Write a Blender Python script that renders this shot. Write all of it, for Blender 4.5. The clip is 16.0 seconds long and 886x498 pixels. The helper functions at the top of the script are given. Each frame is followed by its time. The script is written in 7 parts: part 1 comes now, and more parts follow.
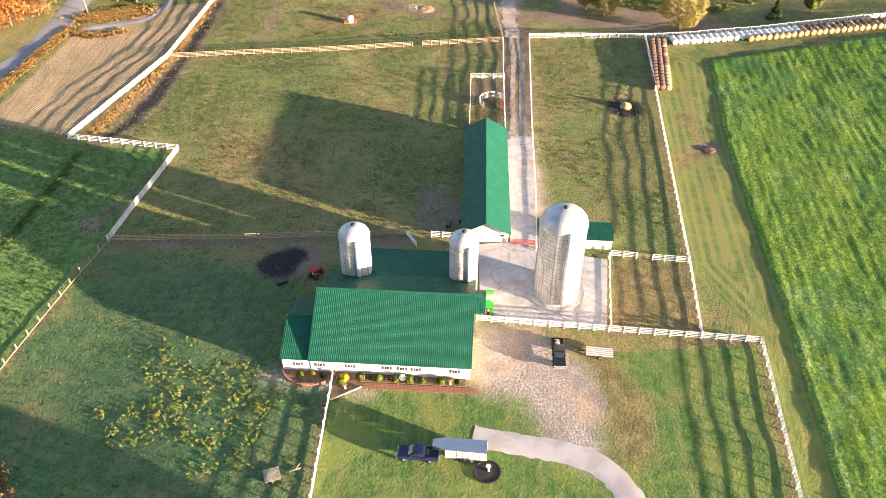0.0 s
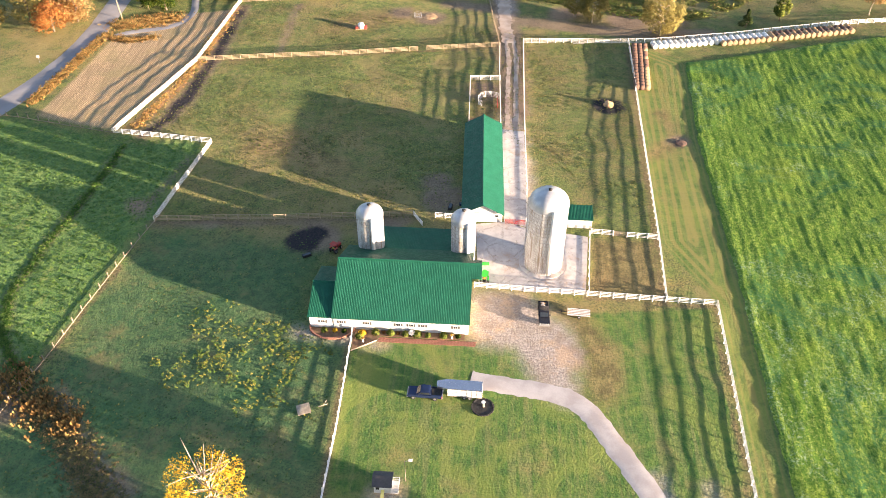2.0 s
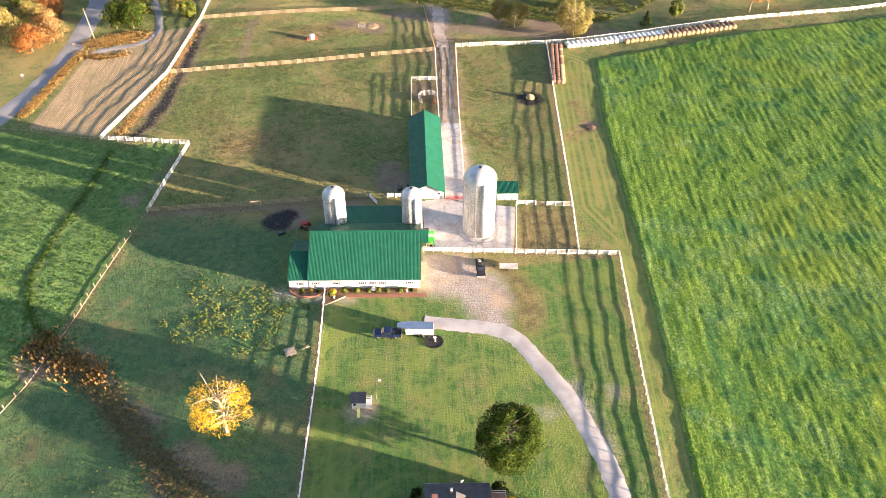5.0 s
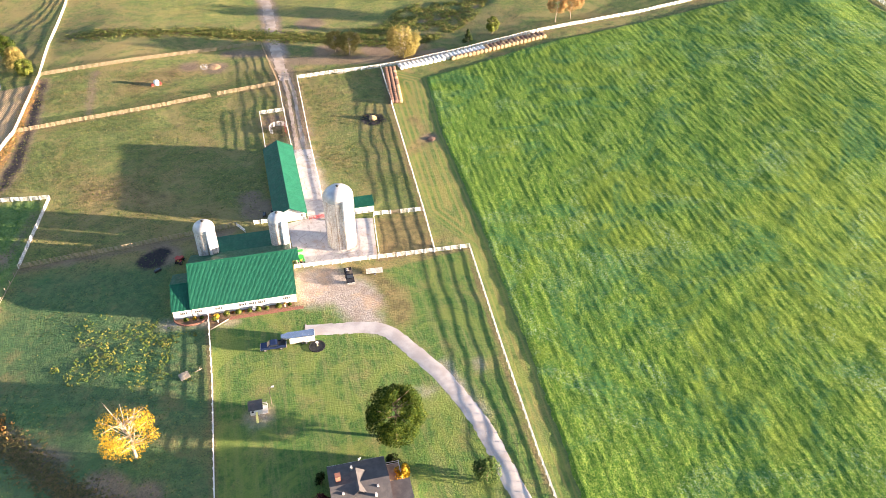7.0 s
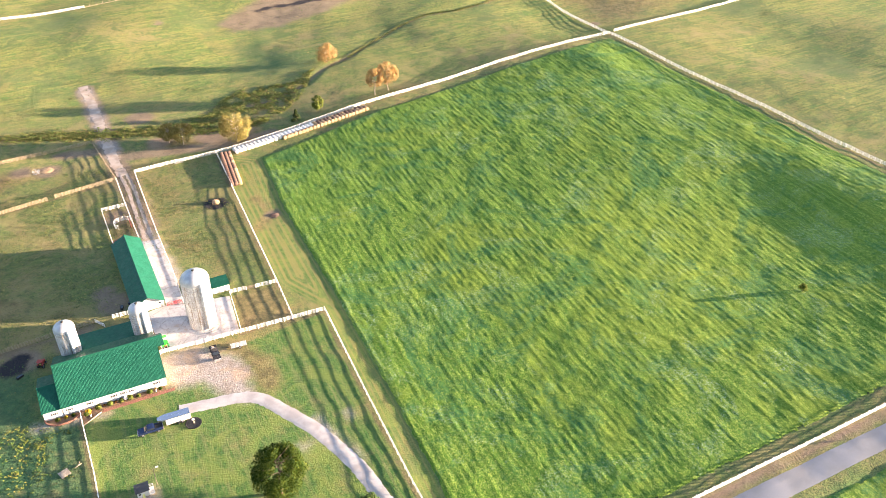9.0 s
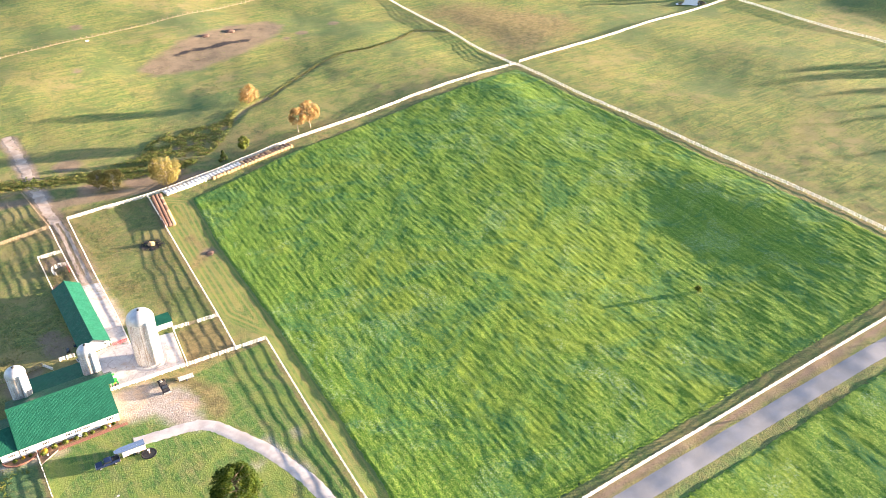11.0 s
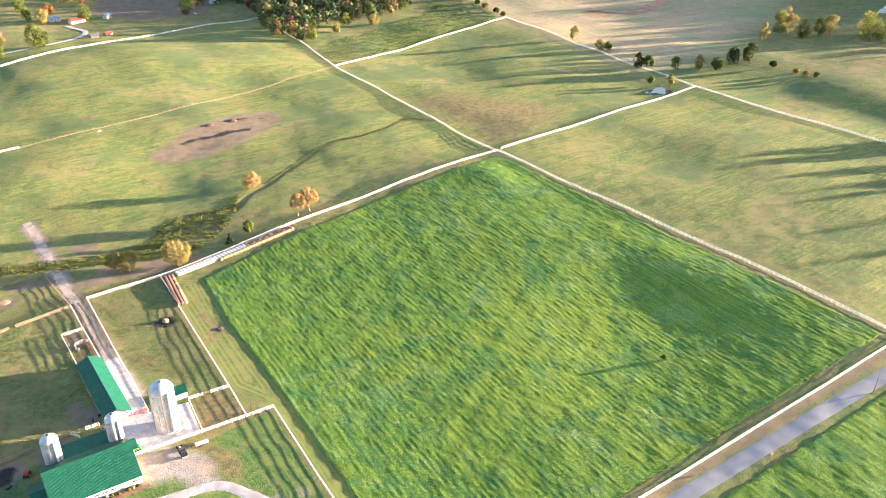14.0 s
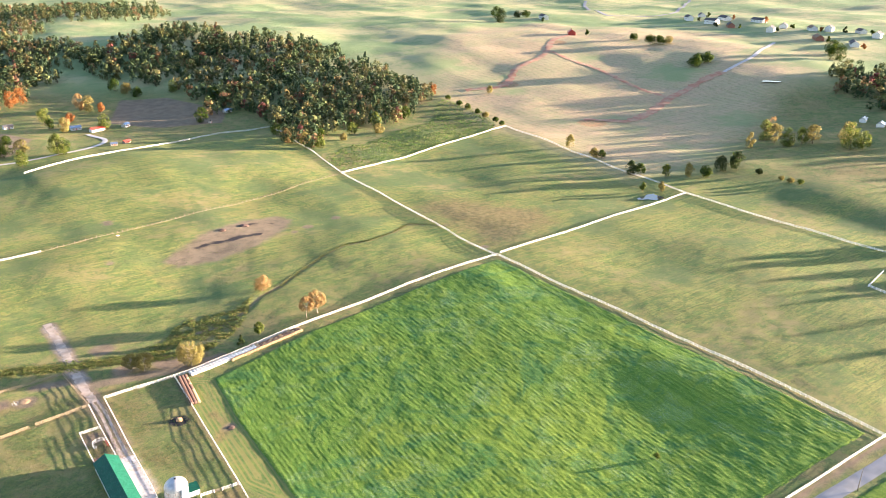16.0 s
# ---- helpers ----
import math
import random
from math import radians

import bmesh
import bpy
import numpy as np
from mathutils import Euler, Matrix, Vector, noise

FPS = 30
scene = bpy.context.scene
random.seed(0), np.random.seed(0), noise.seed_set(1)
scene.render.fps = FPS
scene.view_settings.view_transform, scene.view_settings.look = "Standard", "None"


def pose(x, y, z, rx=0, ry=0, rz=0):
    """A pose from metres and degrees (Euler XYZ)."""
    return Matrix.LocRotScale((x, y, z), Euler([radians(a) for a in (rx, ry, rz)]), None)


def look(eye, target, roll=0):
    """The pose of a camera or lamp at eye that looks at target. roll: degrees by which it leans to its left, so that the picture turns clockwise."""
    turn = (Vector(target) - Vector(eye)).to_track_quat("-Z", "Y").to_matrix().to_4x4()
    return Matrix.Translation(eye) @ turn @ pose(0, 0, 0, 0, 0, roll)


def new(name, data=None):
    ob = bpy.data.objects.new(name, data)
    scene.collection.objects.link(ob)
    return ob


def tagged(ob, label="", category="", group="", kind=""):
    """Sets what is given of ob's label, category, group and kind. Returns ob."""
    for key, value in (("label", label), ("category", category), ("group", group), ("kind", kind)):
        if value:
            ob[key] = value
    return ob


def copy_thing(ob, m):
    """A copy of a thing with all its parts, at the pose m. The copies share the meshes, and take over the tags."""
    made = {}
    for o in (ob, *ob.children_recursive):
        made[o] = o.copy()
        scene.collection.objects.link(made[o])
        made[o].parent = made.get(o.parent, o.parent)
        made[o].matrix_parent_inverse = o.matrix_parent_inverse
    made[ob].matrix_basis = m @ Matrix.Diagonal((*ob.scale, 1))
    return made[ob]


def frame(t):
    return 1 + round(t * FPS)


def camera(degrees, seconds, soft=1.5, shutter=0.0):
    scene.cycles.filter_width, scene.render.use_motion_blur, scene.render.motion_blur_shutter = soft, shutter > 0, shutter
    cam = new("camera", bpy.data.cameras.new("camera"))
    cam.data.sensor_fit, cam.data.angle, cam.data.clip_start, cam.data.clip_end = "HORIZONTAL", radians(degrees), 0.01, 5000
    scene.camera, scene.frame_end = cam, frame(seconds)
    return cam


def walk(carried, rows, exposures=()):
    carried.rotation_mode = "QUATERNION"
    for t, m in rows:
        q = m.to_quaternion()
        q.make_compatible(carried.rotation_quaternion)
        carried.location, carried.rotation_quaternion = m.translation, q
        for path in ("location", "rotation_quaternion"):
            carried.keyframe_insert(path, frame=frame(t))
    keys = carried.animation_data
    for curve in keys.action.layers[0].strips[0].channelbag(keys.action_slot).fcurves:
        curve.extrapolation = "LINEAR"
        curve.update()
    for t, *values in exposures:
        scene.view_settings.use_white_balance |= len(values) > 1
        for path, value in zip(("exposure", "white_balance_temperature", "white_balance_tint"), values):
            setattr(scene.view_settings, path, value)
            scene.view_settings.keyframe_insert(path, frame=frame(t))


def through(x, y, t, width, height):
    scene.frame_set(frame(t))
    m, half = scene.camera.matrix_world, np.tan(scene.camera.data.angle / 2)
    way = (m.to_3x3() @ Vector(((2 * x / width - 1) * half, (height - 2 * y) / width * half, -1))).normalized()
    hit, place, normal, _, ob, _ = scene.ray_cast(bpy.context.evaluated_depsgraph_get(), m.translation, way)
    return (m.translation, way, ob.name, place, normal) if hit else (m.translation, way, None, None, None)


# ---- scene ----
cam = camera(57.71, 16.0, soft=0.8)
PATH = [
    (0.0, pose(-16.17, -98.22, 93.96, 49.96, 0, 1.69)),
    (0.5, pose(-16.10, -103.02, 96.64, 49.98, 0, 1.72)),
    (1.0, pose(-16.07, -107.99, 99.31, 50.01, 0, 1.73)),
    (1.5, pose(-15.95, -113.05, 102.07, 49.98, 0, 1.77)),
    (2.0, pose(-15.88, -118.14, 104.78, 49.99, 0, 1.79)),
    (2.5, pose(-15.96, -123.13, 107.45, 49.96, 0, 1.78)),
    (3.0, pose(-15.92, -128.33, 110.04, 50.01, 0, 1.79)),
    (3.2, pose(-15.96, -130.37, 111.04, 50.01, 0, 1.78)),
    (5.3, pose(-15.97, -150.79, 122.28, 50.09, 0, -4.30)),
    (5.5, pose(-16.06, -152.65, 123.37, 50.10, 0, -5.34)),
    (6.0, pose(-16.61, -157.19, 126.08, 50.10, 0, -8.41)),
    (6.5, pose(-17.53, -161.58, 128.73, 50.25, 0, -11.88)),
    (7.0, pose(-18.62, -165.71, 131.38, 51.42, 0, -15.37)),
    (7.5, pose(-19.89, -169.81, 134.14, 52.77, 0, -18.85)),
    (8.0, pose(-21.36, -173.82, 137.15, 54.05, 0, -22.32)),
    (8.5, pose(-22.97, -177.73, 140.34, 55.00, 0, -25.55)),
    (9.0, pose(-24.88, -181.68, 143.32, 55.74, 0, -28.73)),
    (9.5, pose(-26.78, -185.13, 146.08, 56.18, 0, -30.70)),
    (11.8, pose(-38.17, -200.12, 158.27, 58.38, 0, -36.16)),
    (12.0, pose(-39.16, -201.36, 159.35, 58.62, 0, -36.21)),
    (12.5, pose(-41.44, -204.43, 162.04, 59.18, 0, -36.27)),
    (13.0, pose(-43.82, -207.59, 164.81, 59.85, 0, -36.22)),
    (13.5, pose(-46.20, -210.73, 167.68, 60.71, 0, -36.20)),
    (14.0, pose(-48.61, -213.97, 170.51, 62.56, 0, -36.17)),
    (14.5, pose(-50.96, -217.07, 173.20, 64.55, 0, -36.14)),
    (15.0, pose(-53.57, -220.44, 175.98, 66.60, 0, -36.12)),
    (15.5, pose(-56.11, -223.78, 178.57, 68.00, 0, -36.10)),
    (16.0, pose(-58.52, -227.31, 181.11, 69.46, 0, -36.04)),
]
walk(cam, PATH, [(0.0, 2.97, 6330, 26), (5.5, 3.05, 6260, 26), (9.0, 3.29, 6200, 26), (12.5, 3.38, 6100, 25), (16.0, 3.26, 5900, 25)])

# ---- world, sun, exposure ----
SUN_AZ, SUN_EL = -22.5, 5.7          # degrees from +x, and above the horizon
world = bpy.data.worlds.new("world")
scene.world = world
world.use_nodes = True
wn = world.node_tree.nodes
sky = wn.new("ShaderNodeTexSky")
sky.sky_type = 'NISHITA'
sky.sun_disc = False
sky.sun_elevation = radians(SUN_EL)
sky.sun_rotation = radians(90 - SUN_AZ)
sky.air_density, sky.dust_density, sky.ozone_density = 1.0, 0.8, 1.3
wn["Background"].inputs[1].default_value = 0.078
world.node_tree.links.new(sky.outputs[0], wn["Background"].inputs[0])
sun_data = bpy.data.lights.new("sun", 'SUN')
sun_data.energy, sun_data.angle, sun_data.color = 5.0, radians(0.6), (1.0, 0.80, 0.52)
sun = new("sun", sun_data)
ca, sa = math.cos(radians(SUN_AZ)), math.sin(radians(SUN_AZ))
ce, se = math.cos(radians(SUN_EL)), math.sin(radians(SUN_EL))
sun.matrix_world = look((ca * ce * 400, sa * ce * 400, se * 400), (0, 0, 0))


# ---- the lie of the land ----
def smooth(t):
    t = np.clip(t, 0.0, 1.0)
    return t * t * (3 - 2 * t)


def bump2(x, y, cx, cy, rx, ry=None):
    ry = ry or rx
    return np.exp(-(((x - cx) / rx) ** 2 + ((y - cy) / ry) ** 2))


def waves(x, y, w, seed):
    """Soft rolling, about -1 to 1, of wavelength w."""
    s, k = 0.0, 2 * np.pi / w
    for n in range(5):
        a = seed * 2.4 + n * 1.257
        s = s + np.sin(k * (0.75 + 0.13 * n) * (x * np.cos(a) + y * np.sin(a)) + seed * 7.1 + n * 2.3)
    return s / 2.6


def height(x, y):
    x, y = np.asarray(x, float), np.asarray(y, float)
    d = 0.588 * x + 0.809 * y                       # distance towards the hills
    z = 6.3 * smooth((x - 30) / 190) * smooth((y + 260) / 120)
    z = z + 4.5 * bump2(x, y, 355, -60, 110, 110) - 2.2 * bump2(x, y, 165, -45, 40, 50)
    z = z + 1.35 * bump2(x, y, 213, -42, 17, 42) + 0.8 * bump2(x, y, 208, 94, 10, 20) - 0.45 * bump2(x, y, 182, -34, 16, 34)
    z = z - 2.6 * smooth((-x - 42) / 48) * bump2(x, y, -95, -45, 75, 42)
    z = z + 8.0 * smooth((y - 165) / 120) * smooth((200 - x) / 160) * smooth((x + 260) / 200)
    z = z + 9.0 * bump2(x, y, 120, 430, 100, 75) - 5.0 * bump2(x, y, 330, 330, 70, 60)
    far = smooth((d - 600) / 520)
    z = z + far * (50.0 + 4.2 * waves(x, y, 360, 3) + 1.3 * waves(x, y, 150, 5))
    side = smooth((-x - 200) / 500)
    z = z + side * (12 + 10 * waves(x, y, 420, 2)) * (1 - far)
    south = smooth((-y - 200) / 500)
    z = z + south * (8 + 8 * waves(x, y, 420, 8)) * (1 - far)
    east = smooth((x - 520) / 500)
    z = z + east * (14 + 8 * waves(x, y, 400, 6)) * (1 - far)
    z = z + 6.5 * smooth((x - 440) / 110) * smooth((230 - y) / 90)
    open_land = 1 - bump2(x, y, -14, 5, 55, 75)
    z = z + (0.80 * (1 - 0.8 * bump2(x, y, 135, 0, 95, 110)) * waves(x, y, 95, 1) + 0.22 * waves(x, y, 48, 11) * smooth((y - 120) / 60)) * open_land * smooth((np.hypot(x + 10, y + 10) - 70) / 120)
    z = z + 0.07 * waves(x, y, 17, 4) * open_land + 0.035 * waves(x, y, 7.3, 9) * open_land
    return z


def Z(x, y):
    return float(height(x, y))


def speckle(x, y, size, seed):
    """Soft uneven clumps about size metres across, from 0 to 1."""
    table = np.random.default_rng(seed).random((256, 256))
    u, v = np.asarray(x) / size, np.asarray(y) / size
    i, j = np.floor(u).astype(int), np.floor(v).astype(int)
    a, b = smooth(u - i), smooth(v - j)
    at = lambda di, dj: table[(i + di) % 256, (j + dj) % 256]
    return (at(0, 0) * (1 - a) + at(1, 0) * a) * (1 - b) + (at(0, 1) * (1 - a) + at(1, 1) * a) * b


def along_rows(x, y):
    """Across and along the drilled rows of the crop."""
    return x - 0.087 * y, y + 0.087 * x


def crop_top(x, y):
    """Height of the leafy canopy over the soil."""
    u, v = along_rows(x, y)
    h = 0.30 + 0.010 * np.cos(2 * np.pi * u / 1.95 + 2.2 * speckle(u, v / 6, 7.0, 5)) + 0.085 * (speckle(u, v / 1.5, 1.15, 1) - 0.5)
    return h + 0.07 * (speckle(u, v / 2.6, 1.0, 3) - 0.5) + 0.05 * (speckle(u, v / 1.2, 2.2, 2) - 0.5) + 0.07 * (speckle(u, v, 4.6, 4) - 0.5)




def poly_distance(x, y, pts):
    """Signed distance to a closed outline, positive inside."""
    best, inside = np.full(x.shape, 1e18), np.zeros(x.shape, bool)
    for (ax, ay), (bx, by) in zip(pts, pts[1:] + pts[:1]):
        ex, ey = bx - ax, by - ay
        t = np.clip(((x - ax) * ex + (y - ay) * ey) / (ex * ex + ey * ey), 0, 1)
        best = np.minimum(best, (x - ax - t * ex) ** 2 + (y - ay - t * ey) ** 2)
        cross = ((ay > y) != (by > y)) & (x < ex * (y - ay) / (ey if abs(ey) > 1e-9 else 1e-9) + ax)
        inside ^= cross
    best = np.sqrt(best)
    return np.where(inside, best, -best)


def line_distance(x, y, pts, half):
    """Half a width less the distance to a line: positive on the track."""
    best = np.full(x.shape, 1e18)
    for (ax, ay), (bx, by) in zip(pts, pts[1:]):
        ex, ey = bx - ax, by - ay
        t = np.clip(((x - ax) * ex + (y - ay) * ey) / (ex * ex + ey * ey), 0, 1)
        best = np.minimum(best, (x - ax - t * ex) ** 2 + (y - ay - t * ey) ** 2)
    return half - np.sqrt(best)


# ---- node helpers ----
class Nodes:
    def __init__(self, name, rough=0.8, metal=0.0, spec=0.3):
        self.mat = bpy.data.materials.new(name)
        self.mat.use_nodes = True
        self.t = self.mat.node_tree
        self.b = self.t.nodes["Principled BSDF"]
        self.b.inputs["Roughness"].default_value = rough
        self.b.inputs["Metallic"].default_value = metal
        self.b.inputs["Specular IOR Level"].default_value = spec
        self.xyz = self.t.nodes.new("ShaderNodeTexCoord").outputs["Object"]

    def put(self, socket, value):
        if isinstance(value, bpy.types.NodeSocket):
            self.t.links.new(value, socket)
        elif isinstance(value, tuple) and len(value) == 3 and socket.type == 'RGBA':
            socket.default_value = (*value, 1)
        else:
            socket.default_value = value

    def node(self, kind, outs=0, **ins):
        n = self.t.nodes.new(kind)
        for k, v in ins.items():
            self.put(n.inputs[k.replace("_", " ")], v)
        return n.outputs[outs]

    def noise(self, scale, detail=3.0, rough=0.55, co=None, warp=0.0):
        return self.node("ShaderNodeTexNoise", 0, Vector=co or self.xyz, Scale=scale, Detail=detail, Roughness=rough, Distortion=warp)

    def squash(self, sx, sy, sz, rot=0.0):
        n = self.t.nodes.new("ShaderNodeMapping")
        self.t.links.new(self.xyz, n.inputs[0])
        n.inputs["Scale"].default_value = (sx, sy, sz)
        n.inputs["Rotation"].default_value = (0, 0, rot)
        return n.outputs[0]

    def ramp(self, value, lo, hi, a=0.0, b=1.0):
        n = self.t.nodes.new("ShaderNodeMapRange")
        n.interpolation_type = 'SMOOTHSTEP'
        for k, v in ((0, value), (1, lo), (2, hi), (3, a), (4, b)):
            self.put(n.inputs[k], v)
        return n.outputs[0]

    def math(self, op, a, b=0.0):
        n = self.t.nodes.new("ShaderNodeMath")
        n.operation = op
        self.put(n.inputs[0], a)
        self.put(n.inputs[1], b)
        return n.outputs[0]

    def mix(self, fac, a, b, kind='MIX'):
        n = self.t.nodes.new("ShaderNodeMix")
        n.data_type, n.blend_type = 'RGBA', kind
        self.put(n.inputs[0], fac)
        self.put(n.inputs[6], a)
        self.put(n.inputs[7], b)
        return n.outputs[2]

    def attr(self, name, out=2):
        n = self.t.nodes.new("ShaderNodeAttribute")
        n.attribute_name = name
        return n.outputs[out]

    def random(self, island=False):
        if island:
            return self.t.nodes.new("ShaderNodeNewGeometry").outputs["Random Per Island"]
        return self.t.nodes.new("ShaderNodeObjectInfo").outputs["Random"]

    def relief(self, value, strength=0.3, distance=0.05):
        n = self.t.nodes.new("ShaderNodeBump")
        self.put(n.inputs["Strength"], strength)
        self.put(n.inputs["Distance"], distance)
        self.put(n.inputs["Height"], value)
        self.t.links.new(n.outputs[0], self.b.inputs["Normal"])

    def done(self, colour, rough=None):
        self.put(self.b.inputs["Base Color"], colour)
        if rough is not None:
            self.put(self.b.inputs["Roughness"], rough)
        return self.mat


def plain(name, a, b, scale=3.0, rough=0.7, metal=0.0, bump=0.15, fine=40.0, spec=0.3):
    """Two tones in broad patches, with fine grain and relief."""
    n = Nodes(name, rough, metal, spec)
    big, small = n.noise(scale, 4.0), n.noise(fine, 3.0)
    c = n.mix(n.ramp(big, 0.35, 0.65), a, b)
    c = n.mix(n.ramp(small, 0.3, 0.8, 0.0, 0.25), c, (0.5 * a[0], 0.5 * a[1], 0.5 * a[2]))
    n.relief(small, bump, 0.02)
    return n.done(c)



# ---- materials ----
def ground_material():
    n = Nodes("land", 0.95, 0.0, 0.1)
    big, mid, fine = n.noise(0.018, 5.0, 0.6), n.noise(0.13, 5.0, 0.65), n.noise(2.2, 5.0, 0.7)
    tuft = n.noise(0.55, 4.0, 0.7)
    wob = n.math('MULTIPLY', n.math('SUBTRACT', n.noise(0.35, 5.0, 0.7), 0.5), 5.0)
    wob2 = n.math('MULTIPLY', n.math('SUBTRACT', n.noise(0.10, 6.0, 0.75), 0.5), 16.0)

    def zone(name, soft=0.5, wobble=wob, share=1.0):
        d = n.math('ADD', n.attr(name), n.math('MULTIPLY', wobble, share))
        return n.ramp(d, -soft, soft)
    # rough pasture: greens, dry straw-coloured growth and worn soil
    green = n.mix(n.ramp(tuft, 0.35, 0.65), (0.068, 0.128, 0.022), (0.150, 0.200, 0.038))
    dry = n.mix(n.ramp(fine, 0.3, 0.7), (0.205, 0.150, 0.050), (0.285, 0.205, 0.078))
    c = n.mix(n.ramp(n.math('ADD', n.math('MULTIPLY', mid, 0.6), n.math('MULTIPLY', big, 0.5)), 0.48, 0.68, 0.12, 0.8), green, dry)
    grain = n.noise(2.7, 4.0, 0.78)
    mottle = n.noise(0.30, 7.0, 0.78)
    c = n.mix(n.ramp(mottle, 0.52, 0.62, 0.0, 0.55), c, (0.225, 0.190, 0.080))
    c = n.mix(n.ramp(mottle, 0.47, 0.38, 0.0, 0.6), c, (0.050, 0.078, 0.026))
    c = n.mix(n.ramp(grain, 0.49, 0.62, 0.0, 0.8), c, (0.036, 0.046, 0.018))
    c = n.mix(n.ramp(grain, 0.44, 0.34, 0.0, 0.6), c, (0.27, 0.235, 0.085))
    c = n.mix(n.ramp(n.noise(0.045, 5.0, 0.7, warp=1.0), 0.50, 0.60, 0.0, 0.5), c, (0.255, 0.205, 0.075))
    c = n.mix(n.ramp(n.noise(0.9, 5.0, 0.75, warp=1.0), 0.56, 0.72, 0.0, 0.55), c, (0.24, 0.20, 0.085))
    # hill pasture, paler
    pale = n.mix(n.ramp(mid, 0.35, 0.65), (0.098, 0.200, 0.030), (0.215, 0.240, 0.048))
    streak = n.noise(1.0, 4.0, 0.65, n.squash(0.035, 0.42, 1, 0.25))
    pale = n.mix(n.ramp(streak, 0.44, 0.56, 0.0, 0.85), pale, (0.305, 0.300, 0.060))
    pale = n.mix(n.ramp(n.noise(1.0, 5.0, 0.7, n.squash(0.05, 0.75, 1, 0.25)), 0.5, 0.60, 0.0, 0.8), pale, (0.062, 0.112, 0.022))
    pale = n.mix(n.ramp(n.noise(0.75, 5.0, 0.8), 0.48, 0.62, 0.0, 0.85), pale, (0.060, 0.090, 0.022))
    pale = n.mix(n.ramp(n.noise(0.33, 6.0, 0.8, warp=0.8), 0.50, 0.60, 0.0, 0.7), pale, (0.27, 0.25, 0.062))
    pale = n.mix(n.ramp(n.noise(0.024, 5.0, 0.65, warp=1.2), 0.50, 0.62, 0.0, 0.45), pale, (0.262, 0.205, 0.062))
    pale = n.mix(n.ramp(grain, 0.49, 0.63, 0.0, 0.65), pale, (0.06, 0.078, 0.022))
    pale = n.mix(n.ramp(grain, 0.44, 0.34, 0.0, 0.6), pale, (0.30, 0.28, 0.09))
    pale = n.mix(n.math('MULTIPLY', n.ramp(n.noise(0.012, 4.0, 0.6), 0.50, 0.62), n.ramp(mid, 0.4, 0.6, 0.2, 0.8)), pale, (0.27, 0.215, 0.085))
    pale = n.mix(n.ramp(big, 0.50, 0.62, 0.0, 0.75), pale, (0.062, 0.128, 0.036))
    pale = n.mix(n.ramp(n.noise(0.05, 6.0, 0.75, warp=1.5), 0.52, 0.60, 0.0, 0.6), pale, (0.070, 0.120, 0.030))
    c = n.mix(n.math('MULTIPLY', zone("hill", 25.0, wob2), 0.75), c, pale)
    # hills beyond, fresh green with paler crests
    away = n.mix(n.ramp(n.noise(0.008, 5.0, 0.6), 0.42, 0.60), (0.190, 0.250, 0.100), (0.330, 0.310, 0.150))
    away = n.mix(n.ramp(n.noise(0.05, 5.0, 0.7), 0.50, 0.64, 0.0, 0.5), away, (0.12, 0.20, 0.07))
    c = n.mix(zone("far", 60.0, wob2), c, away)
    tan = n.mix(n.ramp(big, 0.4, 0.6), (0.47, 0.33, 0.190), (0.36, 0.315, 0.155))
    tan = n.mix(n.ramp(mid, 0.35, 0.75, 0.0, 0.5), tan, (0.42, 0.29, 0.19))
    tan = n.mix(n.ramp(n.noise(1.0, 5.0, 0.7, n.squash(0.02, 0.16, 1, -0.5)), 0.42, 0.62, 0.0, 0.5), tan, (0.26, 0.25, 0.12))
    tan = n.mix(n.ramp(n.noise(0.25, 6.0, 0.8), 0.49, 0.62, 0.0, 0.6), tan, (0.20, 0.155, 0.08))
    swath = n.node("ShaderNodeTexWave", 1, Vector=n.xyz, Scale=0.035, Distortion=14.0, Detail=2.0, Detail_Scale=0.25)
    tan = n.mix(n.ramp(swath, 0.35, 0.75, 0.0, 0.22), tan, (0.50, 0.36, 0.22))
    tan = n.mix(n.ramp(n.noise(0.006, 4.0, 0.6), 0.5, 0.62, 0.0, 0.8), tan, (0.20, 0.26, 0.10))
    c = n.mix(n.math('MULTIPLY', zone("tan", 30.0, wob2, 3.0), 0.9), c, tan)
    # west pasture: rich green, with the bluish cast of its shade mixed in
    cool = n.mix(n.ramp(tuft, 0.3, 0.7), (0.030, 0.094, 0.032), (0.072, 0.155, 0.050))
    cool = n.mix(n.ramp(grain, 0.49, 0.63, 0.0, 0.6), cool, (0.030, 0.050, 0.020))
    cool = n.mix(n.ramp(mottle, 0.54, 0.66, 0.0, 0.6), cool, (0.165, 0.175, 0.052))
    cool = n.mix(n.ramp(n.noise(0.06, 5.0, 0.7), 0.54, 0.66, 0.0, 0.6), cool, (0.185, 0.150, 0.06))
    cool = n.mix(n.ramp(n.noise(0.04, 5.0, 0.7, warp=1.5), 0.52, 0.62, 0.0, 0.6), cool, (0.026, 0.115, 0.034))
    c = n.mix(n.math('MULTIPLY', zone("cool", 5.0, wob2), 0.8), c, cool)
    # lush meadow by the stream
    lush = n.mix(n.ramp(tuft, 0.35, 0.65), (0.062, 0.150, 0.032), (0.135, 0.235, 0.050))
    lush = n.mix(n.ramp(grain, 0.48, 0.62, 0.0, 0.6), lush, (0.026, 0.062, 0.014))
    lush = n.mix(n.ramp(mottle, 0.54, 0.64, 0.0, 0.55), lush, (0.20, 0.235, 0.055))
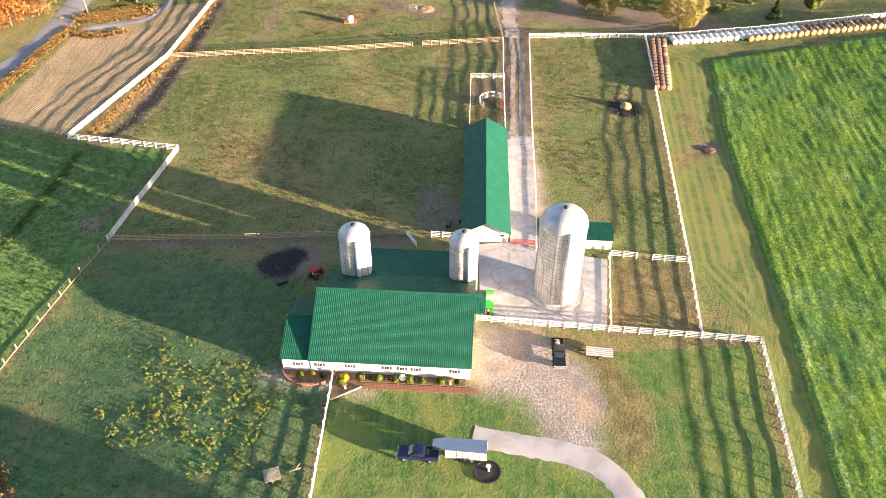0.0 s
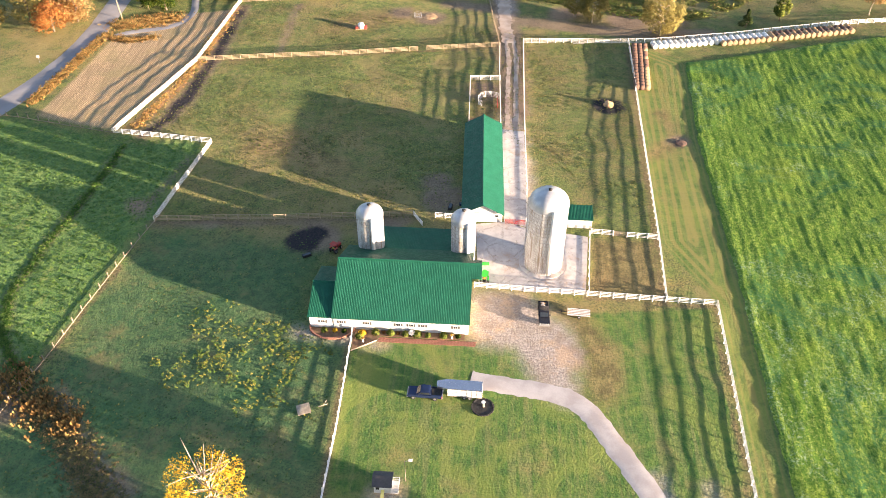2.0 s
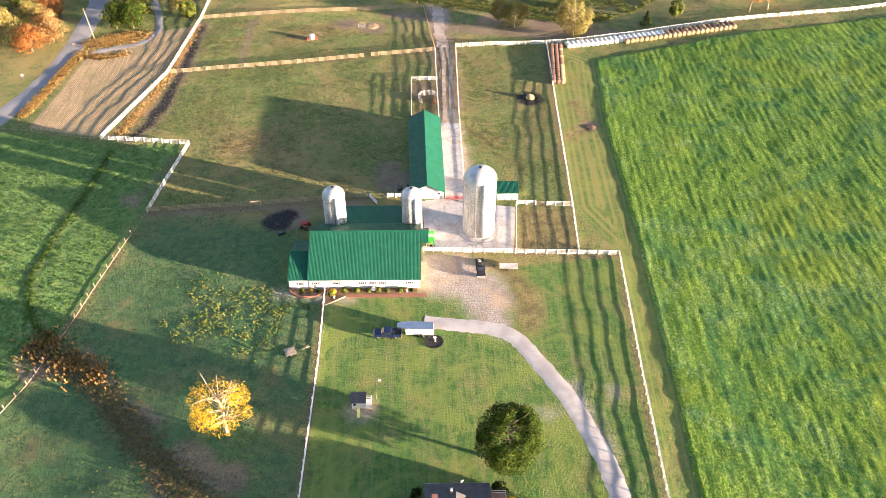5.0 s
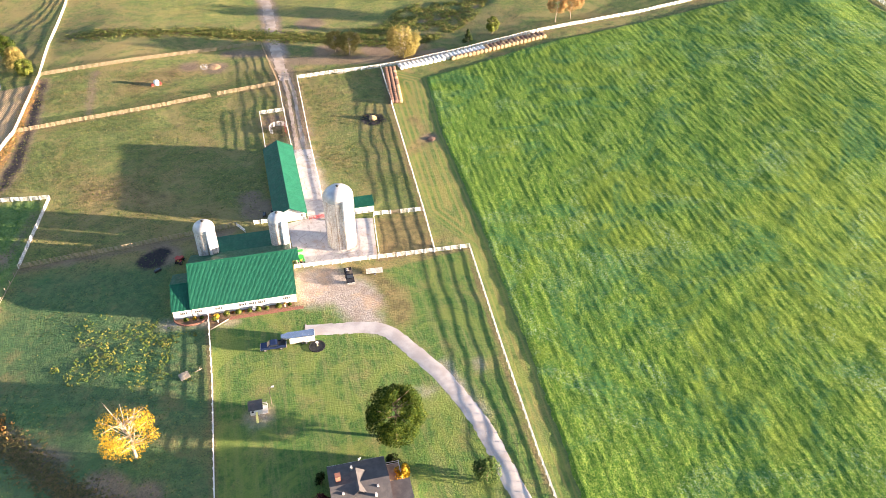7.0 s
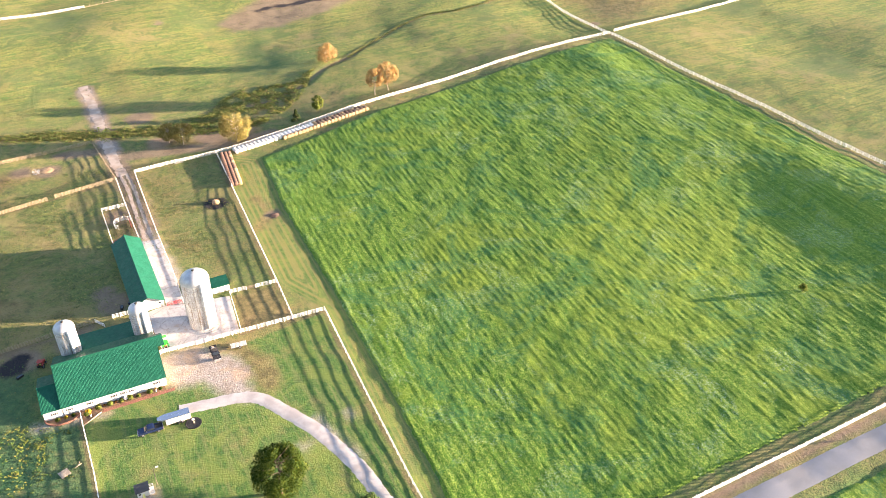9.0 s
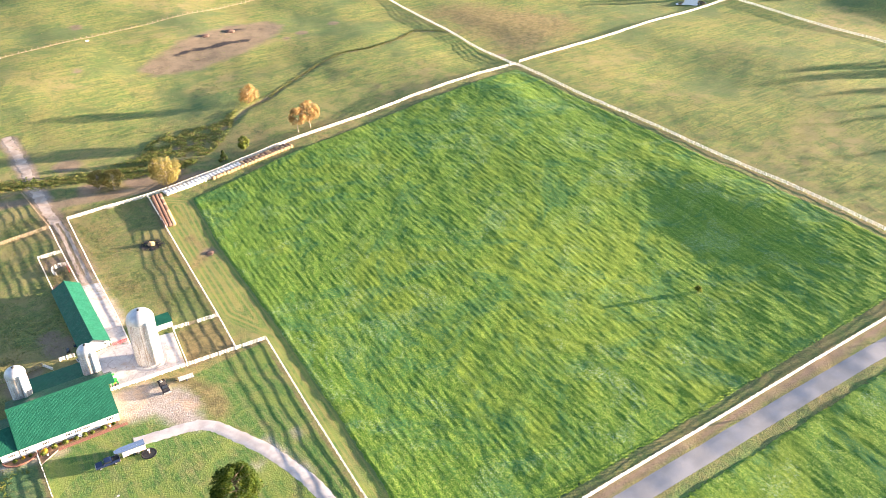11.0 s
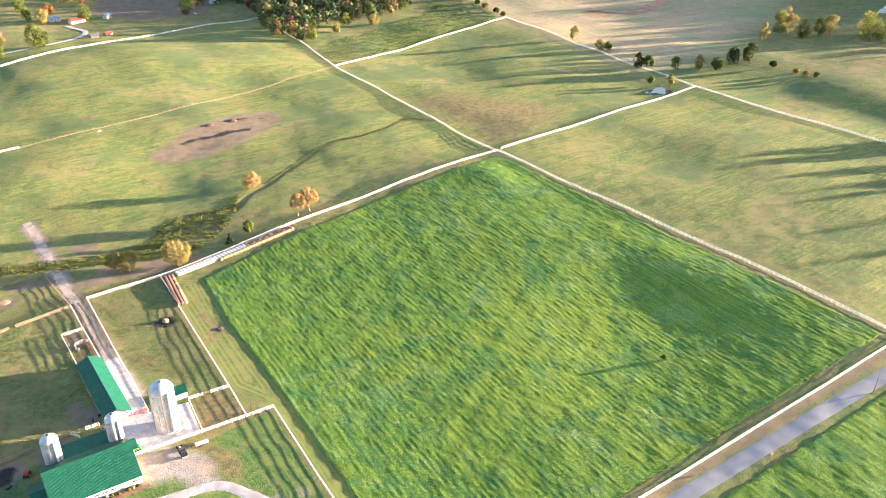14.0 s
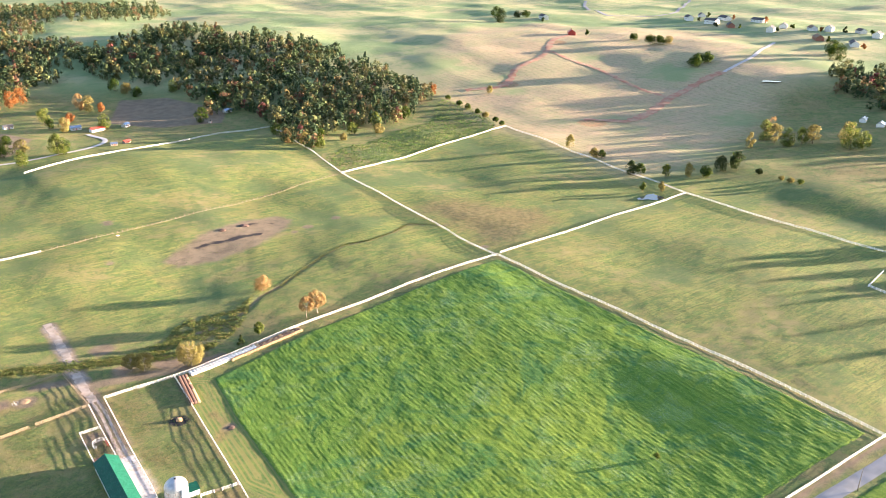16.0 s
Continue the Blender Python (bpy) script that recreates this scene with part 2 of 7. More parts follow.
    c = n.mix(n.math('MULTIPLY', zone("lush", 3.0, wob2), 0.9), c, lush)
    # mown lawn with faint mowing lines
    lane = n.node("ShaderNodeTexWave", 1, Vector=n.squash(1, 1, 1, 0.07), Scale=0.28, Distortion=2.0, Detail=3.0)
    lawn = n.mix(n.ramp(tuft, 0.35, 0.7), (0.036, 0.116, 0.013), (0.112, 0.186, 0.026))
    lawn = n.mix(n.ramp(mid, 0.50, 0.70, 0.0, 0.7), lawn, (0.255, 0.195, 0.070))
    lawn = n.mix(n.math('MULTIPLY', n.ramp(lane, 0.3, 0.7), 0.18), lawn, (0.16, 0.19, 0.05))
    lawn = n.mix(n.ramp(n.noise(1.0, 5.0, 0.7, n.squash(0.55, 0.05, 1, 0.06)), 0.46, 0.62, 0.0, 0.5), lawn, (0.205, 0.200, 0.070))
    lawn = n.mix(n.ramp(mottle, 0.46, 0.36, 0.0, 0.6), lawn, (0.050, 0.098, 0.020))
    lawn = n.mix(n.ramp(grain, 0.48, 0.63, 0.0, 0.6), lawn, (0.045, 0.080, 0.016))
    lawn = n.mix(n.ramp(grain, 0.44, 0.35, 0.0, 0.35), lawn, (0.20, 0.235, 0.05))
    lawn = n.mix(n.ramp(n.noise(0.075, 5.0, 0.7, warp=1.0), 0.48, 0.60, 0.0, 0.6), lawn, (0.175, 0.215, 0.036))
    bands = n.math('SINE', n.math('MULTIPLY', n.attr("mown"), 3.4))
    straw = n.math('MULTIPLY', n.ramp(n.attr("mown"), 0.2, 1.0), n.ramp(n.math('ADD', bands, n.math('MULTIPLY', mottle, 1.6)), 0.2, 1.6, 0.15, 0.75))
    lawn = n.mix(straw, lawn, (0.225, 0.200, 0.055))
    c = n.mix(zone("lawn", 0.6, wob, 0.3), c, lawn)
    # grass killed off by hooves and drought
    worn = n.mix(n.ramp(mottle, 0.42, 0.60), (0.150, 0.098, 0.040), (0.285, 0.200, 0.080))
    worn = n.mix(n.ramp(grain, 0.48, 0.62, 0.0, 0.7), worn, (0.085, 0.080, 0.028))
    c = n.mix(n.math('MULTIPLY', zone("worn", 2.0, wob2, 0.5), 0.72), c, worn)
    # rank growth and bare earth under the fences
    rank = n.mix(n.ramp(fine, 0.4, 0.62), (0.095, 0.070, 0.034), (0.215, 0.160, 0.078))
    c = n.mix(n.math('MULTIPLY', zone("fenceline", 0.5, wob, 0.28), 0.8), c, rank)
    # stubble in rows
    rows = n.node("ShaderNodeTexWave", 1, Vector=n.squash(1, 1, 1, 0.28), Scale=0.52, Distortion=4.0, Detail=4.0)
    stub = n.mix(n.ramp(rows, 0.25, 0.75), (0.52, 0.375, 0.205), (0.27, 0.195, 0.105))
    stub = n.mix(n.ramp(n.noise(1.0, 5.0, 0.7, n.squash(1.3, 0.07, 1, 0.28)), 0.46, 0.6, 0.0, 0.7), stub, (0.24, 0.175, 0.09))
    stub = n.mix(n.ramp(mid, 0.42, 0.70, 0.0, 0.7), stub, (0.24, 0.205, 0.09))
    stub = n.mix(n.ramp(grain, 0.48, 0.63, 0.0, 0.7), stub, (0.17, 0.125, 0.07))
    c = n.mix(zone("stubble", 0.8, wob, 0.4), c, stub)
    # soil and low leaves under the sown crop
    c = n.mix(zone("crop", 0.5, wob, 0.25), c, n.mix(n.ramp(fine, 0.4, 0.6), (0.045, 0.090, 0.018), (0.100, 0.150, 0.035)))
    # bare, trodden and muddy ground
    soil = n.mix(n.ramp(mid, 0.35, 0.65), (0.235, 0.165, 0.108), (0.135, 0.098, 0.064))
    soil = n.mix(n.ramp(fine, 0.45, 0.65, 0.0, 0.5), soil, (0.29, 0.215, 0.15))
    soil = n.mix(n.ramp(grain, 0.5, 0.62, 0.0, 0.6), soil, (0.075, 0.055, 0.036))
    c = n.mix(n.math('MULTIPLY', zone("soil", 1.6, wob2, 0.35), 0.85), c, soil)
    red = n.mix(n.ramp(mid, 0.35, 0.7), (0.40, 0.215, 0.105), (0.30, 0.19, 0.095))
    red = n.mix(n.ramp(tuft, 0.5, 0.6, 0.0, 0.75), red, (0.13, 0.145, 0.045))
    c = n.mix(n.math('MULTIPLY', zone("clay", 2.0, wob2, 0.3), 0.9), c, red)
    gravel = n.mix(n.ramp(fine, 0.38, 0.62), (0.25, 0.215, 0.19), (0.43, 0.38, 0.335))
    gravel = n.mix(n.ramp(n.noise(0.09, 5.0, 0.7), 0.46, 0.58, 0.0, 0.8), gravel, (0.47, 0.335, 0.215))
    gravel = n.mix(n.ramp(grain, 0.5, 0.62, 0.0, 0.5), gravel, (0.17, 0.14, 0.115))
    gravel = n.mix(n.ramp(n.noise(0.22, 5.0, 0.7), 0.46, 0.64, 0.0, 0.75), gravel, (0.245, 0.195, 0.150))
    c = n.mix(n.math('MULTIPLY', zone("gravel", 2.4, wob2, 0.40), 0.95), c, gravel)
    muck = n.mix(n.ramp(fine, 0.4, 0.7), (0.016, 0.014, 0.012), (0.04, 0.032, 0.024))
    c = n.mix(zone("muck", 1.0, wob2, 0.36), c, muck)
    # faint bluish tint over all land, standing in for haze and sky-lit shade
    c = n.mix(0.06, c, (0.16, 0.18, 0.27))
    n.relief(n.math('ADD', n.math('MULTIPLY', tuft, 0.6), n.math('MULTIPLY', fine, 0.55)), 0.9, 0.40)
    return n.done(c)


def crop_material():
    """A leafy forage crop: clumps, streaks along the rows, yellower and bluer patches."""
    n = Nodes("forage_crop", 0.85, 0.0, 0.12)
    sep = n.t.nodes.new("ShaderNodeSeparateXYZ")
    n.t.links.new(n.xyz, sep.inputs[0])
    u = n.math('SUBTRACT', sep.outputs[0], n.math('MULTIPLY', sep.outputs[1], 0.087))
    v = n.math('ADD', sep.outputs[1], n.math('MULTIPLY', sep.outputs[0], 0.087))
    rows = lambda across, along: n.node("ShaderNodeCombineXYZ", 0, X=n.math('MULTIPLY', u, across), Y=n.math('MULTIPLY', v, along))
    c = n.mix(n.ramp(n.noise(2.4, 4.0, 0.7), 0.40, 0.60), (0.054, 0.138, 0.014), (0.158, 0.258, 0.032))
    c = n.mix(n.ramp(n.noise(1.0, 4.0, 0.7, rows(2.4, 1.0)), 0.49, 0.60, 0.0, 0.8), c, (0.300, 0.375, 0.058))
    c = n.mix(n.ramp(n.noise(1.0, 4.0, 0.7, rows(2.6, 1.1)), 0.46, 0.36, 0.0, 0.8), c, (0.026, 0.084, 0.010))
    c = n.mix(n.ramp(n.noise(1.0, 3.0, 0.6, rows(0.50, 0.02)), 0.46, 0.58, 0.0, 0.55), c, (0.046, 0.122, 0.012))
    c = n.mix(n.ramp(n.noise(1.7, 5.0, 0.8, warp=0.6), 0.54, 0.64, 0.0, 0.75), c, (0.360, 0.425, 0.098))
    c = n.mix(n.ramp(n.noise(0.021, 5.0, 0.65, warp=1.0), 0.48, 0.62, 0.0, 0.38), c, (0.225, 0.268, 0.028))
    blue = n.math('MULTIPLY', n.ramp(n.noise(0.042, 5.0, 0.65, warp=1.5), 0.52, 0.64), n.ramp(n.noise(1.9, 5.0, 0.8), 0.50, 0.62, 0.0, 0.8))
    c = n.mix(blue, c, (0.330, 0.430, 0.250))
    lush = n.math('MULTIPLY', n.ramp(n.noise(0.034, 5.0, 0.65, warp=2.0), 0.50, 0.62), n.ramp(n.noise(1.6, 5.0, 0.75), 0.40, 0.60, 0.2, 0.8))
    c = n.mix(lush, c, (0.034, 0.132, 0.048))
    c = n.mix(n.ramp(n.noise(3.6, 4.0, 0.75), 0.52, 0.62, 0.0, 0.7), c, (0.024, 0.074, 0.009))
    furrow = n.math('SINE', n.math('ADD', n.math('MULTIPLY', u, 3.222), n.math('MULTIPLY', n.noise(0.16, 3.0), 7.0)))
    c = n.mix(n.math('MULTIPLY', n.ramp(furrow, 0.1, 0.9), n.ramp(n.noise(0.11, 4.0, 0.65), 0.42, 0.60, 0.0, 0.28)), c, (0.030, 0.090, 0.012))
    n.relief(n.noise(2.6, 4.0, 0.7), 0.5, 0.12)
    return n.done(c)


def roof_material(name, a, b):
    n = Nodes(name, 0.55, 0.0, 0.18)
    c = n.mix(n.ramp(n.noise(0.5, 5.0, 0.6), 0.35, 0.7), a, b)
    c = n.mix(n.ramp(n.noise(9.0, 4.0), 0.55, 0.8, 0.0, 0.3), c, (0.03, 0.085, 0.06))
    return n.done(c, n.ramp(n.noise(1.5, 3.0), 0.3, 0.7, 0.48, 0.68))


def stave_material():
    n = Nodes("staves", 0.9, 0.0, 0.15)
    n.xyz = n.attr("around", 1)
    brick = n.t.nodes.new("ShaderNodeTexBrick")
    n.put(brick.inputs["Vector"], n.xyz)
    for k, v in (("Scale", 1.0), ("Mortar Size", 0.022), ("Brick Width", 0.32), ("Row Height", 0.80), ("Bias", 0.1)):
        brick.inputs[k].default_value = v
    brick.offset = 0.5
    n.put(brick.inputs["Color1"], (0.58, 0.57, 0.55))
    n.put(brick.inputs["Color2"], (0.43, 0.41, 0.39))
    n.put(brick.inputs["Mortar"], (0.24, 0.21, 0.18))
    stain = n.noise(0.35, 6.0, 0.65)
    c = n.mix(n.ramp(stain, 0.46, 0.70, 0.0, 0.6), brick.outputs[0], (0.70, 0.69, 0.67))
    streak = n.t.nodes.new("ShaderNodeMapping")
    n.t.links.new(n.xyz, streak.inputs[0])
    streak.inputs["Scale"].default_value = (2.2, 0.10, 1)
    c = n.mix(n.ramp(n.noise(1.0, 5.0, 0.7, streak.outputs[0]), 0.48, 0.64, 0.0, 0.85), c, (0.23, 0.155, 0.095))
    n.relief(brick.outputs[1], 0.4, -0.03)
    return n.done(c)


def leaf_material(name, tones, through=0.35, uneven=0.35):
    """Leaves; each tone in tones has its share, picked leaf clump by leaf clump."""
    n = Nodes(name, 0.75, 0.0, 0.08)
    tone = n.attr("tone")
    c = tones[0]
    for k, t in enumerate(tones[1:]):
        c = n.mix(n.ramp(tone, (k + 0.6) / len(tones), (k + 1.4) / len(tones)), c, t)
    isle = n.random(True)
    c = n.mix(n.ramp(isle, 0.0, 1.0, 0.0, uneven), c, (0.6 * tones[0][0], 0.6 * tones[0][1], 0.5 * tones[0][2]))
    glow = n.t.nodes.new("ShaderNodeBsdfTranslucent")
    n.put(glow.inputs[0], c)
    both = n.t.nodes.new("ShaderNodeMixShader")
    both.inputs[0].default_value = through
    n.t.links.new(n.b.outputs[0], both.inputs[1])
    n.t.links.new(glow.outputs[0], both.inputs[2])
    n.t.links.new(both.outputs[0], n.t.nodes["Material Output"].inputs[0])
    return n.done(c)


LAND = ground_material()
CROPCOVER = crop_material()
WHITE = plain("white_paint", (0.66, 0.65, 0.63), (0.56, 0.54, 0.50), 0.6, 0.6)
FENCE_WHITE = plain("fence_paint", (0.79, 0.77, 0.74), (0.68, 0.64, 0.58), 0.8, 0.7)
RAW_WOOD = plain("weathered_boards", (0.36, 0.28, 0.18), (0.26, 0.20, 0.13), 0.7, 0.85)
OLD_WOOD = plain("grey_posts", (0.30, 0.24, 0.17), (0.20, 0.16, 0.12), 0.9, 0.9)
GREEN_ROOF = roof_material("green_metal_roof", (0.004, 0.068, 0.040), (0.007, 0.088, 0.052))


def yard_concrete():
    n = Nodes("concrete", 0.85, 0.0, 0.25)
    c = n.mix(n.ramp(n.noise(0.35, 5.0, 0.65), 0.35, 0.65), (0.49, 0.47, 0.45), (0.37, 0.35, 0.335))
    c = n.mix(n.ramp(n.noise(0.16, 6.0, 0.75), 0.52, 0.68, 0.0, 0.7), c, (0.36, 0.25, 0.165))
    c = n.mix(n.ramp(n.noise(0.9, 5.0, 0.7), 0.58, 0.72, 0.0, 0.7), c, (0.13, 0.105, 0.085))
    crack = n.t.nodes.new("ShaderNodeTexVoronoi")
    crack.feature = 'DISTANCE_TO_EDGE'
    n.put(crack.inputs["Vector"], n.xyz)
    crack.inputs["Scale"].default_value = 0.19
    jag = n.math('ADD', crack.outputs[0], n.math('MULTIPLY', n.math('SUBTRACT', n.noise(0.7, 5.0, 0.75), 0.5), 0.5))
    c = n.mix(n.ramp(jag, 0.0, 0.02, 0.35, 0.0), c, (0.12, 0.10, 0.08))
    n.relief(n.noise(6.0, 4.0), 0.25, 0.03)
    return n.done(c)


CONCRETE = yard_concrete()
STAVES = stave_material()
DOME = plain("dome_metal", (0.46, 0.47, 0.48), (0.36, 0.37, 0.38), 0.8, 0.45, 0.3)
STEEL = plain("galvanised", (0.45, 0.45, 0.45), (0.32, 0.32, 0.33), 2.0, 0.45, 0.7)
DARK = plain("dark_rubber", (0.02, 0.02, 0.02), (0.035, 0.035, 0.035), 3.0, 0.8)
TRACK = plain("dusty_track", (0.46, 0.375, 0.30), (0.33, 0.255, 0.195), 0.3, 0.95, 0, 0.4, 4.0)
CLAY = plain("red_clay", (0.36, 0.165, 0.10), (0.40, 0.26, 0.165), 0.09, 0.95, 0, 0.3, 1.5)
ASPHALT = plain("asphalt", (0.25, 0.25, 0.26), (0.205, 0.205, 0.21), 0.15, 0.95, 0, 0.3, 12.0)
DRIVE = plain("driveway", (0.47, 0.435, 0.41), (0.35, 0.315, 0.295), 0.25, 0.95, 0, 0.35, 6.0)
YELLOW = plain("road_paint_yellow", (0.55, 0.34, 0.05), (0.45, 0.30, 0.08), 1.0, 0.8)
BARK = plain("bark", (0.16, 0.12, 0.085), (0.10, 0.075, 0.05), 2.0, 0.95, 0, 0.5, 20.0)
PALE_BARK = plain("pale_bark", (0.42, 0.35, 0.26), (0.28, 0.23, 0.17), 2.0, 0.95, 0, 0.5, 20.0)
HAY = plain("hay", (0.42, 0.28, 0.15), (0.28, 0.18, 0.10), 1.2, 0.95, 0, 0.6, 14.0)
OLD_HAY = plain("rotted_hay", (0.17, 0.10, 0.07), (0.10, 0.065, 0.05), 1.2, 0.95, 0, 0.6, 14.0)
WRAP = plain("bale_wrap", (0.74, 0.72, 0.68), (0.60, 0.57, 0.52), 1.0, 0.45, 0, 0.3, 5.0)
SHINGLE = plain("dark_shingle", (0.060, 0.058, 0.062), (0.085, 0.08, 0.08), 0.9, 0.9, 0, 0.5, 7.0)
BROWN_SHINGLE = plain("brown_shingle", (0.23, 0.16, 0.10), (0.18, 0.12, 0.08), 0.9, 0.9, 0, 0.5, 7.0)
BRICK = plain("brick_red", (0.30, 0.13, 0.085), (0.22, 0.10, 0.07), 1.0, 0.9, 0, 0.4, 12.0)
GLASS = plain("window_glass", (0.02, 0.025, 0.03), (0.03, 0.035, 0.04), 1.0, 0.08, 0, 0.0, 5.0, 0.6)
WATER = plain("stream_water", (0.03, 0.04, 0.045), (0.05, 0.055, 0.05), 0.4, 0.06, 0, 0.05, 2.0, 0.6)
SILVER = plain("silver_panel", (0.50, 0.55, 0.60), (0.42, 0.47, 0.53), 1.0, 0.22, 0.85)
BLUE_CAR = plain("blue_car_paint", (0.012, 0.022, 0.06), (0.018, 0.03, 0.08), 1.0, 0.2, 0.2, 0.0, 30.0, 0.6)
BLACK_CAR = plain("black_car_paint", (0.012, 0.013, 0.017), (0.02, 0.02, 0.026), 1.0, 0.22, 0.2, 0.0, 30.0, 0.6)
JD_GREEN = plain("tractor_green", (0.02, 0.36, 0.03), (0.03, 0.42, 0.04), 2.0, 0.4)
RED_PAINT = plain("red_paint", (0.42, 0.045, 0.03), (0.32, 0.05, 0.035), 2.0, 0.5)
TREAD = plain("brick_paving", (0.33, 0.15, 0.10), (0.25, 0.12, 0.085), 1.0, 0.9, 0, 0.4, 10.0)
MULCH = plain("mulch", (0.14, 0.085, 0.05), (0.20, 0.13, 0.075), 1.0, 0.95, 0, 0.5, 9.0)


# ---- mesh helpers ----
def part(name, bm, material, parent, label=""):
    if isinstance(bm, bmesh.types.BMesh):
        me = bpy.data.meshes.new(name)
        bm.to_mesh(me)
        bm.free()
    else:
        me = bm
    if material and not me.materials:
        me.materials.append(material)
    ob = new(name, me)
    ob.parent = parent
    return tagged(ob, label) if label else ob


def thing(name, m, label, category, group="", kind=""):
    ob = new(name)
    ob.empty_display_size = 0.3
    ob.matrix_world = m
    return tagged(ob, label, category, group, kind)


def box(bm, x0, x1, y0, y1, z0, z1):
    v = [bm.verts.new(p) for p in ((x0, y0, z0), (x1, y0, z0), (x1, y1, z0), (x0, y1, z0),
                                   (x0, y0, z1), (x1, y0, z1), (x1, y1, z1), (x0, y1, z1))]
    for f in ((0, 3, 2, 1), (4, 5, 6, 7), (0, 1, 5, 4), (1, 2, 6, 5), (2, 3, 7, 6), (3, 0, 4, 7)):
        bm.faces.new([v[i] for i in f])
    return bm


def boxes(*rows):
    bm = bmesh.new()
    for r in rows:
        box(bm, *r)
    return bm


def bevelled(bm, w, n=2):
    bmesh.ops.bevel(bm, geom=list(bm.edges), offset=w, segments=n, affect='EDGES', clamp_overlap=True)
    return bm


def prism(bm, outline, axis, a, b):
    """An outline in the plane across axis ('x' or 'y' or 'z'), drawn from a to b."""
    def at(p, s):
        u, v = p
        return {'x': (s, u, v), 'y': (u, s, v), 'z': (u, v, s)}[axis]
    lo, hi = [bm.verts.new(at(p, a)) for p in outline], [bm.verts.new(at(p, b)) for p in outline]
    n = len(outline)
    bm.faces.new(lo)
    bm.faces.new(hi)
    for i in range(n):
        bm.faces.new((lo[i], lo[(i + 1) % n], hi[(i + 1) % n], hi[i]))
    bmesh.ops.recalc_face_normals(bm, faces=bm.faces)
    return bm


def tube(bm, x, y, z0, z1, r0, r1=None, sides=12, caps=True):
    r1 = r0 if r1 is None else r1
    lo = [bm.verts.new((x + r0 * math.cos(2 * math.pi * i / sides), y + r0 * math.sin(2 * math.pi * i / sides), z0)) for i in range(sides)]
    hi = [bm.verts.new((x + r1 * math.cos(2 * math.pi * i / sides), y + r1 * math.sin(2 * math.pi * i / sides), z1)) for i in range(sides)]
    for i in range(sides):
        f = bm.faces.new((lo[i], lo[(i + 1) % sides], hi[(i + 1) % sides], hi[i]))
        f.smooth = sides > 8
    if caps:
        bm.faces.new(lo[::-1])
        bm.faces.new(hi)
    return bm


def limb(bm, a, b, r0, r1, sides=6):
    a, b = Vector(a), Vector(b)
    q = (b - a).to_track_quat('Z', 'Y')
    lo = [bm.verts.new(a + q @ Vector((r0 * math.cos(2 * math.pi * i / sides), r0 * math.sin(2 * math.pi * i / sides), 0))) for i in range(sides)]
    hi = [bm.verts.new(b + q @ Vector((r1 * math.cos(2 * math.pi * i / sides), r1 * math.sin(2 * math.pi * i / sides), 0))) for i in range(sides)]
    for i in range(sides):
        bm.faces.new((lo[i], lo[(i + 1) % sides], hi[(i + 1) % sides], hi[i])).smooth = True
    bm.faces.new(lo[::-1])
    bm.faces.new(hi)


def mesh(name, verts, faces, material, smooth_shade=False, normals=None, **floats):
    me = bpy.data.meshes.new(name)
    verts = np.asarray(verts, np.float32)
    faces = np.asarray(faces, np.int32)
    k = faces.shape[1]
    me.vertices.add(len(verts))
    me.vertices.foreach_set("co", verts.ravel())
    me.loops.add(faces.size)
    me.loops.foreach_set("vertex_index", faces.ravel())
    me.polygons.add(len(faces))
    me.polygons.foreach_set("loop_start", np.arange(0, faces.size, k, dtype=np.int32))
    me.polygons.foreach_set("use_smooth", np.full(len(faces), smooth_shade))
    for key, values in floats.items():
        me.attributes.new(key, 'FLOAT', 'POINT').data.foreach_set("value", np.asarray(values, np.float32).ravel())
    me.update(calc_edges=True)
    me.materials.append(material)
    if normals is not None:
        me.polygons.foreach_set("use_smooth", np.full(len(faces), True))
        me.normals_split_custom_set_from_vertices(np.asarray(normals, np.float32).reshape(-1, 3))
    return me


# ---- the plan: outlines and lines on the ground ----
CROP = [(45.5, 90), (40.5, 50), (37.4, -5), (33.8, -50), (30.6, -82), (28.5, -104), (72, -105), (140, -107), (226, -110), (228, -36), (230.5, 60), (231, 115), (165, 111), (94, 101)]
SOUTH_FIELD = [(32, -119), (86, -121.5), (200, -128), (330, -137), (330, -420), (30, -420)]
STRIP = [(24.8, 10), (31.5, 99), (37, 98), (45.5, 90), (40.5, 50), (37.4, -5), (33.8, -50), (30.6, -82), (28.5, -104), (25, -104), (26.6, -75), (32.4, -8)]
LAWN = [(-35.5, -16.5), (-14.5, -19), (-2, -12), (31.5, -9), (28.4, -45), (25.9, -75), (24, -108), (-38, -106), (-36.5, -69)]
STUBBLE = [(-124, 55.5), (-102.5, 49.5), (-92, 86), (-89, 121), (-104, 118), (-120, 98)]
COOL = [(-36, -19), (-45, -14), (-44, 6), (-80, 12), (-92, -38), (-130, -60), (-200, -60), (-200, -300), (-38, -300), (-37, -70)]
LUSH = [(-83, 14), (-77.5, 43), (-102, 47), (-128, 54), (-260, 40), (-260, -60), (-110, -70), (-93, -38)]
TANS = [(476, 402), (436, 190), (520, 185), (600, 215), (700, 250), (790, 300), (900, 330), (1060, 360), (1090, 430), (1060, 520), (1090, 620), (1000, 760), (930, 850), (850, 900), (700, 800), (600, 700), (520, 590)]
SMALL_PADDOCK = [(10.2, 11.2), (23.8, 10.4), (22.2, -6.8), (8.6, -5.6)]
HILLS = [(-40, 165), (110, 150), (170, 130), (234, 121), (231, -112), (560, -120), (480, 400), (280, 545), (30, 560), (-120, 330)]
